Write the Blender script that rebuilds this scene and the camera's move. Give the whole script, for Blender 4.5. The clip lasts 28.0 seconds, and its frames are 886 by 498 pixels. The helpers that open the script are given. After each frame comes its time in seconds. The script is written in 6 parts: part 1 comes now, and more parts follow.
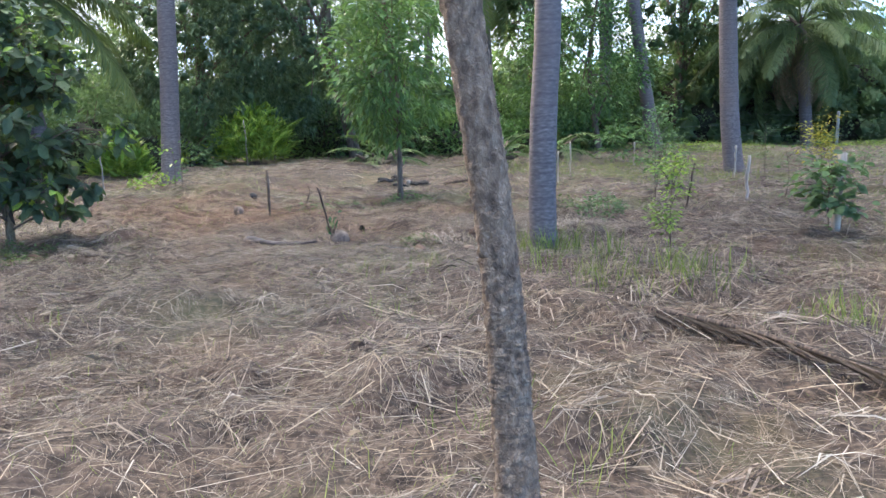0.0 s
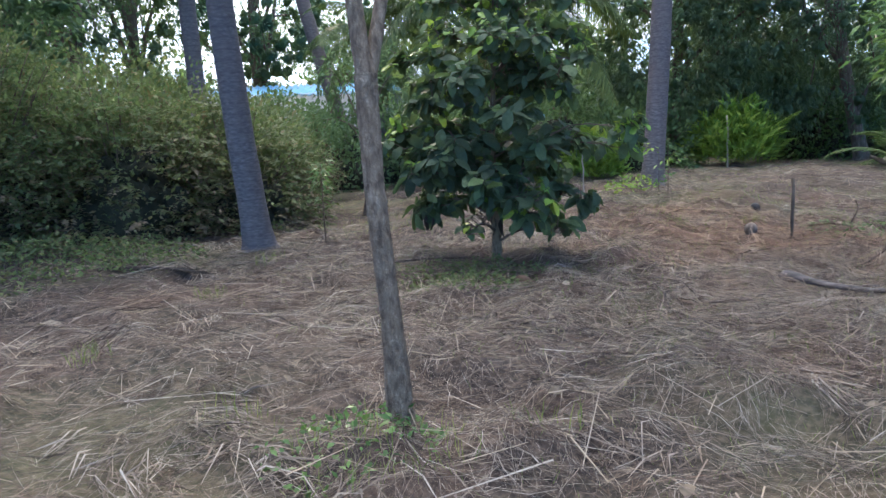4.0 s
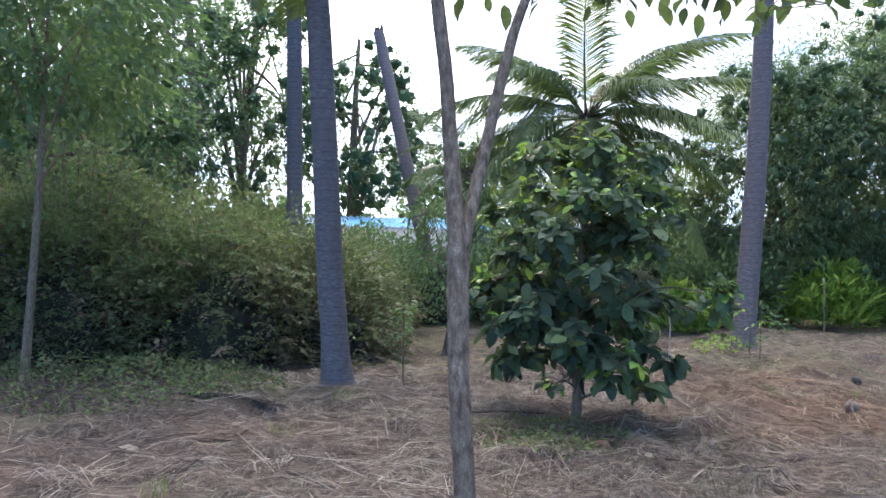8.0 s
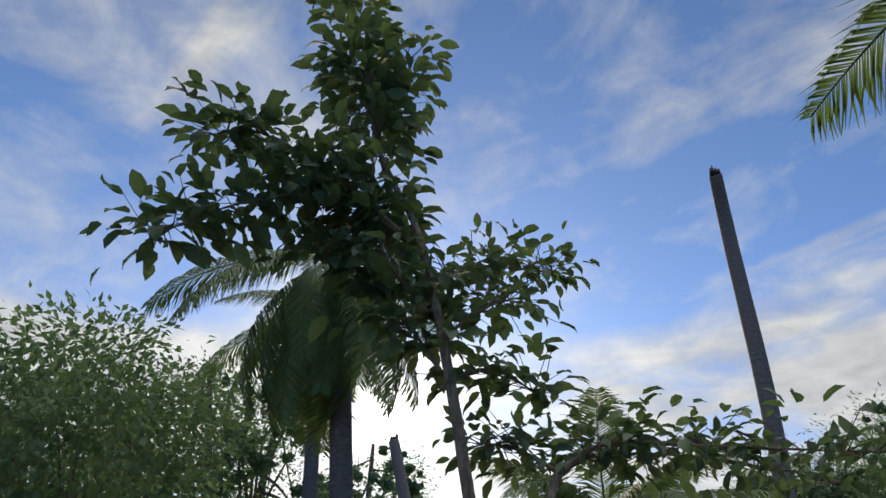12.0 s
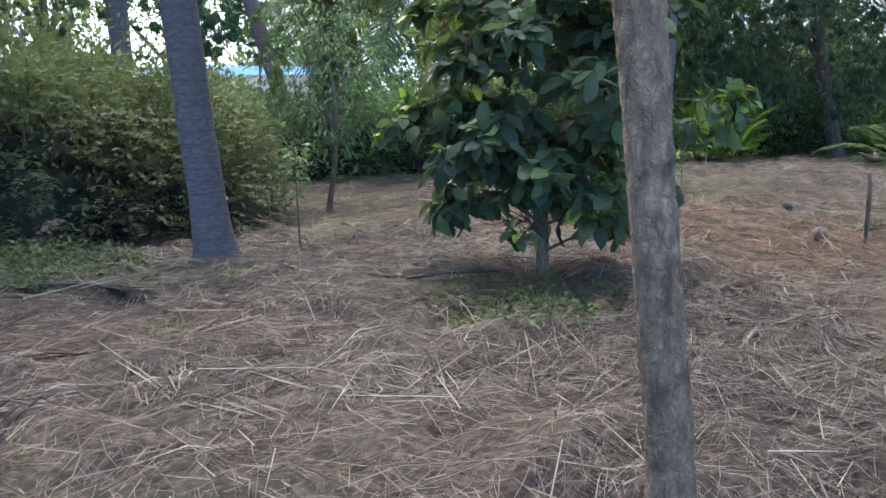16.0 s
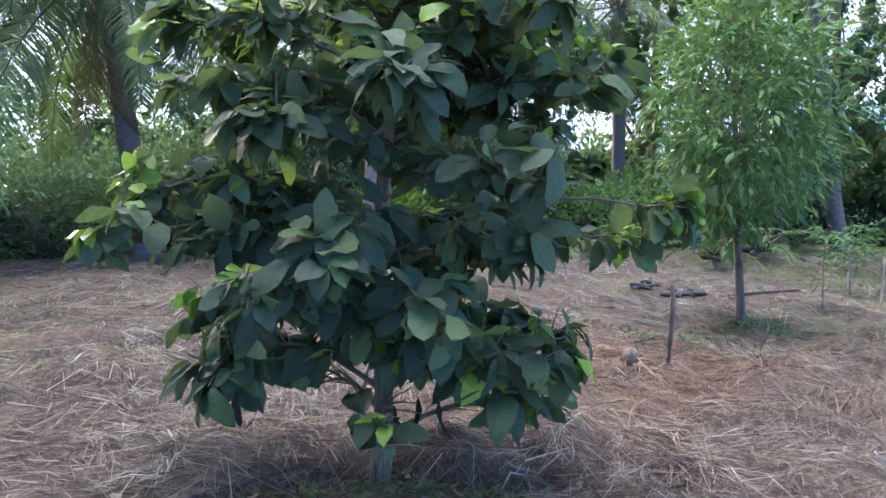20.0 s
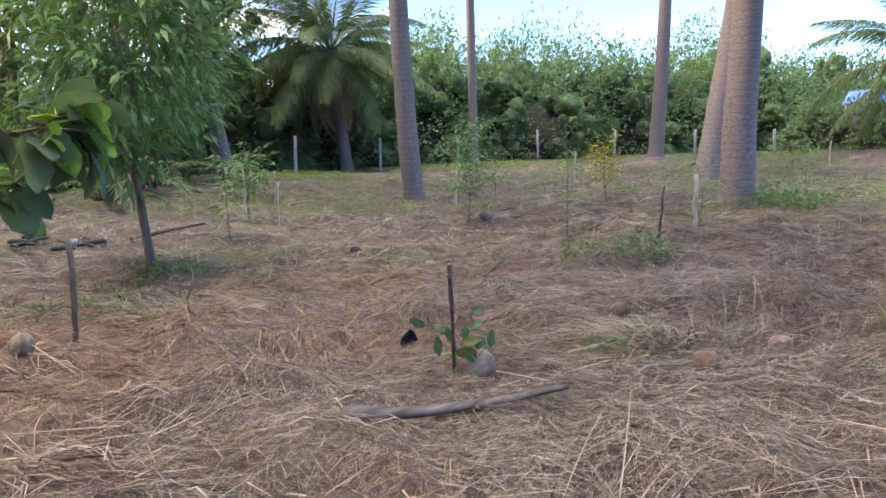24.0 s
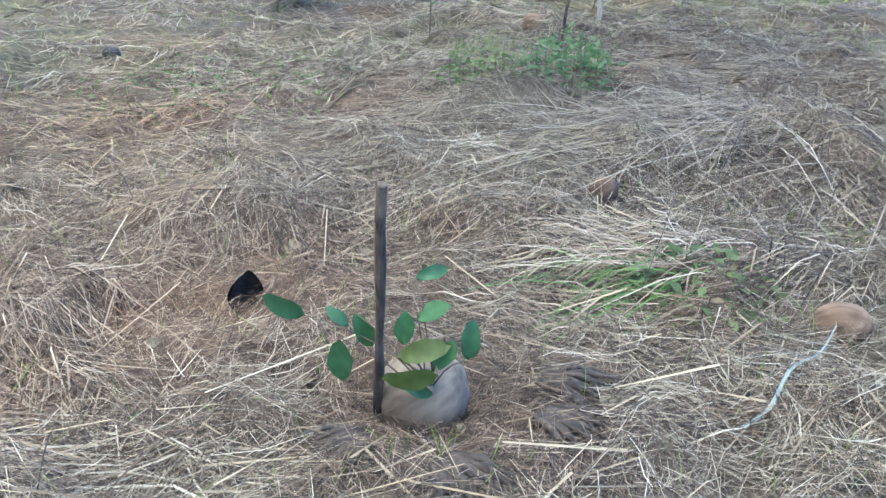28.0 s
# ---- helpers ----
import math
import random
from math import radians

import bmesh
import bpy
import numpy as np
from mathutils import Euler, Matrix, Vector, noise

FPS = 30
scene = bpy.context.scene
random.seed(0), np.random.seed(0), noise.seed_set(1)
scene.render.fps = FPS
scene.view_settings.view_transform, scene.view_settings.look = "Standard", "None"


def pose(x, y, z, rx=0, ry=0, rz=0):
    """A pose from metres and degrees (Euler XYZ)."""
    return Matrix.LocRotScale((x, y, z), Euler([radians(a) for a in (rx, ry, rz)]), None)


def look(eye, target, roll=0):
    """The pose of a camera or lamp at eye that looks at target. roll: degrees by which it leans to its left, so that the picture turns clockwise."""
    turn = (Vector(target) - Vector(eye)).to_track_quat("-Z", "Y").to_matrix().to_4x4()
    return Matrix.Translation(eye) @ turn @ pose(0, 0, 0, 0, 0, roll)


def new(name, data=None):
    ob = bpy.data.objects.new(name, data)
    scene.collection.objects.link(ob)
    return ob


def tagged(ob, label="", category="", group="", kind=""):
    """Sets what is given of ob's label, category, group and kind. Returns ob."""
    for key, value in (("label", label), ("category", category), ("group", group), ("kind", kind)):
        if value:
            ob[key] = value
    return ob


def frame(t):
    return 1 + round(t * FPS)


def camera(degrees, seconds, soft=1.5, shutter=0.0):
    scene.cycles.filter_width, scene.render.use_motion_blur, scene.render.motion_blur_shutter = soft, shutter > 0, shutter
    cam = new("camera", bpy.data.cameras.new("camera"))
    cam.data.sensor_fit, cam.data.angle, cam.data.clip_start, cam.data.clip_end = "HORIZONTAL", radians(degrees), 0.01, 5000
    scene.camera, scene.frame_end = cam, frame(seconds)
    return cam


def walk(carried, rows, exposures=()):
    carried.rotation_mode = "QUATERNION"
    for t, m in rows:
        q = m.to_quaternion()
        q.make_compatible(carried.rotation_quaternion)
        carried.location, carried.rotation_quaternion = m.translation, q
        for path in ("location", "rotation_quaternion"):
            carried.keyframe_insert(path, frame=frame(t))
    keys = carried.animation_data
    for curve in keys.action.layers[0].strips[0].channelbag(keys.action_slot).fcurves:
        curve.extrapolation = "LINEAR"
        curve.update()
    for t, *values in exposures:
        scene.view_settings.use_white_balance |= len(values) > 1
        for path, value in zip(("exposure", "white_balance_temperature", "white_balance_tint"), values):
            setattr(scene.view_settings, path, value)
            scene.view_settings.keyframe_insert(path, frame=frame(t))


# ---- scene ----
cam = camera(59.9, 28.0)
PATH = [
    (0, (-0.625, 0.222, 1.369), (-0.749, 2.19, 1.035), -2.2),
    (0.5, (-0.837, 0.42, 1.407), (-1.085, 2.377, 1.078), -1.6),
    (1, (-1.011, 0.649, 1.405), (-1.444, 2.576, 1.088), -2.5),
    (1.5, (-1.192, 0.956, 1.406), (-1.901, 2.803, 1.118), -2.8),
    (2, (-1.382, 1.17, 1.38), (-2.221, 2.962, 1.09), -1.5),
    (2.5, (-1.616, 1.404, 1.376), (-2.511, 3.165, 1.066), -1.8),
    (3, (-1.763, 1.593, 1.369), (-2.752, 3.302, 1.048), -2.1),
    (3.5, (-1.958, 1.893, 1.373), (-3.081, 3.522, 1.081), -2.3),
    (4, (-2.103, 2.135, 1.362), (-3.258, 3.743, 1.071), -2.7),
    (4.5, (-2.134, 2.253, 1.456), (-3.332, 3.833, 1.198), -2.4),
    (6.5, (-2.121, 2.2, 1.496), (-3.376, 3.757, 1.432), 0.8),
    (7, (-2.141, 2.182, 1.525), (-3.422, 3.718, 1.505), 0.9),
    (7.5, (-2.137, 2.161, 1.528), (-3.445, 3.673, 1.553), 1.0),
    (8, (-2.137, 2.146, 1.523), (-3.463, 3.643, 1.577), 1.3),
    (8.5, (-2.133, 2.125, 1.584), (-3.452, 3.618, 1.758), 0.6),
    (9, (-2.108, 2.092, 1.645), (-3.401, 3.588, 1.948), -0.8),
    (9.5, (-2.075, 2.001, 1.74), (-3.342, 3.48, 2.194), -0.5),
    (10, (-2.064, 1.999, 1.847), (-3.313, 3.415, 2.507), -0.4),
    (10.5, (-2.054, 1.96, 1.881), (-3.274, 3.291, 2.741), 0.2),
    (11, (-2.055, 1.915, 1.919), (-3.242, 3.181, 2.914), 0.7),
    (11.5, (-2.042, 1.889, 1.932), (-3.222, 3.15, 2.941), 1.0),
    (13.5, (-2.15, 1.98, 1.85), (-3.357, 3.349, 2.667), 0.3),
    (14, (-2.3, 2.12, 1.68), (-3.548, 3.647, 2.014), -1.5),
    (14.5, (-2.64, 2.42, 1.47), (-3.872, 3.995, 1.451), 1.2),
    (15, (-3.044, 2.624, 1.357), (-4.293, 4.178, 1.199), 0.1),
    (15.5, (-3.398, 2.873, 1.295), (-4.563, 4.477, 1.034), -0.6),
    (16, (-3.848, 3.181, 1.265), (-4.832, 4.893, 0.95), -1.6),
    (16.5, (-4.254, 3.407, 1.332), (-4.978, 5.245, 1.019), -2.2),
    (17, (-4.597, 3.603, 1.443), (-5.132, 5.518, 1.225), -1.7),
    (17.5, (-4.823, 3.945, 1.453), (-5.274, 5.889, 1.315), -1.5),
    (18, (-4.988, 4.158, 1.448), (-5.37, 6.118, 1.333), -0.8),
    (18.5, (-5.221, 4.454, 1.419), (-5.562, 6.421, 1.299), -1.1),
    (19, (-5.398, 4.656, 1.412), (-5.696, 6.627, 1.248), -1.3),
    (19.5, (-5.576, 4.933, 1.379), (-5.815, 6.913, 1.231), -1.0),
    (20, (-5.71, 5.106, 1.392), (-5.772, 7.1, 1.263), 1.0),
    (20.5, (-5.733, 5.084, 1.473), (-5.641, 7.079, 1.36), 2.0),
    (22.5, (-5.859, 5.249, 1.429), (-5.674, 7.24, 1.481), 1.2),
    (23, (-5.77, 5.403, 1.453), (-5.306, 7.347, 1.362), 0.8),
    (23.5, (-5.602, 5.851, 1.362), (-4.599, 7.574, 1.203), 0.6),
    (24, (-5.436, 6.278, 1.343), (-4.126, 7.757, 1.036), -1.9),
    (24.5, (-5.173, 6.712, 1.295), (-3.76, 8.065, 0.878), -2.7),
    (25, (-4.97, 7.128, 1.248), (-3.506, 8.398, 0.754), -1.5),
    (25.5, (-4.742, 7.481, 1.25), (-3.249, 8.701, 0.718), -0.7),
    (26, (-4.432, 7.786, 1.251), (-2.925, 8.988, 0.717), -0.1),
    (26.5, (-4.137, 8.118, 1.21), (-2.587, 9.223, 0.597), -0.4),
    (27, (-3.977, 8.351, 1.173), (-2.431, 9.357, 0.4), -0.4),
    (27.5, (-3.886, 8.432, 1.152), (-2.358, 9.411, 0.311), 0.6),
    (28, (-3.815, 8.481, 1.145), (-2.284, 9.447, 0.295), 1.1),
]
walk(cam, [(t, look(eye, target, roll)) for t, eye, target, roll in PATH], [
    (0, 3.05, 6600, 11), (2, 2.7, 6250, 11), (4.5, 2.6, 6300, 12), (6.5, 2.65, 6400, 14), (8, 2.7, 6300, 15), (8.5, 2.7, 6300, 14), (9, 2.75, 6200, 13), (9.5, 2.3, 6500, 12), (10, 1.7, 6800, 11), (10.5, 1.4, 7000, 9), (11, 1.3, 7100, 7), (11.5, 1.2, 7100, 7), (13.5, 1.0, 7000, 8), (14, 0.6, 6600, 13), (14.5, 1.5, 6500, 10), (15, 2.4, 6300, 10), (16, 2.7, 6300, 11), (18, 2.85, 6000, 15), (20, 3.1, 5950, 18), (22.5, 3.15, 6500, 17), (23.5, 3.1, 6900, 16), (24, 2.9, 7050, 17), (24.5, 2.9, 7100, 17), (25, 3.65, 6600, 9), (26.5, 3.5, 6300, 5), (28, 3.5, 5850, -2),
])


# ---- world, sun ----
SUN_DIR = Vector((-0.69, 0.655, 0.305)).normalized()
world = bpy.data.worlds.new("sky")
scene.world = world
world.use_nodes = True
wn, wl = world.node_tree.nodes, world.node_tree.links
wn.clear()
w_out, w_bg, w_sky = wn.new("ShaderNodeOutputWorld"), wn.new("ShaderNodeBackground"), wn.new("ShaderNodeTexSky")
w_sky.sky_type, w_sky.sun_disc = "NISHITA", False
w_sky.sun_elevation, w_sky.sun_rotation = math.asin(SUN_DIR.z), math.atan2(SUN_DIR.x, SUN_DIR.y)
w_sky.air_density, w_sky.dust_density, w_sky.ozone_density = 0.5, 0.15, 4.4
w_bg.inputs["Strength"].default_value = 0.105
# streaky and rippled clouds, laid on a flat layer high above
w_tc, w_sep = wn.new("ShaderNodeTexCoord"), wn.new("ShaderNodeSeparateXYZ")
wl.new(w_tc.outputs["Generated"], w_sep.inputs[0])


def wmath(op, a, b):
    n = wn.new("ShaderNodeMath")
    n.operation = op
    for i, v in enumerate((a, b)):
        if isinstance(v, (int, float)):
            n.inputs[i].default_value = v
        else:
            wl.new(v, n.inputs[i])
    return n.outputs[0]


w_den = wmath("ADD", wmath("MAXIMUM", w_sep.outputs[2], 0.0), 0.12)
w_comb = wn.new("ShaderNodeCombineXYZ")
wl.new(wmath("DIVIDE", w_sep.outputs[0], w_den), w_comb.inputs[0])
wl.new(wmath("DIVIDE", w_sep.outputs[1], w_den), w_comb.inputs[1])
w_n1, w_n2 = wn.new("ShaderNodeTexNoise"), wn.new("ShaderNodeTexNoise")
for n, sc, det, rough, dist in ((w_n1, 0.9, 9.0, 0.62, 0.6), (w_n2, 5.0, 6.0, 0.6, 0.4)):
    n.inputs["Scale"].default_value, n.inputs["Detail"].default_value = sc, det
    n.inputs["Roughness"].default_value, n.inputs["Distortion"].default_value = rough, dist
    wl.new(w_comb.outputs[0], n.inputs["Vector"])


def wrange(v, lo, hi):
    """0 at lo, 1 at hi, eased between."""
    n = wn.new("ShaderNodeMapRange")
    n.interpolation_type = "SMOOTHSTEP"
    wl.new(v, n.inputs["Value"])
    n.inputs["From Min"].default_value, n.inputs["From Max"].default_value = lo, hi
    return n.outputs[0]


w_dot = wn.new("ShaderNodeVectorMath")
w_dot.operation = "DOT_PRODUCT"
wl.new(w_tc.outputs["Generated"], w_dot.inputs[0])
w_dot.inputs[1].default_value = SUN_DIR
w_east = wrange(w_dot.outputs["Value"], -0.15, 0.55)
# a bank of cloud low in the west, with a plain upper edge; thin streaks above it; unseen closed cloud added overhead to
# light the ground
w_bank = wmath("MULTIPLY", wmath("MULTIPLY", wrange(wmath("ADD", w_sep.outputs[2], wmath("MULTIPLY", w_n1.outputs[0], 0.16)), 0.50, 0.44), w_east), 0.20)
w_turn, w_n3 = wn.new("ShaderNodeMapping"), wn.new("ShaderNodeTexNoise")
w_turn.inputs["Rotation"].default_value, w_turn.inputs["Scale"].default_value = (0, 0, radians(62)), (0.55, 1.9, 1.0)
wl.new(w_comb.outputs[0], w_turn.inputs[0])
wl.new(w_turn.outputs[0], w_n3.inputs["Vector"])
w_n3.inputs["Scale"].default_value, w_n3.inputs["Detail"].default_value, w_n3.inputs["Distortion"].default_value = 1.15, 8.0, 0.8
w_over = wrange(w_sep.outputs[2], 0.76, 0.97)
w_clear = wmath("MULTIPLY", wmath("SUBTRACT", 1.0, w_east), -0.16)
w_mix = wmath("ADD", wmath("ADD", wmath("MULTIPLY", w_n1.outputs[0], 0.72), wmath("MULTIPLY", w_n2.outputs[0], 0.28)), wmath("ADD", wmath("ADD", w_bank, wmath("MULTIPLY", wrange(w_n3.outputs[0], 0.50, 0.70), 0.135)), wmath("ADD", w_clear, wmath("MULTIPLY", w_over, 0.3))))
w_ramp = wn.new("ShaderNodeValToRGB")
w_ramp.color_ramp.elements[0].position, w_ramp.color_ramp.elements[1].position = 0.50, 0.72
wl.new(w_mix, w_ramp.inputs[0])
# thin cloud glows more towards the sun
w_glow = wmath("POWER", wmath("MAXIMUM", w_dot.outputs["Value"], 0.0), 60.0)
w_wide = wmath("POWER", wmath("MAXIMUM", w_dot.outputs["Value"], 0.0), 3.0)
w_core = wmath("POWER", wmath("MAXIMUM", w_dot.outputs["Value"], 0.0), 1800.0)
# the added overhead cloud gets a large gain to brighten the ground
w_gain = wmath("ADD", wmath("ADD", wmath("ADD", wmath("MULTIPLY", w_glow, 3.2), wmath("MULTIPLY", w_core, 30.0)), wmath("MULTIPLY", w_wide, 0.8)), wmath("ADD", wmath("MULTIPLY", w_over, 17.0), 2.2))
w_cloud = wn.new("ShaderNodeVectorMath")
w_cloud.operation = "SCALE"
w_cloud.inputs[0].default_value = (0.96, 0.975, 1.0)
wl.new(wmath("MULTIPLY", w_gain, wmath("ADD", wmath("MULTIPLY", w_n2.outputs[0], 1.3), 0.35)), w_cloud.inputs["Scale"])
w_final = wn.new("ShaderNodeMix")
w_final.data_type = "RGBA"
wl.new(wmath("MULTIPLY", w_ramp.outputs[0], 0.9), w_final.inputs[0])
wl.new(w_sky.outputs[0], w_final.inputs[6])
wl.new(w_cloud.outputs[0], w_final.inputs[7])
wl.new(w_final.outputs[2], w_bg.inputs[0])
wl.new(w_bg.outputs[0], w_out.inputs[0])

sun = new("sun", bpy.data.lights.new("sun", "SUN"))
sun.data.energy, sun.data.angle, sun.data.color = 1.5, radians(22), (1.0, 0.84, 0.64)
sun.matrix_world = look((0, 0, 30), tuple(Vector((0, 0, 30)) - SUN_DIR))


# ---- materials ----
def material(name):
    m = bpy.data.materials.new(name)
    m.use_nodes = True
    nt = m.node_tree
    return m, nt.nodes, nt.links, nt.nodes["Principled BSDF"]


def ramp(nodes, links, fac, stops):
    r = nodes.new("ShaderNodeValToRGB")
    e = r.color_ramp.elements
    while len(e) < len(stops):
        e.new(0.5)
    for el, (p, c) in zip(e, stops):
        el.position, el.color = p, (*c, 1)
    links.new(fac, r.inputs[0])
    return r.outputs[0]


def texture(nodes, links, kind, scale, detail=4.0, stretch=(1, 1, 1), space="Object"):
    tc, mp, tx = nodes.new("ShaderNodeTexCoord"), nodes.new("ShaderNodeMapping"), nodes.new(kind)
    mp.inputs["Scale"].default_value = stretch
    links.new(tc.outputs[space], mp.inputs[0])
    links.new(mp.outputs[0], tx.inputs["Vector"])
    tx.inputs["Scale"].default_value = scale
    if "Detail" in tx.inputs:
        tx.inputs["Detail"].default_value = detail
    return tx


def mixed(nodes, links, fac, a, b, blend="MIX"):
    m = nodes.new("ShaderNodeMix")
    m.data_type, m.blend_type = "RGBA", blend
    for s, v in ((0, fac), (6, a), (7, b)):
        if isinstance(v, float):
            m.inputs[s].default_value = v
        elif isinstance(v, tuple):
            m.inputs[s].default_value = (*v, 1)
        else:
            links.new(v, m.inputs[s])
    return m.outputs[2]


def bumped(nodes, links, bsdf, height, strength, distance):
    b = nodes.new("ShaderNodeBump")
    b.inputs["Strength"].default_value, b.inputs["Distance"].default_value = strength, distance
    links.new(height, b.inputs["Height"])
    links.new(b.outputs[0], bsdf.inputs["Normal"])


def island(nodes, links):
    """A random number for each separate piece of a mesh and each object."""
    g, o, a = nodes.new("ShaderNodeNewGeometry"), nodes.new("ShaderNodeObjectInfo"), nodes.new("ShaderNodeMath")
    f = nodes.new("ShaderNodeMath")
    f.operation = "FRACT"
    links.new(g.outputs["Random Per Island"], a.inputs[0])
    links.new(o.outputs["Random"], a.inputs[1])
    links.new(a.outputs[0], f.inputs[0])
    return f.outputs[0]


def leaf_material(name, stops, rough=0.5, through_light=0.35, big=0.6):
    m, n, l, b = material(name)
    col = ramp(n, l, island(n, l), stops)
    patch = texture(n, l, "ShaderNodeTexNoise", big, 3.0)
    col = mixed(n, l, ramp(n, l, patch.outputs[0], ((0.35, (0, 0, 0)), (0.7, (1, 1, 1)))), col, mixed(n, l, 0.35, col, stops[-1][1]))
    fine = texture(n, l, "ShaderNodeTexNoise", 38.0, 3.0)
    col = mixed(n, l, 1.0, col, ramp(n, l, fine.outputs[0], ((0.3, (0.72, 0.74, 0.70)), (0.7, (1.12, 1.1, 1.05)))), "MULTIPLY")
    l.new(col, b.inputs["Base Color"])
    b.inputs["Roughness"].default_value, b.inputs["Specular IOR Level"].default_value = rough, 0.32
    t, mx, out = n.new("ShaderNodeBsdfTranslucent"), n.new("ShaderNodeMixShader"), n["Material Output"]
    l.new(mixed(n, l, 0.3, col, (0.24, 0.38, 0.08)), t.inputs[0])
    mx.inputs[0].default_value = through_light
    l.new(b.outputs[0], mx.inputs[1])
    l.new(t.outputs[0], mx.inputs[2])
    l.new(mx.outputs[0], out.inputs[0])
    return m


def bark_material(name, dark, mid, light, scale=14.0, stretch=(1, 1, 0.3), depth=0.012, crack=True, blotch=0.6):
    m, n, l, b = material(name)
    a = texture(n, l, "ShaderNodeTexNoise", scale, 8.0, stretch)
    patch = texture(n, l, "ShaderNodeTexNoise", 1.8, 3.0)
    col = ramp(n, l, a.outputs[0], ((0.3, dark), (0.5, mid), (0.72, light)))
    col = mixed(n, l, ramp(n, l, patch.outputs[0], ((0.4, (0, 0, 0)), (0.75, (blotch, blotch, blotch)))), col, light)
    h = a.outputs[0]
    if crack:
        v = texture(n, l, "ShaderNodeTexVoronoi", scale * 1.6, 2.0, stretch)
        v.feature = "DISTANCE_TO_EDGE"
        warp = texture(n, l, "ShaderNodeTexNoise", scale * 0.7, 4.0)
        add = n.new("ShaderNodeVectorMath")
        add.operation = "MULTIPLY_ADD"
        l.new(warp.outputs["Color"], add.inputs[0])
        add.inputs[1].default_value = (0.05, 0.05, 0.05)
        l.new(v.inputs["Vector"].links[0].from_socket, add.inputs[2])
        l.new(add.outputs[0], v.inputs["Vector"])
        edge = ramp(n, l, v.outputs["Distance"], ((0.0, (0.15, 0.15, 0.15)), (0.22, (1, 1, 1))))
        col = mixed(n, l, edge, mixed(n, l, 0.6, col, dark), col)
        h = mixed(n, l, 0.5, edge, a.outputs[0])
    l.new(col, b.inputs["Base Color"])
    b.inputs["Roughness"].default_value = 0.9
    bumped(n, l, b, h, 0.9, depth)
    return m


def palm_trunk_material():
    m, n, l, b = material("palm_trunk")
    tc, sep, ma = n.new("ShaderNodeTexCoord"), n.new("ShaderNodeSeparateXYZ"), n.new("ShaderNodeMath")
    wob = texture(n, l, "ShaderNodeTexNoise", 3.0, 3.0)
    l.new(tc.outputs["Object"], sep.inputs[0])
    ma.operation = "MULTIPLY_ADD"
    l.new(wob.outputs[0], ma.inputs[0])
    ma.inputs[1].default_value = 0.10
    l.new(sep.outputs[2], ma.inputs[2])
    fr = n.new("ShaderNodeMath")
    fr.operation = "PINGPONG"
    l.new(ma.outputs[0], fr.inputs[0])
    fr.inputs[1].default_value = 0.055
    sc = n.new("ShaderNodeMath")
    sc.operation = "MULTIPLY"
    l.new(fr.outputs[0], sc.inputs[0])
    sc.inputs[1].default_value = 18.0
    g = texture(n, l, "ShaderNodeTexNoise", 16.0, 8.0, (1, 1, 3.0))
    p = texture(n, l, "ShaderNodeTexNoise", 1.1, 4.0)
    base = ramp(n, l, g.outputs[0], ((0.3, (0.088, 0.074, 0.072)), (0.55, (0.155, 0.132, 0.128)), (0.75, (0.245, 0.212, 0.204))))
    base = mixed(n, l, ramp(n, l, p.outputs[0], ((0.4, (0, 0, 0)), (0.65, (0.7, 0.7, 0.7)))), base, (0.15, 0.115, 0.105))
    ring = ramp(n, l, sc.outputs[0], ((0.0, (0.80, 0.79, 0.80)), (0.3, (1, 1, 1))))
    l.new(mixed(n, l, 1.0, base, ring, "MULTIPLY"), b.inputs["Base Color"])
    b.inputs["Roughness"].default_value = 0.85
    bumped(n, l, b, mixed(n, l, 0.5, ring, g.outputs[0]), 0.3, 0.005)
    return m


def red_earth(n, l):
    """How far the red earth of the clearing shows through at a place."""
    tc, d, f = n.new("ShaderNodeTexCoord"), n.new("ShaderNodeVectorMath"), n.new("ShaderNodeMapRange")
    d.operation = "DISTANCE"
    l.new(tc.outputs["Object"], d.inputs[0])
    d.inputs[1].default_value = (-4.2, 11.6, 0)
    for k, v in (("From Min", 1.0), ("From Max", 5.0), ("To Min", 0.2), ("To Max", -0.05)):
        f.inputs[k].default_value = v
    l.new(d.outputs["Value"], f.inputs["Value"])
    t, a = texture(n, l, "ShaderNodeTexNoise", 0.55, 6.0), n.new("ShaderNodeMath")
    l.new(t.outputs[0], a.inputs[0])
    l.new(f.outputs[0], a.inputs[1])
    return ramp(n, l, a.outputs[0], ((0.5, (0, 0, 0)), (0.82, (1, 1, 1))))


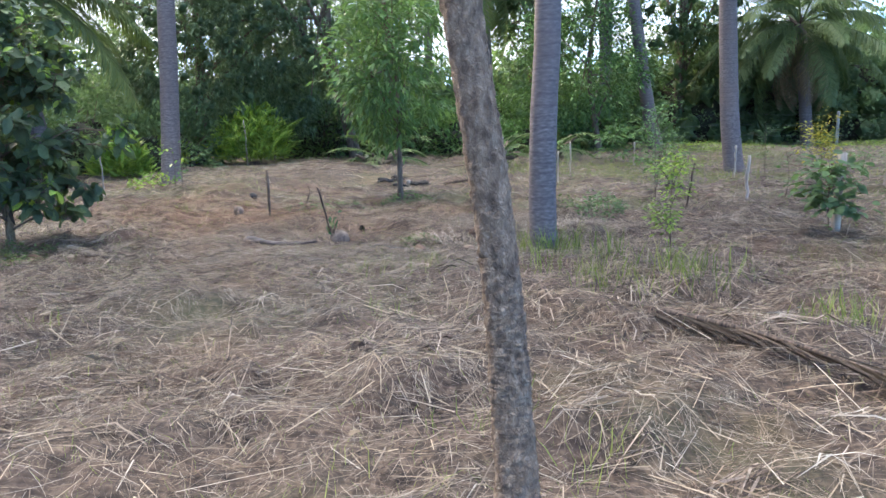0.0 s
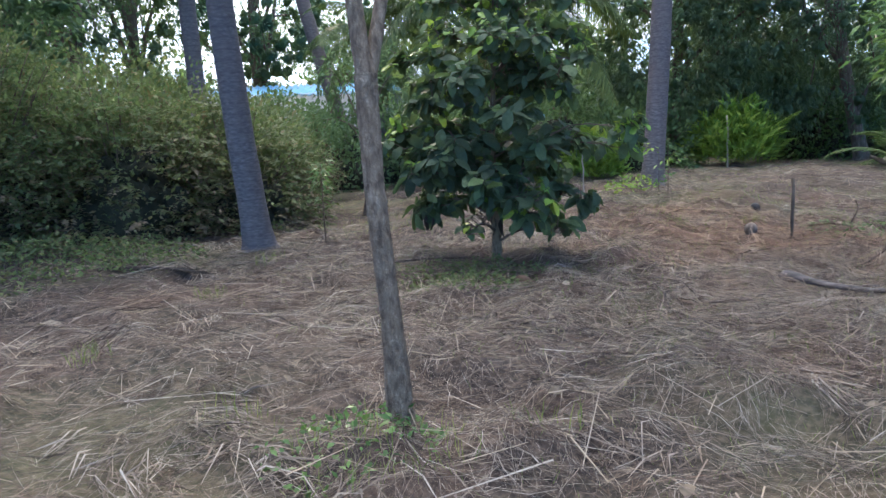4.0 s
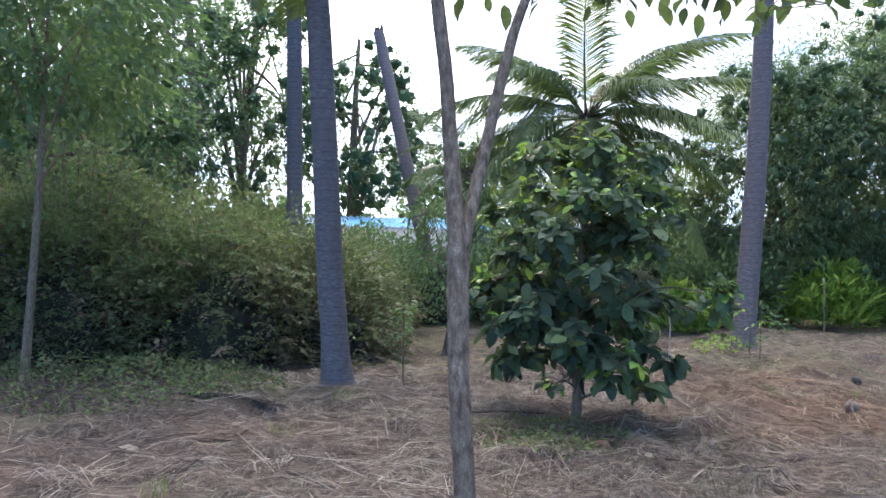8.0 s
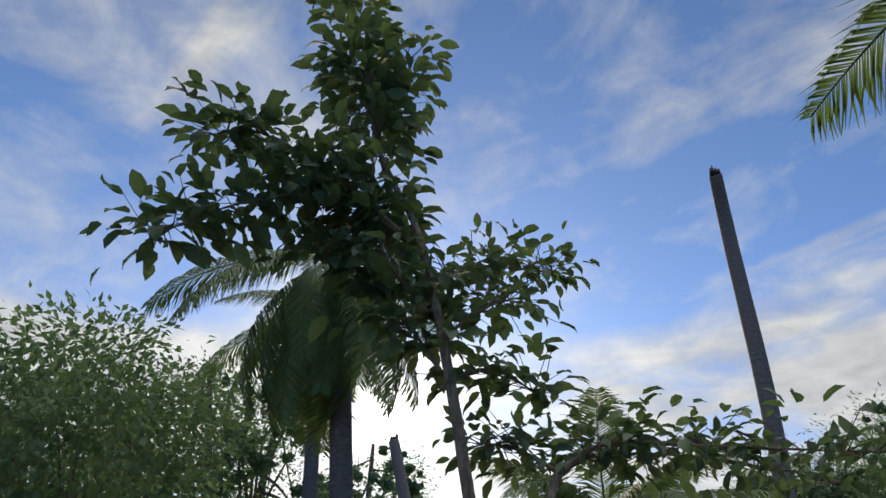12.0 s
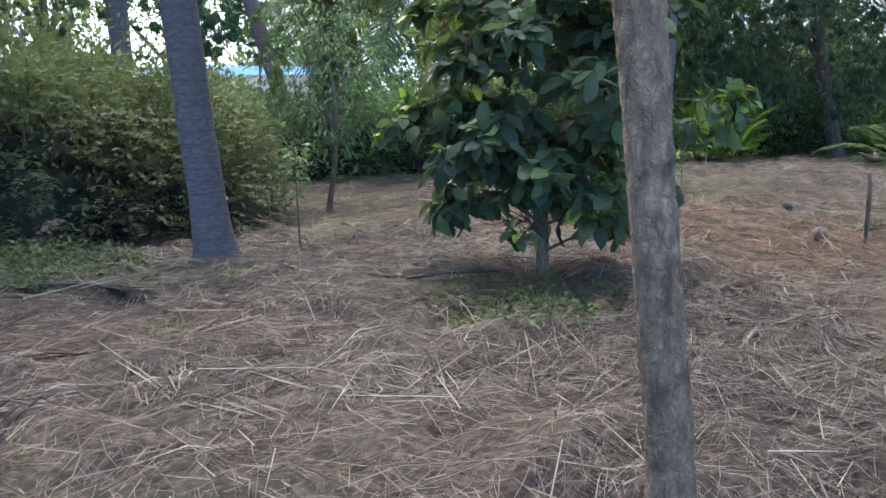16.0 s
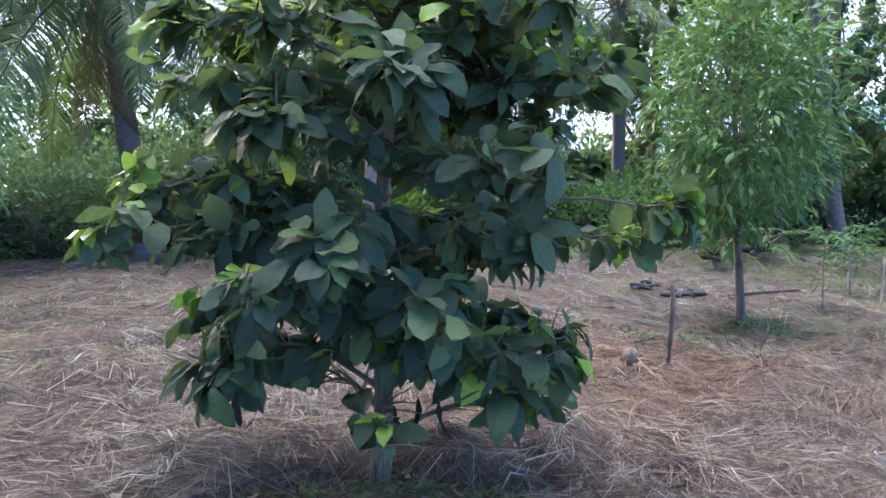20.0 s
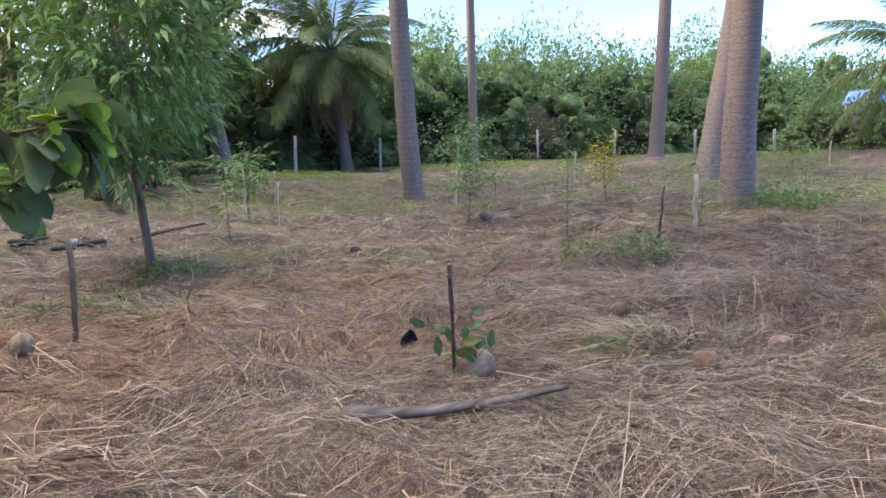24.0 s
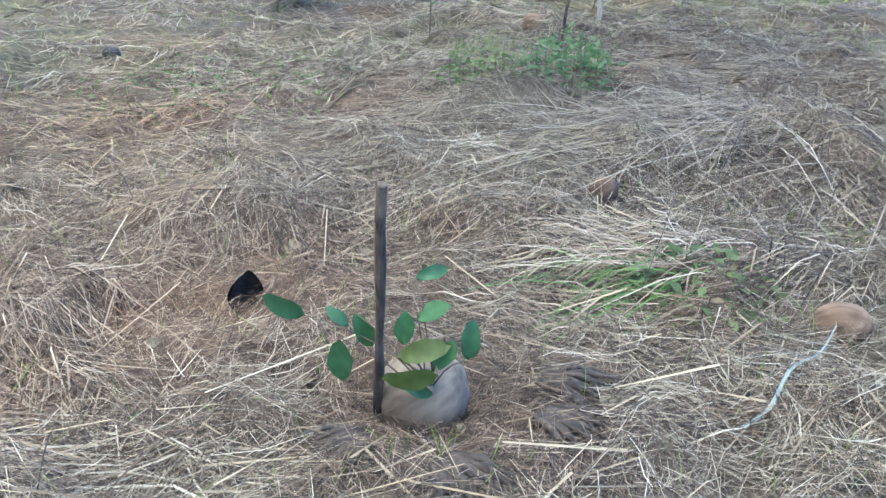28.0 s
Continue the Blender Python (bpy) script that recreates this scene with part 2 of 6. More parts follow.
def ground_material():
    m, n, l, b = material("ground_litter")
    f1 = texture(n, l, "ShaderNodeTexNoise", 30.0, 9.0, (1, 0.35, 1))
    f2 = texture(n, l, "ShaderNodeTexNoise", 26.0, 9.0, (0.35, 1, 1))
    big = texture(n, l, "ShaderNodeTexNoise", 0.45, 5.0)
    mid = texture(n, l, "ShaderNodeTexNoise", 1.7, 6.0)
    fib = mixed(n, l, mid.outputs[0], f1.outputs[0], f2.outputs[0])
    col = ramp(n, l, fib, ((0.36, (0.013, 0.009, 0.007)), (0.5, (0.050, 0.034, 0.024)), (0.66, (0.15, 0.108, 0.076))))
    col = mixed(n, l, ramp(n, l, mid.outputs[0], ((0.45, (0, 0, 0)), (0.72, (0.75, 0.75, 0.75)))), col, mixed(n, l, 0.5, col, (0.10, 0.055, 0.035)))
    green = ramp(n, l, big.outputs[0], ((0.50, (0, 0, 0)), (0.68, (0.55, 0.55, 0.55))))
    col = mixed(n, l, green, col, mixed(n, l, 0.55, col, (0.13, 0.15, 0.05)))
    col = mixed(n, l, red_earth(n, l), col, mixed(n, l, 0.5, col, mixed(n, l, fib, (0.09, 0.045, 0.027), (0.34, 0.19, 0.12))))
    l.new(col, b.inputs["Base Color"])
    b.inputs["Roughness"].default_value = 0.95
    bumped(n, l, b, fib, 0.9, 0.03)
    return m


def straw_material(name, stops):
    m, n, l, b = material(name)
    col = ramp(n, l, island(n, l), stops)
    g = texture(n, l, "ShaderNodeTexNoise", 0.8, 4.0)
    col = mixed(n, l, ramp(n, l, g.outputs[0], ((0.42, (0, 0, 0)), (0.7, (0.4, 0.4, 0.4)))), col, mixed(n, l, 0.5, col, stops[0][1]))
    col = mixed(n, l, red_earth(n, l), col, mixed(n, l, 1.0, col, (1.0, 0.77, 0.62), "MULTIPLY"))
    l.new(col, b.inputs["Base Color"])
    b.inputs["Roughness"].default_value = 0.75
    return m


def plain_material(name, dark, light, scale=20.0, rough=0.8, depth=0.003, stretch=(1, 1, 1), metal=0.0):
    m, n, l, b = material(name)
    a, c = texture(n, l, "ShaderNodeTexNoise", scale, 7.0, stretch), texture(n, l, "ShaderNodeTexNoise", scale * 0.15, 3.0)
    col = ramp(n, l, a.outputs[0], ((0.33, dark), (0.68, light)))
    l.new(mixed(n, l, ramp(n, l, c.outputs[0], ((0.4, (0, 0, 0)), (0.7, (0.5, 0.5, 0.5)))), col, dark), b.inputs["Base Color"])
    b.inputs["Roughness"].default_value, b.inputs["Metallic"].default_value = rough, metal
    bumped(n, l, b, a.outputs[0], 0.6, depth)
    return m


M_GROUND = ground_material()
M_STRAW = straw_material("straw", ((0.0, (0.013, 0.009, 0.007)), (0.35, (0.056, 0.036, 0.025)), (0.7, (0.195, 0.138, 0.094)), (1.0, (0.43, 0.35, 0.27))))
M_PALE = straw_material("pale_straw", ((0.0, (0.150, 0.110, 0.076)), (0.5, (0.272, 0.216, 0.158)), (1.0, (0.47, 0.42, 0.34))))
M_BLEACHED = straw_material("bleached_straw", ((0.0, (0.32, 0.27, 0.20)), (0.5, (0.44, 0.39, 0.31)), (1.0, (0.60, 0.56, 0.47))))
M_FARSTRAW = straw_material("trodden_straw", ((0.0, (0.085, 0.058, 0.038)), (0.5, (0.230, 0.172, 0.112)), (1.0, (0.42, 0.34, 0.235))))
# dark litter, and the shade between stalks put into a straw colour
M_DARKSTRAW = straw_material("damp_straw", ((0.0, (0.025, 0.016, 0.011)), (0.6, (0.085, 0.052, 0.034)), (1.0, (0.19, 0.125, 0.08))))
M_GRASS = leaf_material("fresh_grass", ((0.0, (0.10, 0.17, 0.03)), (0.5, (0.17, 0.25, 0.05)), (1.0, (0.33, 0.36, 0.10))), 0.55, 0.3)
M_BUSH = leaf_material("broad_leaf", ((0.0, (0.036, 0.060, 0.043)), (0.55, (0.055, 0.088, 0.054)), (0.88, (0.088, 0.135, 0.066)), (1.0, (0.14, 0.195, 0.075))), 0.6, 0.34, 0.9)
M_YOUNG = leaf_material("young_leaf", ((0.0, (0.10, 0.22, 0.035)), (0.6, (0.18, 0.33, 0.05)), (1.0, (0.38, 0.46, 0.07))), 0.45, 0.4, 0.9)
M_MANGO = leaf_material("dark_leaf", ((0.0, (0.062, 0.11, 0.066)), (0.6, (0.095, 0.155, 0.09)), (1.0, (0.16, 0.235, 0.11))), 0.55, 0.42, 0.35)
M_FRESH = leaf_material("bright_leaf", ((0.0, (0.05, 0.115, 0.045)), (0.6, (0.09, 0.185, 0.06)), (1.0, (0.18, 0.30, 0.085))), 0.45, 0.38, 0.6)
M_HEDGE = leaf_material("hedge_leaf", ((0.0, (0.062, 0.098, 0.045)), (0.5, (0.10, 0.147, 0.062)), (0.85, (0.168, 0.225, 0.085)), (1.0, (0.21, 0.143, 0.087))), 0.6, 0.42, 0.4)
M_DRYHEDGE = leaf_material("withered_leaf", ((0.0, (0.085, 0.068, 0.043)), (0.5, (0.15, 0.115, 0.070)), (1.0, (0.225, 0.165, 0.105))), 0.8, 0.2, 0.5)
M_WOOD_LEAF = leaf_material("woodland_leaf", ((0.0, (0.06, 0.11, 0.06)), (0.6, (0.10, 0.17, 0.085)), (1.0, (0.16, 0.245, 0.11))), 0.6, 0.45, 0.2)
M_FROND = leaf_material("palm_leaflet", ((0.0, (0.05, 0.085, 0.03)), (0.6, (0.085, 0.135, 0.045)), (1.0, (0.15, 0.19, 0.07))), 0.62, 0.3, 0.5)
M_DRYFROND = leaf_material("dry_leaflet", ((0.0, (0.15, 0.10, 0.06)), (0.6, (0.25, 0.18, 0.11)), (1.0, (0.36, 0.28, 0.18))), 0.8, 0.15, 0.5)
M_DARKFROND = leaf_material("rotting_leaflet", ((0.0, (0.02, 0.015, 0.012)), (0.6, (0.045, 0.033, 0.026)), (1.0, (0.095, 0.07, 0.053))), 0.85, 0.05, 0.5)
M_ARECA = leaf_material("lime_leaf", ((0.0, (0.10, 0.20, 0.03)), (0.6, (0.20, 0.34, 0.05)), (1.0, (0.40, 0.50, 0.09))), 0.45, 0.4, 0.8)
M_YELLOW = leaf_material("yellow_leaf", ((0.0, (0.30, 0.30, 0.04)), (0.6, (0.46, 0.42, 0.05)), (1.0, (0.58, 0.46, 0.06))), 0.5, 0.4, 0.8)
M_SEEDLING = leaf_material("seedling_leaf", ((0.0, (0.025, 0.075, 0.045)), (0.6, (0.04, 0.11, 0.05)), (1.0, (0.08, 0.16, 0.05))), 0.5, 0.2, 0.9)
M_YELLOWING = leaf_material("yellowing_leaf", ((0.0, (0.06, 0.09, 0.028)), (0.6, (0.085, 0.11, 0.03)), (1.0, (0.12, 0.12, 0.04))), 0.55, 0.25, 0.9)
M_DRYLEAF = leaf_material("dry_leaf", ((0.0, (0.12, 0.08, 0.055)), (0.6, (0.20, 0.15, 0.105)), (1.0, (0.32, 0.26, 0.20))), 0.8, 0.1, 0.8)
# filler inside the bushes; the shade in there is put into its colour
M_SHADE = plain_material("shade_core", (0.02, 0.021, 0.012), (0.052, 0.054, 0.03), 9.0, 1.0, 0.03)
M_BARK = bark_material("rough_bark", (0.085, 0.057, 0.038), (0.25, 0.178, 0.122), (0.42, 0.325, 0.235), 44.0, (1, 1, 0.5), 0.014, True, 0.12)
M_FLAKY = bark_material("flaky_bark", (0.085, 0.056, 0.035), (0.245, 0.175, 0.112), (0.41, 0.315, 0.218), 38.0, (1, 1, 0.4), 0.014, True, 0.12)
M_SMOOTH = bark_material("young_bark", (0.085, 0.056, 0.033), (0.195, 0.138, 0.082), (0.315, 0.238, 0.148), 60.0, (1, 1, 0.3), 0.006)
M_TWIG = bark_material("twig_bark", (0.05, 0.036, 0.026), (0.105, 0.078, 0.055), (0.18, 0.135, 0.095), 20.0, (1, 1, 0.3), 0.004, False)
M_PALM = palm_trunk_material()
M_STAKE = plain_material("weathered_stake", (0.016, 0.012, 0.010), (0.15, 0.108, 0.08), 60.0, 0.95, 0.006, (1, 1, 0.10))
M_PALESTAKE = plain_material("pale_stake", (0.26, 0.21, 0.16), (0.46, 0.41, 0.34), 24.0, 0.85, 0.003, (1, 1, 0.15))
M_POST = plain_material("concrete_post", (0.28, 0.275, 0.255), (0.46, 0.45, 0.42), 10.0, 0.9, 0.003)
M_WIRE = plain_material("wire", (0.20, 0.20, 0.20), (0.35, 0.34, 0.33), 30.0, 0.5, 0.0005, (1, 1, 1), 0.8)
M_NUT = plain_material("coconut_husk", (0.085, 0.060, 0.044), (0.26, 0.196, 0.148), 22.0, 0.9, 0.006, (1, 1, 0.25))
M_HUSK = plain_material("rotten_husk", (0.016, 0.011, 0.009), (0.085, 0.060, 0.048), 60.0, 0.95, 0.006, (0.15, 1, 1))
M_FIBRE = plain_material("fibrous_husk", (0.075, 0.045, 0.03), (0.24, 0.155, 0.105), 26.0, 0.95, 0.010, (1, 1, 0.12))
M_PALENUT = plain_material("worn_husk", (0.15, 0.095, 0.066), (0.38, 0.28, 0.205), 9.0, 0.9, 0.006)
M_BLACK = plain_material("charred_husk", (0.012, 0.011, 0.011), (0.05, 0.045, 0.042), 18.0, 0.8, 0.004)
M_LOG = plain_material("grey_petiole", (0.036, 0.029, 0.026), (0.165, 0.136, 0.120), 22.0, 0.85, 0.010, (0.12, 1, 1))
M_SOIL = plain_material("dug_soil", (0.055, 0.032, 0.02), (0.14, 0.085, 0.055), 14.0, 0.95, 0.02)
M_ROOF = plain_material("blue_roof", (0.07, 0.27, 0.46), (0.13, 0.38, 0.58), 3.0, 0.85, 0.001)
M_TARP = plain_material("blue_tarpaulin", (0.035, 0.11, 0.42), (0.07, 0.19, 0.55), 3.0, 0.7, 0.001)
M_WALL = plain_material("grey_wall", (0.35, 0.36, 0.37), (0.52, 0.52, 0.52), 4.0, 0.9, 0.002)
M_BLADE = plain_material("bleached_blade", (0.13, 0.155, 0.16), (0.26, 0.29, 0.295), 14.0, 0.7, 0.001)
M_BOTTLE = plain_material("yellowed_plastic", (0.42, 0.38, 0.22), (0.58, 0.54, 0.36), 12.0, 0.45, 0.001)


# ---- geometry tools ----
rng = np.random.default_rng(11)
TABLE = np.random.default_rng(5).random((257, 257))
TABLE[256, :], TABLE[:, 256] = TABLE[0, :], TABLE[:, 0]


def vnoise(x, y):
    """Smooth noise between 0 and 1 over the plan, one cell a unit."""
    x, y = np.asarray(x, float), np.asarray(y, float)
    i, j = np.floor(x).astype(int), np.floor(y).astype(int)
    u, v = x - i, y - j
    u, v = u * u * (3 - 2 * u), v * v * (3 - 2 * v)
    i, j = i % 256, j % 256
    return (TABLE[i, j] * (1 - u) + TABLE[i + 1, j] * u) * (1 - v) + (TABLE[i, j + 1] * (1 - u) + TABLE[i + 1, j + 1] * u) * v


# the lie of the land: x, y, height
LIE = np.array(((0, 0, 0), (-4, 4.4, 0.09), (-6.1, 8.7, 0.06), (-7, 15.3, 0.25), (-9.3, 8.4, 0.09), (-2.2, 14.8, -0.16), (-6.3, 19, 0.28), (-11, 12.3, 0.05),
                (5.3, 28.4, 0.05), (5.1, 19, -0.17), (5, 11.7, 0.03), (11, 15.5, -0.05), (17.8, 21.2, 0.05), (-2.5, 9.5, -0.08), (-0.1, 7.8, 0.04), (-0.7, 8.4, -0.06), (-1.0, 6.2, 0.07),
                (-1.3, 5.5, 0.0), (0, 14.3, -0.15), (4, 31.5, -0.02), (12, 31, -0.16), (15, 26, -0.1), (20, 28, -0.15), (26, 20, -0.12), (22.5, 13.9, 0.25), (-0.5, 32, 0.25), (-20, 16, 0.1)))


def lie(x, y):
    x, y = np.asarray(x, float), np.asarray(y, float)
    d = (x[..., None] - LIE[:, 0]) ** 2 + (y[..., None] - LIE[:, 1]) ** 2
    w = 1 / (d + 0.8) ** 1.8
    return (w * LIE[:, 2]).sum(-1) / w.sum(-1)


def surface(x, y):
    """Height of the litter-covered ground: swells, raked heaps and small tussocks, with a hollow at the old coconut."""
    x, y = np.asarray(x, float), np.asarray(y, float)
    near = np.clip(1.6 - np.hypot(x + 2, y - 9) / 30, 0.3, 1)
    nut = 1 - np.exp(-((x + 2.65) ** 2 + (y - 9.25) ** 2) / 0.7)
    wx, wy = x + 0.5 * vnoise(x * 0.9, y * 0.9 + 17), y + 0.5 * vnoise(x * 0.9 + 60, y * 0.9)
    heap = np.clip(vnoise(wx * 1.5 + 5, wy * 2.3 + 70) - 0.45, 0, 1) * 0.19 + np.clip(vnoise(wx * 4.2 + 35, wy * 3.4 + 20) - 0.4, 0, 1) * 0.12
    fine = 0.06 * (vnoise(x * 1.1 + 9, y * 1.1) - 0.5) + 0.05 * (vnoise(x * 2.7, y * 2.7 + 40) - 0.5) + 0.04 * (vnoise(x * 7, y * 7) - 0.5) + 0.022 * (vnoise(x * 14, y * 14) - 0.5)
    return lie(x, y) + near * (fine + nut * (heap - 0.035)) - 0.055 * np.exp(-((x + 2.46) ** 2 + (y - 9.37) ** 2) / 0.05)


def gz(x, y):
    return float(surface(np.array([x]), np.array([y]))[0])


def norm(v):
    return v / np.maximum(np.linalg.norm(v, axis=-1, keepdims=True), 1e-9)


class Geo:
    """Gathers vertices, quads and triangles for one mesh."""

    def __init__(self):
        self.v, self.q, self.t, self.n = [], [], [], 0

    def add(self, v, q=None, t=None):
        v = np.asarray(v, float).reshape(-1, 3)
        if q is not None and len(q):
            self.q.append(np.asarray(q, int).reshape(-1, 4) + self.n)
        if t is not None and len(t):
            self.t.append(np.asarray(t, int).reshape(-1, 3) + self.n)
        self.v.append(v)
        self.n += len(v)
        return self

    def tube(self, pts, rad, sides=8, cap=True, squash=1.0):
        p = np.asarray(pts, float)
        r = np.broadcast_to(np.asarray(rad, float), (len(p),))
        d = norm(np.gradient(p, axis=0))
        ref = np.array([0, 0, 1.0]) if abs(d[0, 2]) < 0.8 else np.array([1.0, 0, 0])
        a = norm(np.cross(d, ref))
        b = np.cross(d, a)
        th = np.linspace(0, 2 * np.pi, sides, endpoint=False)
        ring = a[:, None] * np.cos(th)[None, :, None] + squash * b[:, None] * np.sin(th)[None, :, None]
        v = (p[:, None] + ring * r[:, None, None]).reshape(-1, 3)
        i, k = np.meshgrid(np.arange(len(p) - 1), np.arange(sides), indexing="ij")
        k2 = (k + 1) % sides
        q = np.stack([i * sides + k, i * sides + k2, (i + 1) * sides + k2, (i + 1) * sides + k], -1).reshape(-1, 4)
        t = []
        if cap:
            n = len(v)
            v = np.concatenate([v, p[:1], p[-1:]])
            last = (len(p) - 1) * sides
            for s in range(sides):
                t += [(n, (s + 1) % sides, s), (n + 1, last + s, last + (s + 1) % sides)]
        return self.add(v, q, t)

    def scatter(self, shape, pos, fwd, up, size):
        """Copies of a small leaf shape (vertices, triangles), which points along +y and faces +z."""
        sv, st = shape
        y = norm(fwd)
        x = norm(np.cross(y, up))
        z = np.cross(x, y)
        size = np.broadcast_to(np.asarray(size, float), (len(pos),))
        v = pos[:, None] + size[:, None, None] * (sv[None, :, 0:1] * x[:, None] + sv[None, :, 1:2] * y[:, None] + sv[None, :, 2:3] * z[:, None])
        t = st[None] + (np.arange(len(pos)) * len(sv))[:, None, None]
        return self.add(v, None, t)

    def mesh(self, name, mat, smooth=False):
        v = np.concatenate(self.v)
        q = np.concatenate(self.q) if self.q else np.zeros((0, 4), int)
        t = np.concatenate(self.t) if self.t else np.zeros((0, 3), int)
        me = bpy.data.meshes.new(name)
        me.vertices.add(len(v))
        me.vertices.foreach_set("co", v.astype(np.float32).ravel())
        me.loops.add(q.size + t.size)
        me.loops.foreach_set("vertex_index", np.concatenate([q.ravel(), t.ravel()]).astype(np.int32))
        me.polygons.add(len(q) + len(t))
        me.polygons.foreach_set("loop_start", np.concatenate([np.arange(len(q)) * 4, q.size + np.arange(len(t)) * 3]).astype(np.int32))
        me.update(calc_edges=True)
        if smooth:
            me.polygons.foreach_set("use_smooth", np.ones(len(q) + len(t), bool))
        me.materials.append(mat)
        return me


def part(name, geo, mat, parent, label="", smooth=False):
    """One mesh object under a thing or a part; geo is a Geo or a mesh that is shared."""
    ob = new(name, geo.mesh(name, mat, smooth) if isinstance(geo, Geo) else geo)
    ob.parent = parent
    if label:
        tagged(ob, label)
    return ob


def thing(name, place, label, category, group="", kind="", turn=0.0):
    ob = new(name)
    ob.empty_display_size = 0.1
    ob.matrix_world = pose(*place, 0, 0, turn)
    return tagged(ob, label, category, group, kind)


def solo(name, geo, mat, label, category, group="", kind="", smooth=False):
    return tagged(new(name, geo.mesh(name, mat, smooth)), label, category, group, kind)


# leaf shapes: vertices and triangles, one unit long
KITE = (np.array(((0, 0, 0), (-0.24, 0.45, 0.05), (0.24, 0.45, 0.05), (0, 1, -0.08))), np.array(((0, 2, 1), (1, 2, 3))))
SLIM = (np.array(((0, 0, 0), (-0.13, 0.4, 0.03), (0.13, 0.4, 0.03), (0, 1, -0.2))), np.array(((0, 2, 1), (1, 2, 3))))
BROAD = (np.array(((0, 0, 0), (-0.25, 0.17, 0.05), (0, 0.22, 0), (0.25, 0.19, 0.07), (-0.35, 0.46, 0.09), (0, 0.5, 0.0), (0.35, 0.49, 0.05),
                   (-0.25, 0.78, -0.01), (0, 0.8, -0.05), (0.24, 0.8, 0.03), (0, 1.02, -0.16))),
         np.array(((0, 2, 1), (0, 3, 2), (1, 2, 4), (2, 5, 4), (2, 3, 6), (2, 6, 5), (4, 5, 7), (5, 8, 7), (5, 6, 9), (5, 9, 8), (7, 8, 10), (8, 9, 10))))
def fine_leaf(seed, wide=0.33, arch=0.3, wave=0.03, fold=0.16):
    """An oblong leaf with a blunt tip, folded along its midrib, with a wavy edge."""
    r = np.random.default_rng(seed)
    y = np.array([0.0, 0.13, 0.36, 0.63, 0.87, 1.0])
    w = wide * np.array([0.04, 0.58, 0.97, 0.97, 0.58, 0.04])
    ph = r.uniform(0, 6, 2)
    rows = []
    for i, (a, b) in enumerate(zip(y, w)):
        z = -arch * a * a + 0.04 * math.sin(3 * a + ph[0])
        for s in (-1.0, -0.5, 0.0, 0.5, 1.0):
            edge = wave * math.sin(9 * a + ph[int(s > 0)]) * abs(s)
            rows.append((s * b * (1 + 0.10 * math.sin(7 * a + ph[int(s > 0)] * 2)), a, z + fold * b * abs(s) + edge))
    t = []
    for i in range(5):
        for k in range(4):
            a = i * 5 + k
            t += [(a, a + 1, a + 6), (a, a + 6, a + 5)]
    return np.array(rows), np.array(t)


BLADE = (np.array(((-0.012, 0, 0), (0.012, 0, 0), (-0.010, 0.55, 0.02), (0.010, 0.55, 0.02), (0, 1, -0.10))), np.array(((0, 1, 3), (0, 3, 2), (2, 3, 4))))


def clump_shape():
    """A jagged knot of leaves seen as one lump, about one unit across."""
    r = np.random.default_rng(90)
    th, ph = np.meshgrid(np.linspace(0, 2 * np.pi, 7, endpoint=False), np.linspace(-1.35, 1.35, 5), indexing="ij")
    d = np.stack([np.cos(th) * np.cos(ph), np.sin(th) * np.cos(ph), np.sin(ph)], -1).reshape(-1, 3)
    v = d * r.uniform(0.25, 1.0, len(d))[:, None]
    t = []
    for i in range(7):
        for k in range(4):
            a, b, c, e = i * 5 + k, (i + 1) % 7 * 5 + k, (i + 1) % 7 * 5 + k + 1, i * 5 + k + 1
            t += [(a, b, c), (a, c, e)]
    return v, np.array(t)


CLUMP = clump_shape()


def dirs(n, up_low=-1.0, up_high=1.0, r=None):
    r = r or rng
    z, a = r.uniform(up_low, up_high, n), r.uniform(0, 2 * np.pi, n)
    s = np.sqrt(1 - z * z)
    return np.stack([s * np.cos(a), s * np.sin(a), z], -1)


def curve_points(pts, n):
    """A smooth line through the given points."""
    p = np.asarray(pts, float)
    t = np.linspace(0, len(p) - 1, n)
    i = np.clip(t.astype(int), 0, len(p) - 2)
    u = (t - i)[:, None]
    a, b, c, d = p[np.maximum(i - 1, 0)], p[i], p[i + 1], p[np.minimum(i + 2, len(p) - 1)]
    return 0.5 * (2 * b + (c - a) * u + (2 * a - 5 * b + 4 * c - d) * u**2 + (3 * b - a - 3 * c + d) * u**3)


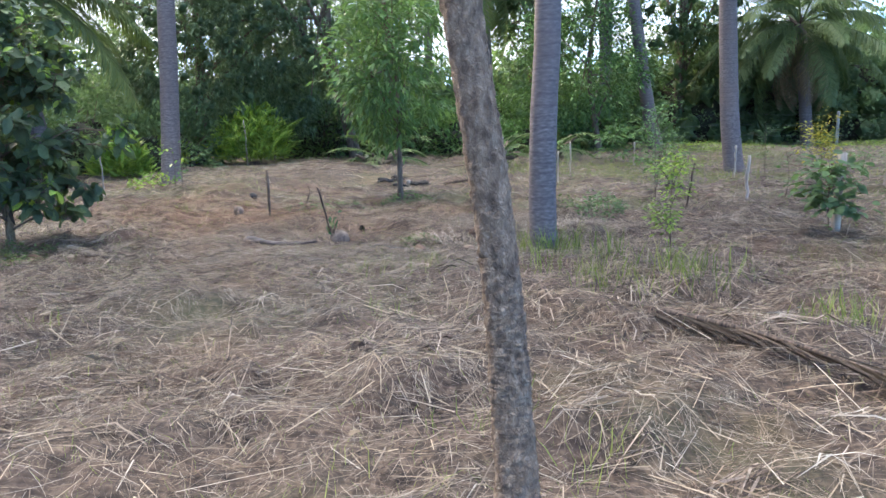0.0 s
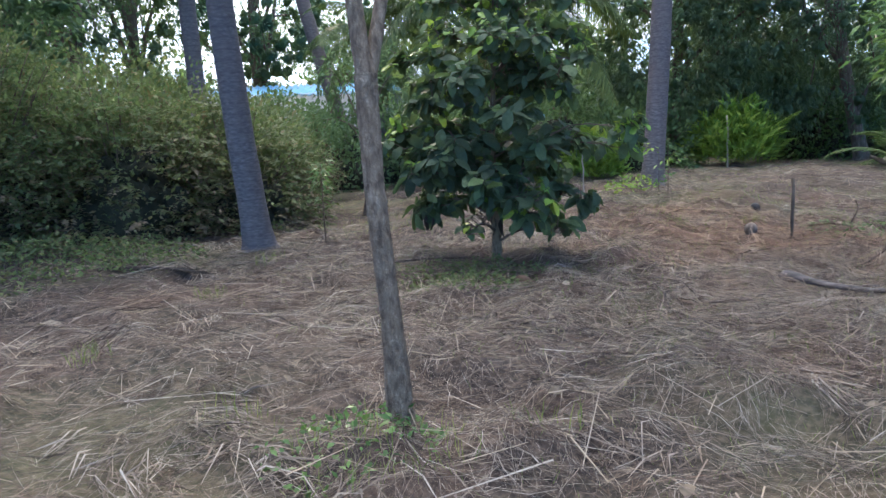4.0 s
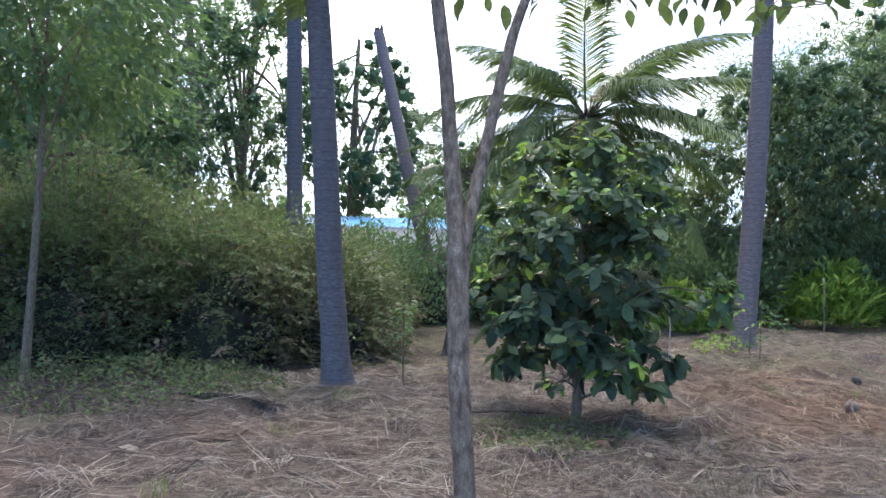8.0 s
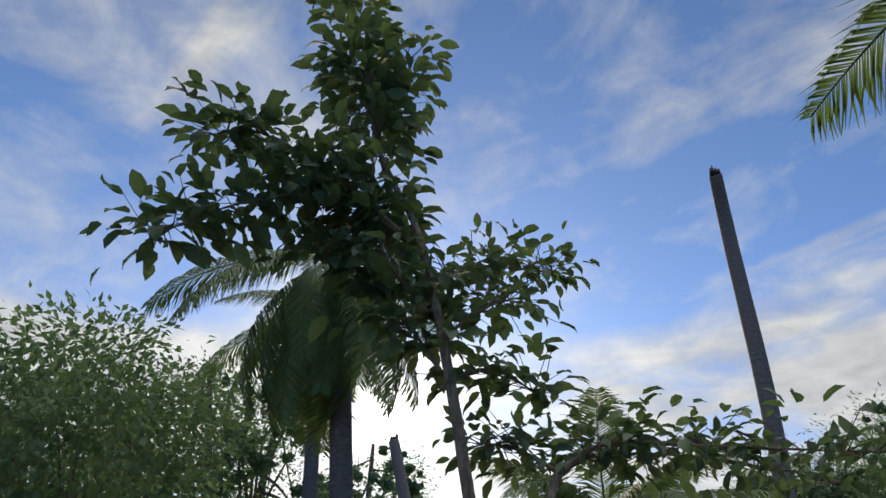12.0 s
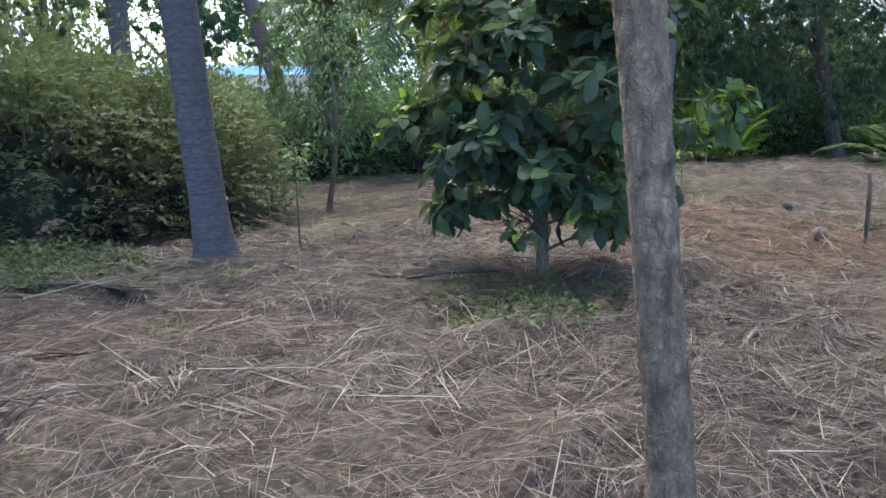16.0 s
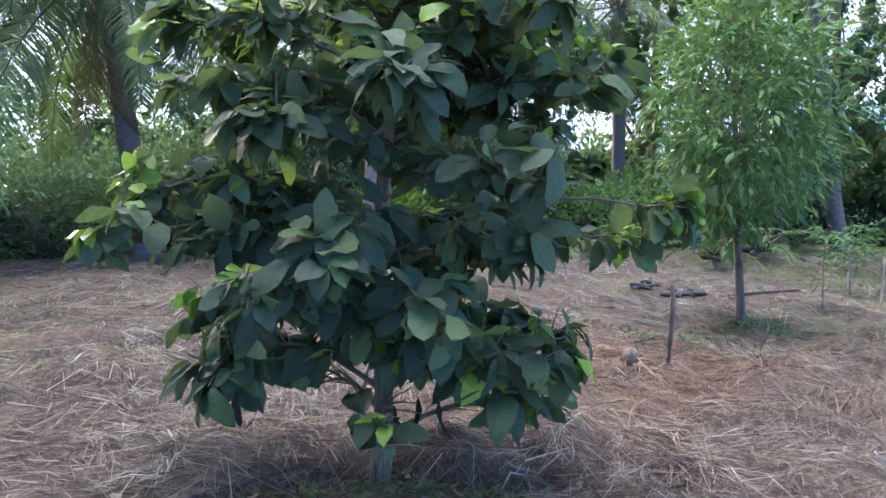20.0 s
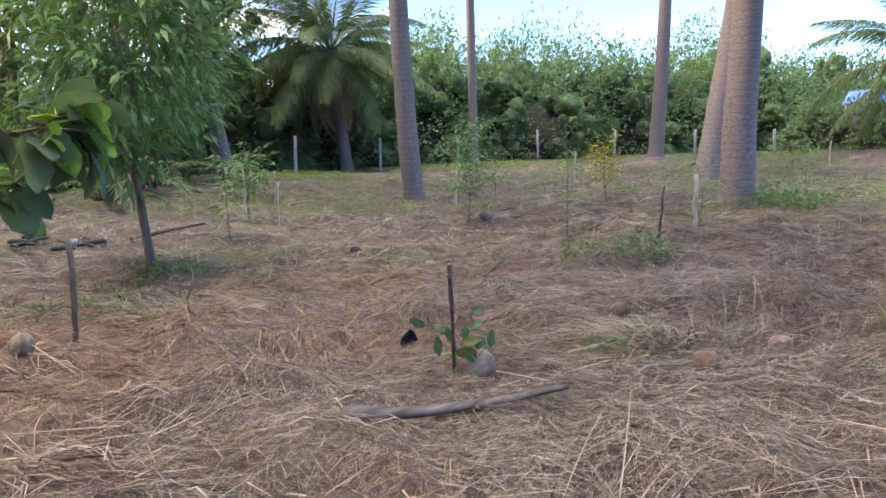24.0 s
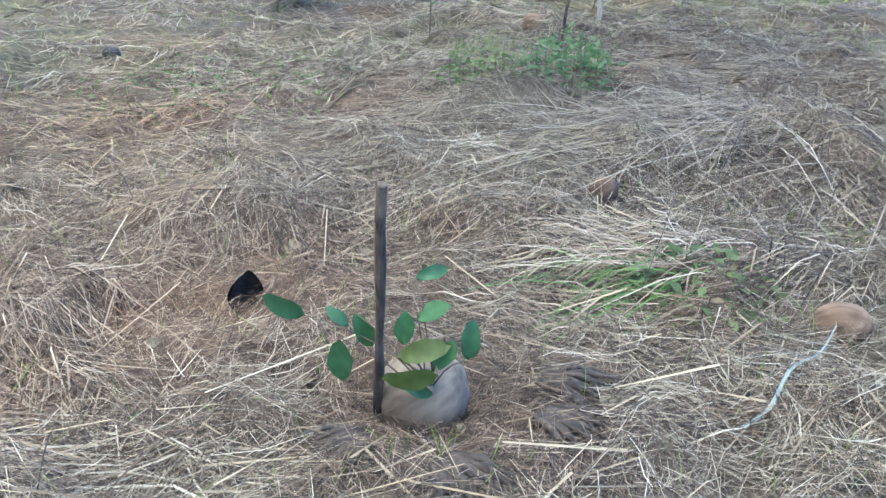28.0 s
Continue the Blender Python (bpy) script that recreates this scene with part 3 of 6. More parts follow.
# ---- kinds of things ----
def frond_mesh(name, length, sag, n, leaf_len, mat, seed, hang=0.5, width=0.042):
    """A palm frond that leaves its root along +x and bends down: rib and leaflets."""
    r = np.random.default_rng(seed)
    s = np.linspace(0, 1, 14)
    ang = -sag * s**1.3
    step = length / 13
    x = np.concatenate([[0], np.cumsum(np.cos(ang[1:]) * step)])
    z = np.concatenate([[0], np.cumsum(np.sin(ang[1:]) * step)])
    side = 0.12 * length * (r.random() - 0.5) * s**2
    rib = np.stack([x, side, z], -1)
    g = Geo()
    g.tube(rib, 0.028 * (1 - 0.85 * s) + 0.004, 5)
    u = np.linspace(0.16, 0.995, n)
    p = np.stack([np.interp(u, s, rib[:, k]) for k in range(3)], -1)
    tan = norm(np.stack([np.interp(u, s, np.gradient(rib[:, k])) for k in range(3)], -1))
    ln = leaf_len * np.clip(np.sin(np.pi * (0.12 + 0.83 * u)) ** 0.7, 0.15, 1)
    for sd in (-1, 1):
        lat = norm(np.cross(tan, [0, 0, 1.0])) * sd
        out = norm(lat * (0.75 + 0.2 * r.random((n, 1))) + tan * (0.55 + 0.25 * r.random((n, 1))) + np.array([0, 0, 0.12 - 0.35 * hang]))
        down = np.array([0, 0, -1.0])
        l2 = ln * (0.85 + 0.3 * r.random(n))
        a = p
        b = p + out * (l2 * 0.5)[:, None]
        c = b + norm(out * (1 - hang) + down * hang + 0.10 * r.normal(size=(n, 3))) * (l2 * 0.5)[:, None]
        w = tan * width * 0.5
        v = np.stack([a - w * 0.5, a + w * 0.5, b - w, b + w, c - w * 0.12, c + w * 0.12], 1)
        q = np.array(((0, 1, 3, 2), (2, 3, 5, 4)))[None] + (np.arange(n) * 6)[:, None, None]
        g.add(v, q)
    me = g.mesh(name, mat)
    return me


FRONDS = [frond_mesh("frond", 4.2, sag, 96, 1.05, M_FROND, 20 + i, hang, 0.046) for i, (sag, hang) in enumerate(((0.9, 0.6), (1.2, 0.75), (1.5, 0.85), (0.7, 0.5)))]
DRY_FRONDS = [frond_mesh("dry_frond", 3.4, 1.3, 46, 0.7, M_DRYFROND, 40 + i, 0.9) for i in range(2)]
YOUNG_FRONDS = [frond_mesh("frond", 1.3, 1.3, 26, 0.36, M_FROND, 60 + i, 0.4, 0.03) for i in range(2)]
SHRUB_FRONDS = [frond_mesh("frond", 1.5, 1.0, 22, 0.34, M_ARECA, 70 + i, 0.25, 0.045) for i in range(2)]
for k in DRY_FRONDS:
    k.materials[0] = M_DRYFROND


def palm_trunk(pts, r0, r1, flare=1.7, seed=0):
    r = np.random.default_rng(seed)
    length = float(np.linalg.norm(np.diff(np.asarray(pts, float), axis=0), axis=1).sum())
    n = max(24, int(length / 0.075))
    p = curve_points(pts, n)
    s = np.linspace(0, 1, n)
    rad = r0 + (r1 - r0) * s + r0 * (flare - 1) * np.exp(-s * length / 0.28)
    rad *= 1 + 0.02 * (vnoise(s * length * 2.2 + seed, 0 * s) - 0.5)
    p[:, :2] += 0.006 * np.cumsum(r.normal(size=(n, 2)), axis=0) / np.sqrt(np.arange(1, n + 1))[:, None]
    return Geo().tube(p, rad, 24)


def palm(base, ups, r0, r1, label, fronds=0, dry=0, scale=1.0, flare=1.7, seed=1, broken=False, nuts=0, low=-0.9, high=0.9, young=False):
    """A palm: ups are the trunk's further points in the world."""
    r = np.random.default_rng(seed)
    b = np.array([*base, gz(*base) - 0.14])
    t = thing("palm_tree", tuple(b), label, "palm tree", "palms on the plot")
    pts = [(0, 0, 0)] + [tuple(np.subtract(u, b)) for u in ups]
    part("trunk", palm_trunk(pts, r0, r1, flare, seed), M_PALM, t, smooth=True)
    top = np.array(pts[-1])
    if broken:
        g = Geo()
        for k in range(7):
            a = k * 0.9
            o = np.array([math.cos(a), math.sin(a), 0]) * r1 * 0.6
            g.tube([top + o * 0.9, top + o * 1.05 + (0, 0, 0.1 + 0.16 * r.random())], [r1 * 0.4, r1 * 0.12], 5)
        part("broken_top", g, M_STAKE, t, "splintered dark trunk end")
        return t
    for k in range(fronds):
        a = k * 2.399 + r.uniform(-0.2, 0.2)
        e = low + (high - low) * ((k + 0.5) / fronds) + r.uniform(-0.08, 0.08)
        f = part("frond", r.choice(YOUNG_FRONDS if young else FRONDS), M_FROND, t)
        f.matrix_local = Matrix.Translation(top) @ pose(0, 0, 0, r.uniform(-8, 8), -math.degrees(e), math.degrees(a)) @ Matrix.Scale(scale * r.uniform(0.85, 1.1), 4)
    for k in range(dry):
        a = k * 2.1 + r.uniform(-0.4, 0.4)
        f = part("dry_frond", r.choice(DRY_FRONDS), M_DRYFROND, t, "dry brown hanging frond")
        f.matrix_local = Matrix.Translation(top - np.array([0, 0, 0.15])) @ pose(0, 0, 0, r.uniform(-15, 15), r.uniform(35, 70), math.degrees(a)) @ Matrix.Scale(scale * r.uniform(0.7, 1.0), 4)
    if fronds:
        g = Geo()
        for k in range(10):
            d = dirs(1, -0.2, 0.6, r)[0]
            g.tube([top, top + d * 0.3 * scale, top + d * 0.5 * scale + (0, 0, 0.1)], [0.07 * scale, 0.05 * scale, 0.02], 5)
        part("crown_shaft", g, M_TWIG, t, "fibrous brown frond bases")
    for k in range(nuts):
        a = k * 1.1
        c = part("coconut", nut_geo(0.1, seed + k), M_NUT, t)
        c.location = top + np.array([math.cos(a) * 0.24, math.sin(a) * 0.24, -0.22 - 0.08 * (k % 3)])
    return t


def nut_geo(r0, seed, long=1.12):
    """A husk: rounded, three-sided towards the point."""
    r = np.random.default_rng(seed)
    g = Geo()
    s = np.linspace(-1, 1, 13)
    p = np.stack([0 * s, 0 * s, s * r0 * long], -1)
    g.tube(p, r0 * np.sqrt(np.clip(1 - s**2, 0.001, 1)) * (1 - 0.06 * s), 18)
    v = g.v[0]
    a = np.arctan2(v[:, 1], v[:, 0])
    v[:, :2] *= (1 + 0.035 * np.cos(3 * a) + 0.012 * r.normal(size=len(v)))[:, None]
    return g


def tree(name, base, label, height, trunk_r, crown, clusters, per, leaf, mat, shape=KITE, bark=None, spread=0.35, seed=1, limbs=8, droop=0.5,
         lean=(0, 0), first=0.4, gate=0.42, shell=0.5, category="tree", group="", core=0.0):
    """Trunk, limbs and a crown of many leaves; crown: centre offset and half-axes."""
    r = np.random.default_rng(seed)
    bark = bark or M_TWIG
    z0 = gz(*base) - 0.05
    t = thing(name, (*base, z0), label, category, group)
    top = np.array([lean[0], lean[1], height])
    mid = top * 0.5 + np.array([*(0.05 * height * r.normal(size=2)), 0])
    line = curve_points([(0, 0, 0), tuple(mid), tuple(top)], 24)
    s = np.linspace(0, 1, 24)
    part("trunk", Geo().tube(line, trunk_r * (1 - 0.75 * s) + trunk_r * 0.5 * np.exp(-s * height / 0.15), 10), bark, t, smooth=True)
    c, half = np.array(crown[0]), np.array(crown[1])
    pts, tries = [], 0
    while len(pts) < clusters and tries < clusters * 30:
        tries += 1
        d = dirs(1, -1, 1, r)[0] * (r.random() ** (1 / 3) * (1 - shell) + shell * r.uniform(0.75, 1.08))
        p = c + d * half
        if noise.noise(Vector(p * (1.6 / half.max())) * 1.6 + Vector((seed, 0, 0))) * 0.5 + 0.5 > gate and p[2] > 0.05:
            pts.append(p)
    pts = np.array(pts)
    for k in range(limbs):
        e = pts[r.integers(len(pts))]
        f = first + (0.95 - first) * k / max(1, limbs - 1)
        a = line[int(f * 23)]
        m = (a + e) / 2 + np.array([0, 0, 0.08 * height * r.uniform(-0.3, 1.0)])
        rr = trunk_r * (1 - 0.75 * f) * 0.6
        part("limb", Geo().tube(curve_points([a, m, e], 8), np.linspace(rr, max(0.004, rr * 0.2), 8), 6), bark, t, smooth=True)
    if core:
        m = len(pts)
        ob = part("inner_leaves", Geo().scatter(CLUMP, pts, dirs(m, -1, 1, r), dirs(m, -1, 1, r), spread * core * r.uniform(0.8, 1.5, m)), mat, t)
        tagged(ob, kind="stuff")
    n = clusters * per
    cen = np.repeat(pts, per, 0)[:n]
    n = len(cen)
    off = r.normal(size=(n, 3)) * spread * np.array([1, 1, 0.75])
    pos = cen + off
    pos[:, 2] = np.maximum(pos[:, 2], 0.06)
    fwd = norm(norm(off) * 0.8 + norm(pos - c) * 0.5 + dirs(n, -1, 1, r) * 0.6 + np.array([0, 0, -droop]))
    up = norm(np.array([0, 0, 1.0]) + 0.45 * r.normal(size=(n, 3)))
    part("crown", Geo().scatter(shape, pos, fwd, up, leaf * r.uniform(0.65, 1.25, n)), mat, t)
    return t


def thicket(name, heaps, label, leaf, per_m2, mat, seed, shape=KITE, category="bushes", core=0.72, low=None):
    """Overgrown mass of leaves over a dark filler shell that stands for inner shade; heaps: x, y, radius, height."""
    r = np.random.default_rng(seed)
    inner, g, twigs, dead, lumps = Geo(), Geo(), Geo(), Geo(), Geo()
    for x, y, rad, h in heaps:
        z0 = float(lie(np.array([x]), np.array([y]))[0]) - 0.1
        th, ph = np.meshgrid(np.linspace(0, 2 * np.pi, 18, endpoint=False), np.linspace(0, np.pi / 2, 8), indexing="ij")
        d = np.stack([np.cos(th) * np.cos(ph), np.sin(th) * np.cos(ph), np.sin(ph)], -1)

        def bump(d):
            q = d * np.array([rad, rad, h]) + (x, y, 0)
            return 0.78 + 0.5 * vnoise(q[..., 0] * 0.9 + q[..., 2] * 0.7, q[..., 1] * 0.9 + q[..., 2] * 1.1) - 0.12 * vnoise(q[..., 0] * 3, q[..., 1] * 3 + q[..., 2] * 3)

        # filler shell under the leaves, coloured dark in place of inner shade
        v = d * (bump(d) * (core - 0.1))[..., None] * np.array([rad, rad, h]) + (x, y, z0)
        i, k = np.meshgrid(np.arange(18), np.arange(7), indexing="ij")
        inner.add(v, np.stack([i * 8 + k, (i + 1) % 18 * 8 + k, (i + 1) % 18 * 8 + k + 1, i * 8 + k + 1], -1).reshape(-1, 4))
        n = int(per_m2 * 2 * np.pi * rad * (rad + h) / 2)
        d = dirs(n, 0.0, 1.0, r)
        d[:, 2] = d[:, 2] ** 0.9
        b = bump(d)
        pos = d * (b * (core + 0.04 + ((0.96 if category == "woods" else 1.10) - core) * r.random(n) ** 0.9))[:, None] * np.array([rad, rad, h]) + (x, y, z0)
        fwd = norm(d + 0.7 * dirs(n, -1, 1, r) + np.array([0, 0, -0.25]))
        k = int(10 * rad * (rad + h) / 2)
        e = dirs(k, 0.0, 1.0, r)
        if category != "woods":
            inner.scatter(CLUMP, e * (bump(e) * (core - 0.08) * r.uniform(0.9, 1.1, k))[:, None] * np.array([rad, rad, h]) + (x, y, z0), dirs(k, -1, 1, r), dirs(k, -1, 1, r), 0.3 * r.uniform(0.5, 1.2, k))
        k = 0 if category != "woods" else int(min(85, 16 * rad * (rad + h) / 2))
        e = dirs(k, 0.0, 1.0, r)
        lumps.scatter(CLUMP, e * (bump(e) * core * r.uniform(0.92, 1.12, k))[:, None] * np.array([rad, rad, h]) + (x, y, z0), dirs(k, -1, 1, r), dirs(k, -1, 1, r), min(0.8, 0.16 * rad) * r.uniform(0.6, 1.3, k))
        up, size = norm(np.array([0, 0, 1.0]) + 0.55 * r.normal(size=(n, 3))), leaf * r.uniform(0.6, 1.3, n)
        sere = np.zeros(n, bool) if low is None else r.random(n) < 0.75 - 1.0 * (pos[:, 2] - z0) / h + 0.7 * (vnoise(pos[:, 0] * 0.9 + pos[:, 2], pos[:, 1] * 0.9) - 0.5)
        g.scatter(shape, pos[~sere], fwd[~sere], up[~sere], size[~sere])
        if low is not None:
            # flat drooping sprays, each a rib with leaflets on both sides
            k = n // 14
            e = dirs(k, 0.0, 1.0, r)
            root = e * (bump(e) * r.uniform(0.72, 1.0, k))[:, None] * np.array([rad, rad, h]) + (x, y, z0)
            rib = norm(e * (1, 1, 0.25) + 0.5 * dirs(k, -0.4, 0.3, r))
            side = norm(np.cross(rib, (0, 0, 1.0)))
            ln = r.uniform(0.3, 0.6, k)
            brown = r.random(k) < 0.5 - 0.75 * (root[:, 2] - z0) / h
            for i in range(9):
                for turn in (-1, 1):
                    q = root + rib * (ln * (0.15 + 0.1 * i))[:, None] - (0, 0, 1) * (0.25 * ln * (0.1 * i) ** 2)[:, None]
                    f = norm(rib * 0.6 + side * turn + 0.25 * r.normal(size=(k, 3)) - (0, 0, 0.15))
                    u = norm(np.array([0, 0, 1.0]) + 0.25 * r.normal(size=(k, 3)))
                    z = leaf * (1.15 - 0.05 * i) * r.uniform(0.8, 1.2, k)
                    g.scatter(shape, q[~brown], f[~brown], u[~brown], z[~brown])
                    dead.scatter(shape, q[brown], f[brown], u[brown], z[brown])
        if sere.any():
            dead.scatter(shape, pos[sere], fwd[sere], up[sere], size[sere] * 0.85)
        m = max(6, n // 160)
        d2 = dirs(m, 0.05, 1.0, r)
        for e in d2:
            a = e * np.array([rad, rad, h]) * 0.75
            o = e * np.array([rad, rad, h]) * (0.86 if category == "woods" else 1.0) + e * r.uniform(0.1, 0.55) * min(1.0, rad / 2) * (0.35 if category == "woods" else 1.0)
            twigs.tube(np.array([a, (a + o) / 2 + (0, 0, 0.05), o]) + (x, y, z0), [0.012, 0.008, 0.003], 4, False)
            k = 14
            q = (a + (o - a) * r.uniform(0.4, 1.0, (k, 1))) + (x, y, z0) + 0.05 * r.normal(size=(k, 3))
            g.scatter(shape, q, norm(e + 0.8 * dirs(k, -1, 1, r)), norm(np.array([0, 0, 1.0]) + 0.7 * r.normal(size=(k, 3))), leaf * r.uniform(0.6, 1.2, k))
    ob = solo(name, g, mat, label, category, kind="stuff")
    if lumps.n:
        tagged(part("leaf_clump", lumps, mat, ob), kind="stuff")
    part("shade_core", inner, M_SHADE, ob, "dark filler shell in place of shaded inner growth")
    if low is not None:
        part("withered_growth", dead, low, ob, "withered brown lower leaves")
    part("twigs", twigs, M_TWIG, ob, "thin brown twigs")
    return ob


def stick(name, base, tip, r0, mat, label, category="stake", group="", seed=0, kink=0.01, sides=8):
    """An upright or leaning rod with a rough, cut end; tip is the offset of its upper end."""
    r = np.random.default_rng(seed)
    z0 = gz(*base)
    s = np.linspace(0, 1, 9)
    p = np.array([0, 0, -0.12]) + s[:, None] * (np.array(tip) + np.array([0, 0, 0.12])) + kink * r.normal(size=(9, 3)) * np.array([1, 1, 0])
    ob = solo(name, Geo().tube(p, r0 * (1 + 0.10 * r.normal(size=9)), sides), mat, label, category, group, smooth=True)
    ob.matrix_world = pose(*base, z0)
    return ob


def sapling(name, base, height, leaves, leaf, mat, label, seed, spread=0.12, shape=BROAD, stem=0.008, lean=(0, 0), low=0.3, droop=0.3, branches=0, category="sapling", steep=False):
    r = np.random.default_rng(seed)
    t = thing(name, (*base, gz(*base)), label, category, "young plants on the plot")
    line = curve_points([(0, 0, -0.03), (lean[0] * 0.4 + 0.02 * r.normal(), lean[1] * 0.4 + 0.02 * r.normal(), height * 0.5), (*lean, height)], 10)
    part("stem", Geo().tube(line, np.linspace(stem, stem * 0.35, 10), 6), M_TWIG, t, smooth=True)
    ends = [line]
    for k in range(branches):
        a = line[r.integers(3, 9)]
        e = a + dirs(1, 0.7 if steep else 0.1, 0.95 if steep else 0.8, r)[0] * height * r.uniform(0.25, 0.5)
        b = curve_points([a, (a + e) / 2 + (0, 0, 0.03), e], 6)
        part("branch", Geo().tube(b, np.linspace(stem * 0.6, stem * 0.2, 6), 5), M_TWIG, t, smooth=True)
        ends.append(b)
    src = [ends[i] for i in r.integers(0, len(ends), leaves)]
    f = r.uniform(0, 1, leaves)
    pos = np.array([np.array([np.interp(low + (1 - low) * u if l is line else 0.3 + 0.7 * u, np.linspace(0, 1, len(l)), l[:, k]) for k in range(3)]) for l, u in zip(src, f)])
    d = dirs(leaves, -0.3, 0.7, r)
    pos = pos + d * spread * r.uniform(0.1, 1.0, (leaves, 1)) * (0.35 if shape is BROAD else 1.0)
    part("foliage", Geo().scatter(shape, pos, norm(d + (0, 0, -droop)), norm(np.array([0, 0, 1.0]) + 0.35 * r.normal(size=(leaves, 3))), leaf * r.uniform(0.65, 1.2, leaves)), mat, t)
    return t


def tuft(name, base, n, height, radius, label, seed, mat=None, lay=0.3, category="grass"):
    r = np.random.default_rng(seed)
    a, q = r.uniform(0, 2 * np.pi, n), radius * np.sqrt(r.random(n))
    x, y = base[0] + q * np.cos(a), base[1] + q * np.sin(a)
    pos = np.stack([x, y, surface(x, y) - 0.01], -1)
    fwd = norm(np.stack([lay * r.normal(size=n), lay * r.normal(size=n), np.ones(n)], -1))
    sh = (BLADE[0] * np.array([1.0, 1, 2.5]), BLADE[1])
    up = dirs(n, -0.1, 0.1, r)
    return solo(name, Geo().scatter(sh, pos, fwd, up, height * r.uniform(0.4, 1.15, n)), mat or M_GRASS, label, category, kind="stuff")


# ---- the ground ----
def ground():
    out = 7.5 + 0.065 * np.cumsum(1.13 ** np.arange(1, 62))
    u = np.concatenate([-out[::-1], np.arange(-7.5, 7.5001, 0.065), out])
    x, y = np.meshgrid(u - 2.4, u + 7.4, indexing="ij")
    v = np.stack([x, y, surface(x, y)], -1).reshape(-1, 3)
    n = len(u)
    i, k = np.meshgrid(np.arange(n - 1), np.arange(n - 1), indexing="ij")
    q = np.stack([i * n + k, (i + 1) * n + k, (i + 1) * n + k + 1, i * n + k + 1], -1).reshape(-1, 4)
    return solo("ground", Geo().add(v, q), M_GROUND, "reddish earth matted with brown mown grass", "ground", kind="structure", smooth=True)


ground()


def straw(name, label, n, centre, reach, length, width, mat, seed, lift=0.03, pitch=0.12, patch=None, power=0.5, plain=False):
    """Cut stalks lying about, swept together in swathes."""
    r = np.random.default_rng(seed)
    a, q = r.uniform(0, 2 * np.pi, n), r.random(n) ** power
    x, y = centre[0] + reach[0] * q * np.cos(a), centre[1] + reach[1] * q * np.sin(a)
    keep = vnoise(x * 0.8 + 31, y * 0.8 + seed) * 0.6 + vnoise(x * 2.6, y * 2.6 + 7) * 0.4 > (0.25 if patch is None else patch) + 0.25 * (r.random(n) - 0.5)
    if mat in (M_PALE, M_BLEACHED):
        keep &= np.hypot(x + 2.50, y - 9.24) > 0.36
    x, y = x[keep], y[keep]
    n = len(x)
    th = 2 * np.pi * 1.4 * vnoise(x * 0.55 + 80, y * 0.55 + 3) + 1.0 * r.normal(size=n)
    ln = length * np.minimum(r.lognormal(0, 0.45, n), 1.7)
    d = np.stack([np.cos(th), np.sin(th), pitch * r.normal(size=n)], -1)
    side = np.stack([-np.sin(th), np.cos(th), 0 * th], -1)
    bend = r.normal(size=n) * 0.22
    w = (width * r.uniform(0.5, 1.4, n))[:, None] * 0.5
    p0 = np.stack([x, y, 0 * x], -1)
    hz = lift * r.random(n) ** 1.5
    rows = []
    for s in (-0.5, 0.0, 0.5):
        p = p0 + d * (s * ln)[:, None] + side * (bend * ln * (0.25 - s * s))[:, None]
        base = surface(p[:, 0], p[:, 1])
        p[:, 2] = base + 0.004 + hz + np.maximum(0, d[:, 2] * s * ln)
        rows.append(p)
    tilt = side + np.array([0, 0, 1.0]) * (0.6 * r.normal(size=(n, 1)))
    tilt = norm(tilt)
    v = np.stack([rows[0] - tilt * w * 0.7, rows[0] + tilt * w * 0.7, rows[1] - tilt * w, rows[1] + tilt * w, rows[2] - tilt * w * 0.4, rows[2] + tilt * w * 0.4], 1)
    quad = np.array(((0, 1, 3, 2), (2, 3, 5, 4)))[None] + (np.arange(n) * 6)[:, None, None]
    if plain:
        v, quad = v[:, [0, 1, 5, 4]], np.arange(4 * n).reshape(n, 1, 4)
    return solo(name, Geo().add(v, quad), mat, label, "cut grass", kind="stuff")


straw("cut_grass", "brown dry cut grass stalks covering the ground", 85000, (-2.6, 7.2), (6.8, 7.0), 0.11, 0.0023, M_STRAW, 3, 0.05, 0.10, 0.32, plain=True)
straw("cut_grass", "short brown dry grass stalks covering the ground", 95000, (-2.6, 7.0), (6.6, 7.0), 0.085, 0.0022, M_STRAW, 23, 0.055, 0.2, 0.3, plain=True)
straw("cut_grass", "fine tangled dry grass round an old coconut", 110000, (-1.7, 9.3), (2.7, 2.2), 0.075, 0.0016, M_STRAW, 14, 0.055, 0.35, 0.15, plain=True)
straw("cut_grass", "fine broken dry grass strewn over the plot", 90000, (-2.4, 7.0), (6.4, 7.4), 0.065, 0.0022, M_STRAW, 16, 0.05, 0.3, 0.3, plain=True)
straw("cut_grass", "fine broken stalks thick over the middle of the plot", 70000, (-0.6, 10.4), (3.6, 2.6), 0.085, 0.0026, M_STRAW, 17, 0.06, 0.35, 0.2, plain=True)
straw("pale_straw", "long fine pale stalks round an old coconut", 9000, (-1.5, 9.3), (2.9, 2.4), 0.17, 0.0018, M_PALE, 15, 0.08, 0.10, 0.2)
straw("pale_straw", "thin bleached stalks lying loose on the litter", 9000, (-1.8, 5.2), (4.6, 4.2), 0.16, 0.0018, M_PALE, 18, 0.08, 0.10, 0.25)
straw("cut_grass", "brown dry cut grass spread further off", 100000, (0, 13), (17, 15), 0.17, 0.0075, M_FARSTRAW, 4, 0.06, 0.3, 0.36, 0.6, plain=True)
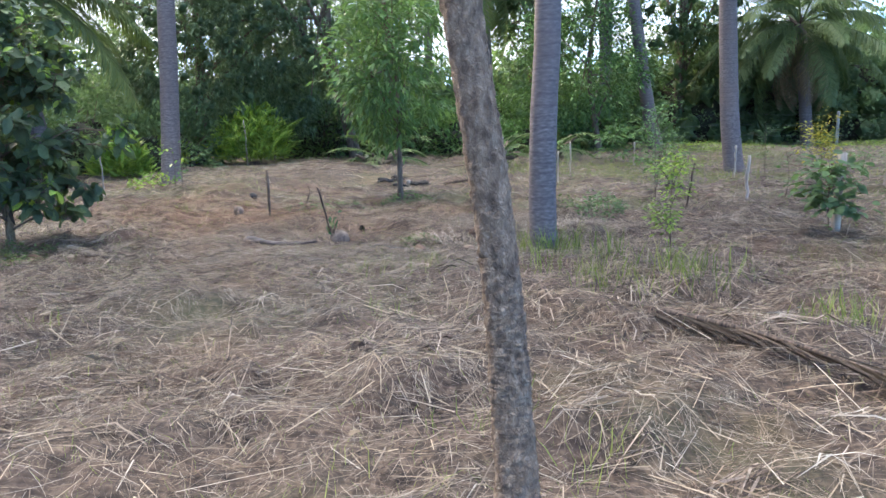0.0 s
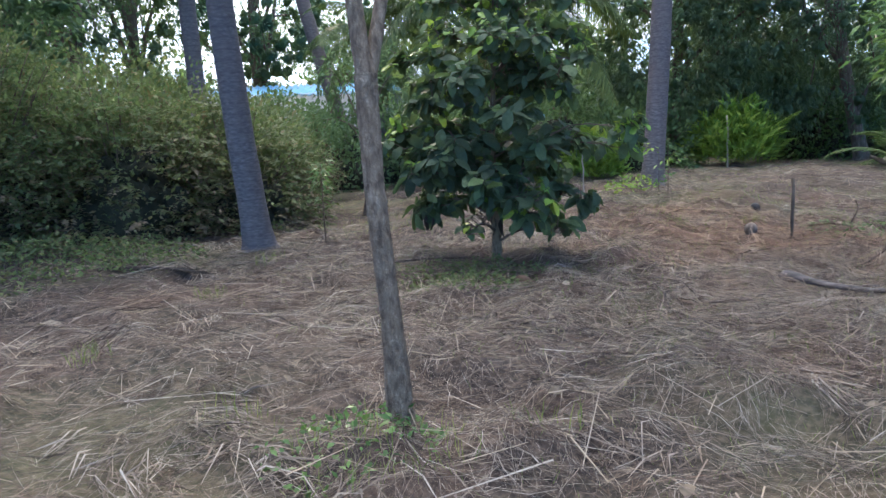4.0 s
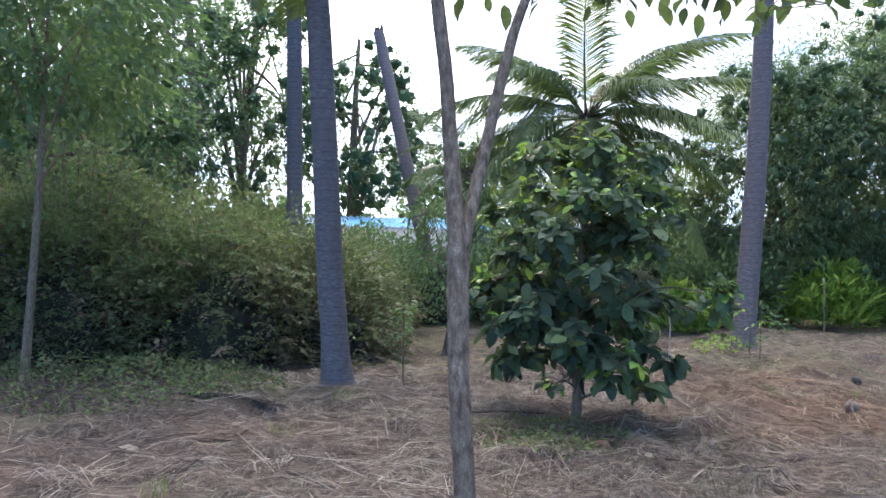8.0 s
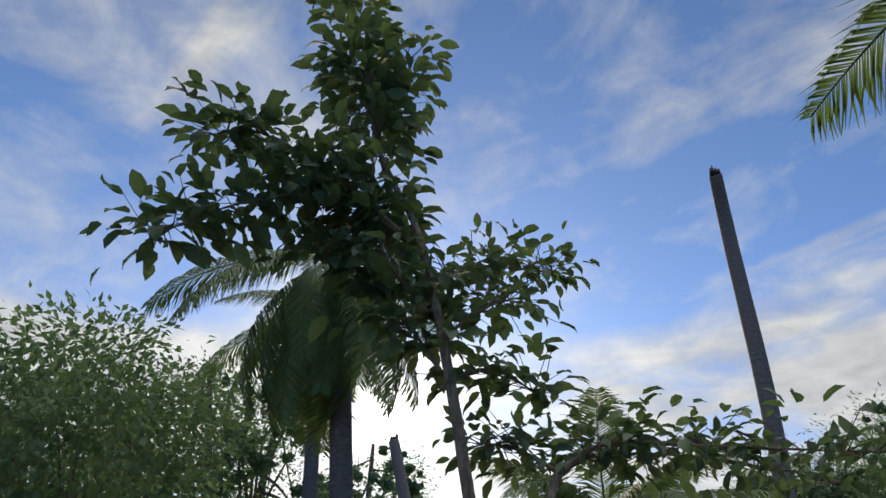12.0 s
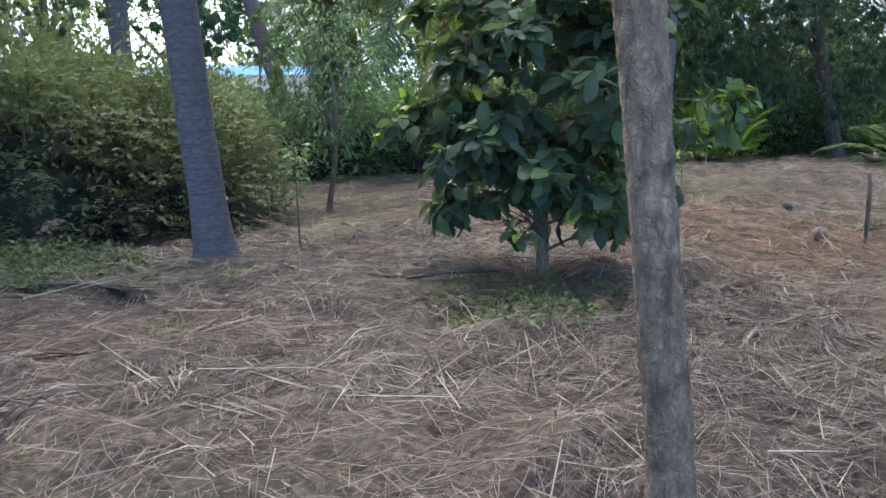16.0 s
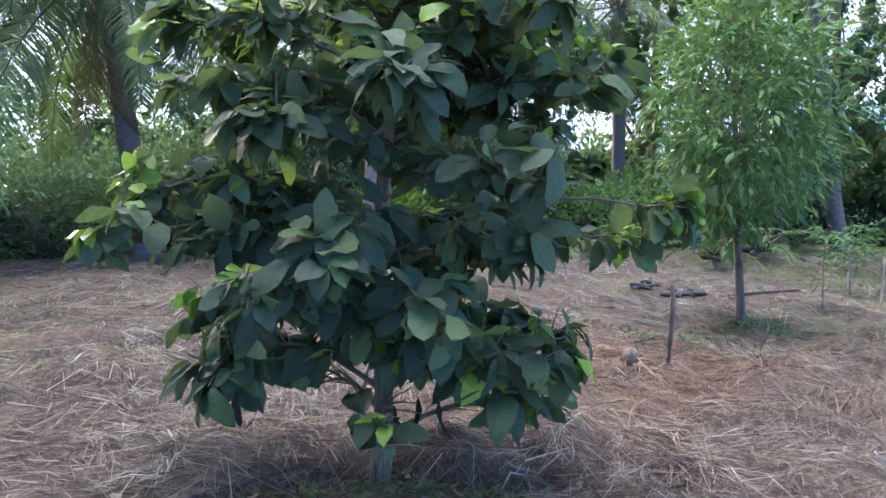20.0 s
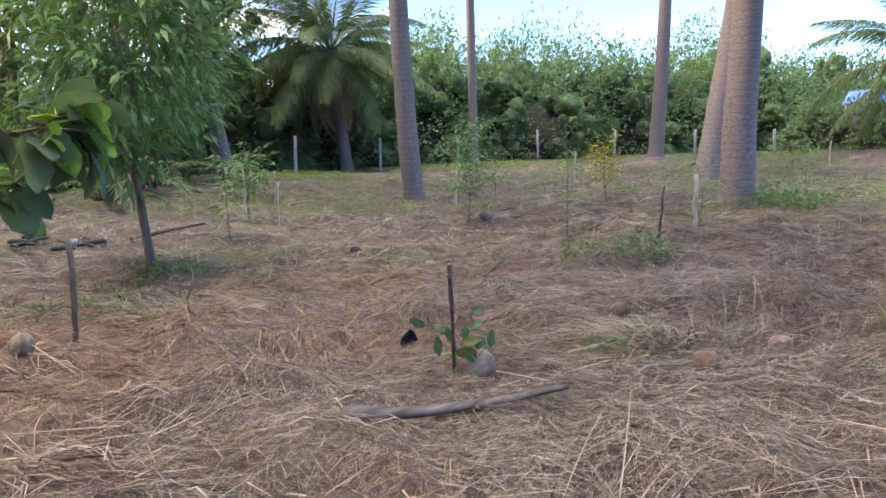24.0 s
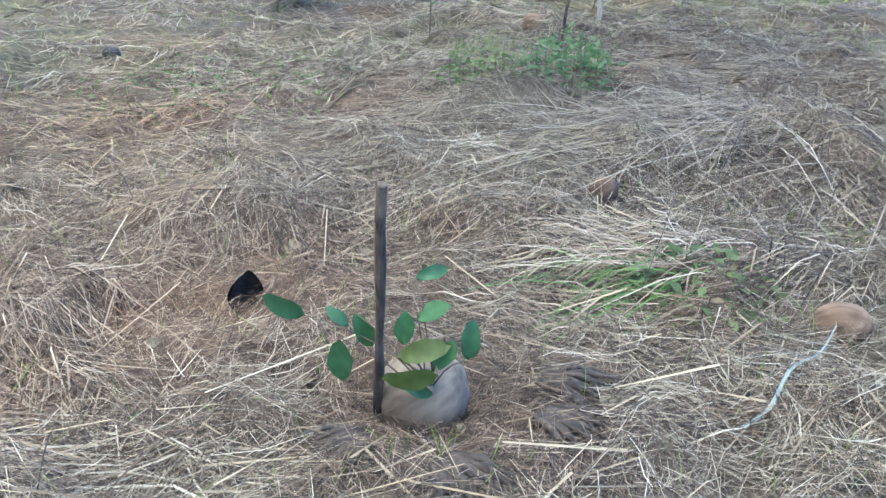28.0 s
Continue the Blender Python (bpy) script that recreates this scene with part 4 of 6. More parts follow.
straw("pale_straw", "pale long straw stalks lying in swathes", 30000, (-1.5, 7.0), (6.5, 6.5), 0.15, 0.0019, M_PALE, 5, 0.06, 0.07, 0.45)
straw("pale_straw", "pale straw in swathes further off", 9000, (2, 15), (16, 14), 0.34, 0.008, M_PALE, 6, 0.05, 0.12, 0.44, plain=True)


# dark stalks that stand for the small shadows and gaps in the litter
straw("damp_straw", "dark cut grass in patches, coloured as small shadows", 70000, (-2.4, 7.4), (6.4, 6.8), 0.085, 0.0030, M_DARKSTRAW, 26, 0.07, 0.25, 0.52, plain=True)
straw("damp_straw", "dark fine litter coloured as shaded gaps between the stalks", 45000, (-1.8, 9.2), (2.4, 2.0), 0.06, 0.0022, M_DARKSTRAW, 29, 0.062, 0.3, 0.2, plain=True)
# the hollow's shade, laid down as dark-coloured stalks
straw("damp_straw", "dark litter giving the shade of a hollow under bent grass", 3000, (-1.24, 8.98), (0.3, 0.2), 0.06, 0.0028, M_DARKSTRAW, 30, 0.07, 0.3, 0.0, plain=True)
straw("pale_straw", "thin bleached stalks strewn round an old coconut", 5000, (-1.9, 9.2), (2.2, 1.8), 0.13, 0.0014, M_BLEACHED, 31, 0.085, 0.15, 0.15)
straw("damp_straw", "dark broken litter round an old coconut", 5000, (-2.5, 9.22), (0.5, 0.42), 0.06, 0.0032, M_DARKSTRAW, 28, 0.05, 0.3, 0.0, plain=True)
straw("damp_straw", "dark cut grass in patches further off, coloured as small shadows", 20000, (0, 13), (15, 13), 0.15, 0.008, M_DARKSTRAW, 27, 0.06, 0.2, 0.54, 0.6, plain=True)


# places where things lie on the straw, not under it
OPEN_SPOTS = ((-2.5, 9.35, 0.5), (-3.4, 9.05, 0.35), (-3.1, 8.92, 0.35), (-2.8, 8.82, 0.35), (-2.5, 8.75, 0.3), (-0.86, 8.34, 0.25), (-1.4, 8.53, 0.25), (-2.32, 10.18, 0.3), (0.82, 10.55, 0.4), (-6.1, 8.2, 0.9), (-4.2, 4.5, 0.35))


def wisps(name, label, k, per, centre, reach, length, width, mat, seed, arch, gate=0.4, tangle=0.22):
    """Locks of long stalks that lie side by side, raked into arcs over the uneven ground."""
    r = np.random.default_rng(seed)
    a, q = r.uniform(0, 2 * np.pi, k), r.random(k) ** 0.55
    x, y = centre[0] + reach[0] * q * np.cos(a), centre[1] + reach[1] * q * np.sin(a)
    keep = vnoise(x * 0.7 + seed, y * 0.7 + 11) * 0.6 + vnoise(x * 2.2, y * 2.2 + seed) * 0.4 > gate
    for cx, cy, cr in OPEN_SPOTS:
        keep &= np.hypot(x - cx, y - cy) > cr
    x, y = x[keep], y[keep]
    k = len(x)
    th = np.repeat(2 * np.pi * 1.2 * vnoise(x * 0.4 + 80, y * 0.4 + 3) + 0.7 * r.normal(size=k), per)
    bend, high = np.repeat(r.normal(size=k) * 0.45, per), np.repeat(arch * r.uniform(0.2, 1.3, k), per)
    n = k * per
    th = th + tangle * r.normal(size=n)
    ln = length * r.lognormal(0, 0.35, n)
    d, side = np.stack([np.cos(th), np.sin(th)], -1), np.stack([-np.sin(th), np.cos(th)], -1)
    p0 = np.stack([np.repeat(x, per), np.repeat(y, per)], -1) + d * (0.30 * length * r.normal(size=n))[:, None] + side * (0.17 * length * r.normal(size=n))[:, None]
    w = (width * r.uniform(0.5, 1.4, n))[:, None] * 0.5
    lift = high * r.random(n)
    rows = []
    for f in (-0.5, -0.1, 0.5):
        p = p0 + d * (f * ln)[:, None] + side * ((bend + 0.12 * r.normal(size=n)) * ln * (0.25 - f * f))[:, None]
        rows.append(np.stack([p[:, 0], p[:, 1], surface(p[:, 0], p[:, 1]) + 0.006 + lift * (1 - 3 * f * f)], -1))
    t = norm(np.concatenate([side, 0.8 * r.normal(size=(n, 1))], 1))
    v = np.stack([rows[0] - t * w * 0.7, rows[0] + t * w * 0.7, rows[1] - t * w, rows[1] + t * w, rows[2] - t * w * 0.3, rows[2] + t * w * 0.3], 1)
    quad = np.array(((0, 1, 3, 2), (2, 3, 5, 4)))[None] + (np.arange(n) * 6)[:, None, None]
    return solo(name, Geo().add(v, quad), mat, label, "cut grass", kind="stuff")


wisps("straw_wisps", "pale locks of long cut grass lying in arcs", 1900, 20, (-2.2, 7.2), (7.2, 7.2), 0.15, 0.0018, M_PALE, 71, 0.05, 0.42, 0.5)
wisps("straw_wisps", "brown locks of cut grass matted together", 3000, 24, (-2.2, 7.2), (7.4, 7.4), 0.16, 0.0023, M_STRAW, 72, 0.05, 0.35, 0.7)
# shadow between the heaps is given by dark-coloured locks
wisps("straw_wisps", "dark locks of old grass coloured as shadow between the heaps", 2000, 20, (-2.2, 7.4), (7.2, 7.2), 0.15, 0.0036, M_DARKSTRAW, 73, 0.05, 0.36, 0.7)
wisps("straw_wisps", "coarse pale locks of hay across the middle of the plot", 1100, 15, (-3.0, 10.8), (6.0, 3.4), 0.22, 0.0038, M_PALE, 76, 0.07, 0.42, 0.45)
wisps("straw_wisps", "coarse dark locks across the middle of the plot", 900, 15, (-3.0, 10.8), (6.0, 3.4), 0.2, 0.005, M_DARKSTRAW, 77, 0.06, 0.38, 0.5)
wisps("straw_wisps", "pale locks of hay strewn further off", 2200, 13, (3, 15), (16, 14), 0.28, 0.0065, M_PALE, 74, 0.07, 0.4, 0.45)
wisps("straw_wisps", "brown old grass in patches further off", 1800, 13, (3, 15), (16, 14), 0.3, 0.009, M_STRAW, 75, 0.06, 0.45)


def green_blades(name, label, n, centre, reach, height, seed, gate):
    r = np.random.default_rng(seed)
    a, q = r.uniform(0, 2 * np.pi, n), np.sqrt(r.random(n))
    x, y = centre[0] + reach[0] * q * np.cos(a), centre[1] + reach[1] * q * np.sin(a)
    keep = vnoise(x * 0.45 + 12, y * 0.45 + 55) * 0.7 + vnoise(x * 1.9, y * 1.9) * 0.3 > gate + 0.12 * r.random(n)
    x, y = x[keep], y[keep]
    n = len(x)
    fwd = norm(np.stack([0.5 * r.normal(size=n), 0.5 * r.normal(size=n), np.ones(n)], -1))
    return solo(name, Geo().scatter(BLADE, np.stack([x, y, surface(x, y)], -1), fwd, dirs(n, -0.1, 0.1, r), height * r.uniform(0.4, 1.3, n)), M_GRASS, label, "grass", kind="stuff")


green_blades("grass", "short fresh green grass blades coming up", 30000, (-2, 8), (9, 8), 0.075, 8, 0.47)
green_blades("grass", "fresh green grass far across the plot", 46000, (4, 19), (20, 13), 0.12, 9, 0.37)
green_blades("grass", "thin yellow-green grass before the fence", 42000, (12, 22), (13, 8), 0.2, 10, 0.44)


# ---- near trunks ----
def rough_trunk(pts, rad, mat, parent, name="trunk", sides=20, seed=0, rough=0.035, fine=1):
    r = np.random.default_rng(seed)
    n = max(20, int(60 * fine * np.linalg.norm(np.diff(np.asarray(pts, float), axis=0), axis=1).sum() / 2))
    p = curve_points(pts, n)
    s = np.linspace(0, 1, len(rad))
    g = Geo().tube(p, np.interp(np.linspace(0, 1, n), s, rad), sides)
    v = g.v[0]
    c = np.repeat(p, sides, 0)
    a = np.tile(np.arange(sides), n)
    h = np.repeat(np.arange(n), sides) / fine
    k = vnoise(a * 0.9 * 20 / sides + seed * 13, h * 0.35) - 0.5
    if fine > 1:
        k = k * 0.25 + 0.8 * (np.abs(vnoise(a * 0.75 + 50, h * 1.5) - 0.5) + np.abs(vnoise(a * 0.4 + 9, h * 0.8) - 0.5) - 0.35)
    v[: n * sides] = c + (v[: n * sides] - c) * (1 + rough * (4 if fine == 1 else 8) * k + (rough if fine == 1 else 0.018) * r.normal(size=n * sides))[:, None]
    return part(name, g, mat, parent, smooth=True)


def near_tree_a():
    b = (-0.56, 2.1)
    t = thing("slender_tree", (*b, gz(*b) - 0.05), "slender tree trunk with rough grey-brown bark", "tree")
    rough_trunk([(0, 0, 0), (-0.02, 0.1, 0.6), (-0.05, 0.15, 1.1), (-0.16, 0.17, 2.2), (-0.17, 0.2, 4.2)], [0.068, 0.055, 0.052, 0.05, 0.035], M_BARK, t, sides=52, seed=3, fine=4)
    r = np.random.default_rng(31)
    pts = []
    for k in range(7):
        a = np.array([-0.165, 0.28, 2.9 + 0.2 * k])
        e = a + dirs(1, 0.2, 0.8, r)[0] * r.uniform(0.8, 1.4)
        m = (a + e) / 2 + (0, 0, 0.12)
        part("limb", Geo().tube(curve_points([a, m, e], 8), np.linspace(0.02, 0.006, 8), 6), M_TWIG, t, smooth=True)
        pts.append(e)
    cen = np.repeat(np.array(pts), 30, 0)
    off = r.normal(size=cen.shape) * 0.28
    part("crown", Geo().scatter(BROAD, cen + off, norm(off + (0, 0, -0.1)), norm(np.array([0, 0, 1.0]) + 0.4 * r.normal(size=cen.shape)), 0.12 * r.uniform(0.7, 1.2, len(cen))), M_BUSH, t)
    return t


near_tree_a()


def leafy_branch(parent, pts, r0, r1, n, leaf, mat, seed, start=0.3, name="branch", out=0.16, bark=None):
    """A limb with broad leaves along it, on short side twigs."""
    r = np.random.default_rng(seed)
    p = curve_points(pts, 16)
    br = part(name, Geo().tube(p, np.linspace(r0, r1, 16), 8), bark or M_SMOOTH, parent, smooth=True)
    u = start + (1 - start) * r.random(n)
    q = np.stack([np.interp(u, np.linspace(0, 1, 16), p[:, k]) for k in range(3)], -1)
    d = dirs(n, -0.5, 0.8, r)
    e = q + d * out * r.uniform(0.3, 1.6, (n, 1))
    g = Geo()
    for a, b in zip(q[::3], e[::3]):
        g.tube([a, b], [0.004, 0.002], 4, False)
    tagged(part("twig_spray", g, M_TWIG, br), kind="stuff")
    part("leaves", Geo().scatter((BROAD[0] * np.array([0.74, 1, 1.2]), BROAD[1]), e, norm(d + 0.5 * dirs(n, -1, 1, r) + (0, 0, -0.35)), norm(np.array([0, 0, 1.0]) + 0.5 * r.normal(size=(n, 3))), leaf * r.uniform(0.6, 1.25, n)), mat, br)
    return br


def forked_tree():
    b = (-4.17, 4.642)
    z = gz(*b) - 0.05
    t = thing("forked_tree", (*b, z), "young forked tree with light brown bark and broad leaves", "tree")
    o = np.array([-4.19, 4.63, z])
    w = lambda *p: tuple(np.subtract(p, o))
    rough_trunk([(0, 0, 0), w(-4.2, 4.61, 0.6), w(-4.24, 4.6, 1.13), w(-4.29, 4.64, 1.63)], [0.066, 0.046, 0.043, 0.05], M_FLAKY, t, sides=44, seed=5, fine=4, rough=0.026)
    rough_trunk([w(-4.285, 4.635, 1.57), w(-4.385, 4.675, 2.15), w(-4.42, 4.66, 2.5), w(-4.52, 4.58, 3.3), w(-4.76, 4.58, 4.2), w(-5.2, 4.55, 5.2), w(-5.45, 4.65, 6.5)],
                [0.04, 0.034, 0.032, 0.028, 0.021, 0.015, 0.006], M_FLAKY, t, "stem", 12, 6, 0.02)
    rough_trunk([w(-4.285, 4.645, 1.57), w(-4.30, 4.80, 2.0), w(-4.28, 4.98, 2.6), w(-4.26, 5.12, 2.92)], [0.034, 0.029, 0.026, 0.021], M_FLAKY, t, "stem", 12, 7, 0.02)
    L = lambda pts, n, seed, leaf=0.14, r0=0.014: leafy_branch(t, [w(*p) for p in pts], r0, 0.003, int(n * 2.9), leaf * 1.12, M_BUSH, seed, 0.2, "branch", 0.2)
    # high crown
    L(((-4.8, 4.55, 4.2), (-5.2, 4.25, 4.55), (-5.55, 3.8, 4.4), (-5.8, 3.45, 4.1)), 90, 1)
    L(((-4.8, 4.55, 4.2), (-5.2, 4.2, 4.7), (-5.55, 3.9, 5.0), (-5.8, 3.7, 5.0)), 80, 2)
    L(((-5.1, 4.62, 4.7), (-5.2, 4.5, 5.3), (-5.4, 4.4, 5.9)), 85, 3)
    L(((-5.2, 4.55, 5.2), (-5.35, 4.5, 6.0), (-5.6, 4.45, 6.9)), 95, 4, 0.12)
    L(((-5.2, 4.55, 5.2), (-5.2, 4.75, 5.7), (-5.2, 4.8, 6.1)), 45, 5, 0.12)
    L(((-4.7, 4.55, 3.9), (-4.8, 5.2, 4.3), (-4.6, 5.7, 4.4)), 75, 6, 0.10)
    L(((-4.66, 4.55, 3.7), (-5.0, 4.5, 4.2), (-5.2, 4.6, 4.7)), 80, 7)
    L(((-4.6, 4.55, 3.5), (-4.6, 5.0, 3.9), (-4.7, 5.4, 4.1)), 50, 8, 0.10)
    L(((-4.56, 4.55, 3.35), (-4.95, 4.6, 3.8), (-5.35, 4.2, 4.3)), 80, 12)
    L(((-4.55, 4.55, 3.25), (-4.6, 5.0, 3.5), (-4.5, 5.4, 3.4)), 35, 9, 0.11)
    # long low boughs from the right fork
    L(((-4.26, 5.12, 2.9), (-4.2, 5.5, 3.12), (-3.6, 5.75, 3.05), (-2.7, 5.95, 2.9)), 95, 10, 0.10, 0.018)
    L(((-4.26, 5.12, 2.9), (-4.3, 5.6, 3.1), (-3.9, 6.0, 3.1), (-3.3, 6.4, 2.95)), 60, 11, 0.10)
    L(((-4.26, 5.12, 2.9), (-4.6, 5.2, 3.1), (-4.7, 5.0, 3.1)), 36, 13, 0.10)
    return t


forked_tree()


# ---- the leafy young tree in the clearing ----
def leafy_tree():
    r = np.random.default_rng(77)
    b = (-6.10, 8.60)
    t = thing("leafy_tree", (*b, gz(*b) - 0.03), "low bushy tree with large glossy dark green leaves", "tree")
    line = curve_points([(0, 0, 0), (0.02, 0, 0.5), (-0.02, 0.03, 1.2), (0.05, 0.0, 1.95), (0.10, 0.02, 2.5)], 24)
    part("trunk", Geo().tube(line, np.linspace(0.055, 0.012, 24), 12), M_SMOOTH, t, smooth=True)
    ends = []
    for k in range(36):
        f = 0.2 + 0.76 * k / 35
        a = line[int(f * 23)]
        ang = k * 2.399
        reach = (0.24 + 0.66 * math.sin(math.pi * min(1.0, 0.06 + 0.76 * f)) ** 0.9) * r.uniform(0.7, 1.15)
        e = a + np.array([math.cos(ang) * reach, math.sin(ang) * reach, r.uniform(-0.12, 0.30)])
        m = (a + e) / 2 + np.array([0, 0, 0.10])
        p = curve_points([a, m, e], 10)
        part("branch", Geo().tube(p, np.linspace(0.017 * (1.1 - f * 0.6), 0.004, 10), 6), M_TWIG, t, smooth=True)
        ends.append(p)
    # long boughs that reach out beyond the crown, and low ones that hang
    for e in ((1.42, 0.15, 1.35), (1.2, 0.3, 1.2), (1.0, 0.1, 2.0), (0.85, -0.2, 1.85), (0.8, 0.3, 2.2), (-1.12, -0.3, 1.22), (-1.05, -0.1, 1.42), (-0.95, 0.1, 1.9), (0.55, -0.35, 0.62), (-0.7, -0.25, 0.66), (0.1, 0.1, 2.78), (0.32, -0.1, 2.62), (-0.2, 0.1, 2.6)):
        p = curve_points([line[8 if e[2] < 1.6 else 17], (e[0] * 0.5, e[1] * 0.5, e[2] + 0.05), e], 10)
        part("branch", Geo().tube(p, np.linspace(0.013, 0.004, 10), 6), M_TWIG, t, smooth=True)
        ends.append(p)
    shapes = [fine_leaf(200 + k, r.uniform(0.22, 0.30), r.uniform(0.05, 0.6), 0.04, r.uniform(0.0, 0.2)) for k in range(9)]
    meshes = {m: [Geo().add(v, None, f).mesh("leaf", m, True) for v, f in shapes] for m in (M_BUSH, M_YOUNG)}
    rest = {M_BUSH: Geo(), M_YOUNG: Geo()}
    shoots = Geo()
    picked = 0
    for j in range(760):
        # shoots along the branches, each with a whorl of leaves towards its end
        p = ends[j % len(ends)]
        u = 0.15 + 0.85 * r.random() ** 0.8 if j >= len(ends) else 1.0
        q0 = np.array([np.interp(u, np.linspace(0, 1, 10), p[:, i]) for i in range(3)])
        outward = norm(np.array([q0[0], q0[1], 0.1]))
        sd = norm(outward * 0.7 + 0.8 * dirs(1, -0.5, 0.8, r)[0] + np.array([0, 0, 0.15]))
        sl = r.uniform(0.10, 0.24)
        shoots.tube([q0, q0 + sd * sl * 0.5 + (0, 0, 0.01), q0 + sd * sl], [0.005, 0.004, 0.002], 4, False)
        far = np.hypot(q0[0], q0[1])
        fresh = r.random() < (0.42 if q0[2] > 1.95 else 0.45 if far > 1.0 else 0.12)
        top = float(np.clip(q0[2] / 2.4, 0, 1))
        for i in range(r.integers(5, 10)):
            v = r.uniform(0.15, 1.0)
            x0 = norm(np.cross(sd, [0, 0, 1.0]) + 1e-3)
            z0 = np.cross(x0, sd)
            ph = i * 2.4 + r.uniform(-0.4, 0.4)
            rad = x0 * math.cos(ph) + z0 * 0.5 * math.sin(ph)
            q = q0 + sd * sl * v + rad * 0.02
            fwd = norm(sd * r.uniform(0.2, 0.7) + rad * 0.9 + 0.3 * r.normal(size=3) + np.array([0, 0, -0.8 + 0.5 * top]))
            up = norm(np.array([0, 0, 1.0]) + outward * r.uniform(0.1, 0.9) + 0.4 * r.normal(size=3))
            if q[2] < (0.74 if far < 0.5 else 0.5):
                continue
            m = M_YOUNG if fresh and v > 0.55 else M_BUSH
            size = r.uniform(0.10, 0.225) * (0.72 if m is M_YOUNG else 1.0) * (1.08 - 0.3 * top)
            k = int(r.integers(9))
            if q[1] < 0.3 and far > 0.5 and picked < 295 and i % 3 == 0:
                picked += 1
                x = norm(np.cross(fwd, up))
                z = np.cross(x, fwd)
                ob = part("leaf", meshes[m][k], m, t)
                ob.matrix_local = Matrix(((x[0] * size, fwd[0] * size, z[0] * size, q[0]), (x[1] * size, fwd[1] * size, z[1] * size, q[1]), (x[2] * size, fwd[2] * size, z[2] * size, q[2]), (0, 0, 0, 1)))
            else:
                rest[m].scatter(shapes[k], q[None], fwd[None], up[None], size)
    tagged(part("shoot_growth", shoots, M_TWIG, t), kind="stuff")
    tagged(part("inner_leaves", rest[M_BUSH], M_BUSH, t, "", True), kind="stuff")
    tagged(part("young_leaves", rest[M_YOUNG], M_YOUNG, t, "bright yellow-green young leaves", True), kind="stuff")
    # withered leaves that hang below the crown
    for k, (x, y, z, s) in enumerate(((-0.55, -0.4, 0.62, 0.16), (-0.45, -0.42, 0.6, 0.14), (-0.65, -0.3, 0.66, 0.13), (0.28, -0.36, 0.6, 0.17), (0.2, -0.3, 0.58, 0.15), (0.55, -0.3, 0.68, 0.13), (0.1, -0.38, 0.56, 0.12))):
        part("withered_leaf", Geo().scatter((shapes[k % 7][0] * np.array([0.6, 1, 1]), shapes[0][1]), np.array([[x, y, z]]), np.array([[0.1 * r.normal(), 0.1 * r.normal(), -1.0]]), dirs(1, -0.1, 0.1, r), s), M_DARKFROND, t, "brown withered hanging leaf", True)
    return t


leafy_tree()

# ---- palms ----
GREY = "tall coconut palm with a ringed grey trunk"
palm((-7.0, 15.35), ((-6.87, 15.5, 3.0), (-6.8, 15.65, 6.4), (-6.87, 15.55, 10.0), (-6.7, 15.0, 11.2)), 0.19, 0.13, "headless dead coconut palm, bare grey ringed trunk", broken=True, seed=2, flare=1.6)
palm((-9.33, 8.40), ((-9.10, 8.02, 1.5), (-8.86, 7.67, 3.2), (-8.8, 7.42, 5.0), (-8.85, 7.2, 6.7)), 0.17, 0.11, GREY + " and drooping fronds", fronds=22, dry=4, scale=0.56, seed=3, low=-1.15, high=0.15)
palm((-14.9, 12.0), ((-14.9, 11.9, 3.5), (-14.9, 11.75, 7.0), (-15.0, 11.6, 9.6)), 0.18, 0.13, GREY + " and drooping fronds", fronds=20, dry=4, scale=0.72, seed=4, low=-1.15, high=0.3)
palm((-16.4, 18.4), ((-17.38, 18.17, 3.25), (-18.1, 18.05, 5.8), (-18.86, 17.9, 8.6)), 0.21, 0.17, "leaning headless dead palm trunk", broken=True, seed=5)
palm((-11.66, 19.2), ((-11.85, 18.9, 2.3), (-12.1, 18.6, 5.35)), 0.22, 0.17, "coconut palm with a full crown of arching fronds", fronds=34, dry=3, scale=1.0, seed=6, low=-0.5, high=1.02, nuts=5)
palm((-15.3, 18.0), ((-15.35, 18.0, 2.0), (-15.4, 18.05, 4.2)), 0.15, 0.13, "short coconut palm with drooping fronds in the thicket", fronds=18, dry=4, scale=0.62, seed=19, low=-1.1, high=1.1)
palm((-0.1, 7.8), ((-0.08, 7.68, 1.3), (-0.02, 7.66, 2.5), (0.05, 7.8, 5.6), (0.25, 8.2, 8.2)), 0.135, 0.11, GREY, fronds=18, dry=2, scale=0.95, seed=7, flare=1.35)
palm((-0.5, 31.8), ((-0.6, 31.8, 4.0), (-0.7, 31.8, 8.0)), 0.24, 0.20, "old palm with a skirt of dry hanging fronds", fronds=22, dry=14, scale=1.0, seed=8, low=-1.1, high=1.3)
palm((5.4, 28.2), ((5.0, 28.1, 1.8), (4.55, 28.1, 5.0), (3.9, 28.2, 10.0)), 0.26, 0.17, "leaning coconut palm with a thin grey trunk", fronds=16, dry=2, scale=0.9, seed=9)
palm((5.34, 19.3), ((5.17, 19.3, 1.5), (5.1, 19.35, 5.4), (5.3, 19.4, 11.0)), 0.24, 0.17, GREY, fronds=16, dry=2, scale=1.0, seed=10, flare=1.8)
palm((11.8, 31.2), ((11.62, 31.25, 1.8), (11.4, 31.3, 4.4)), 0.24, 0.2, "short dark coconut palm with low fronds by the fence", fronds=34, dry=8, scale=1.05, seed=11, low=-0.6, high=1.2)
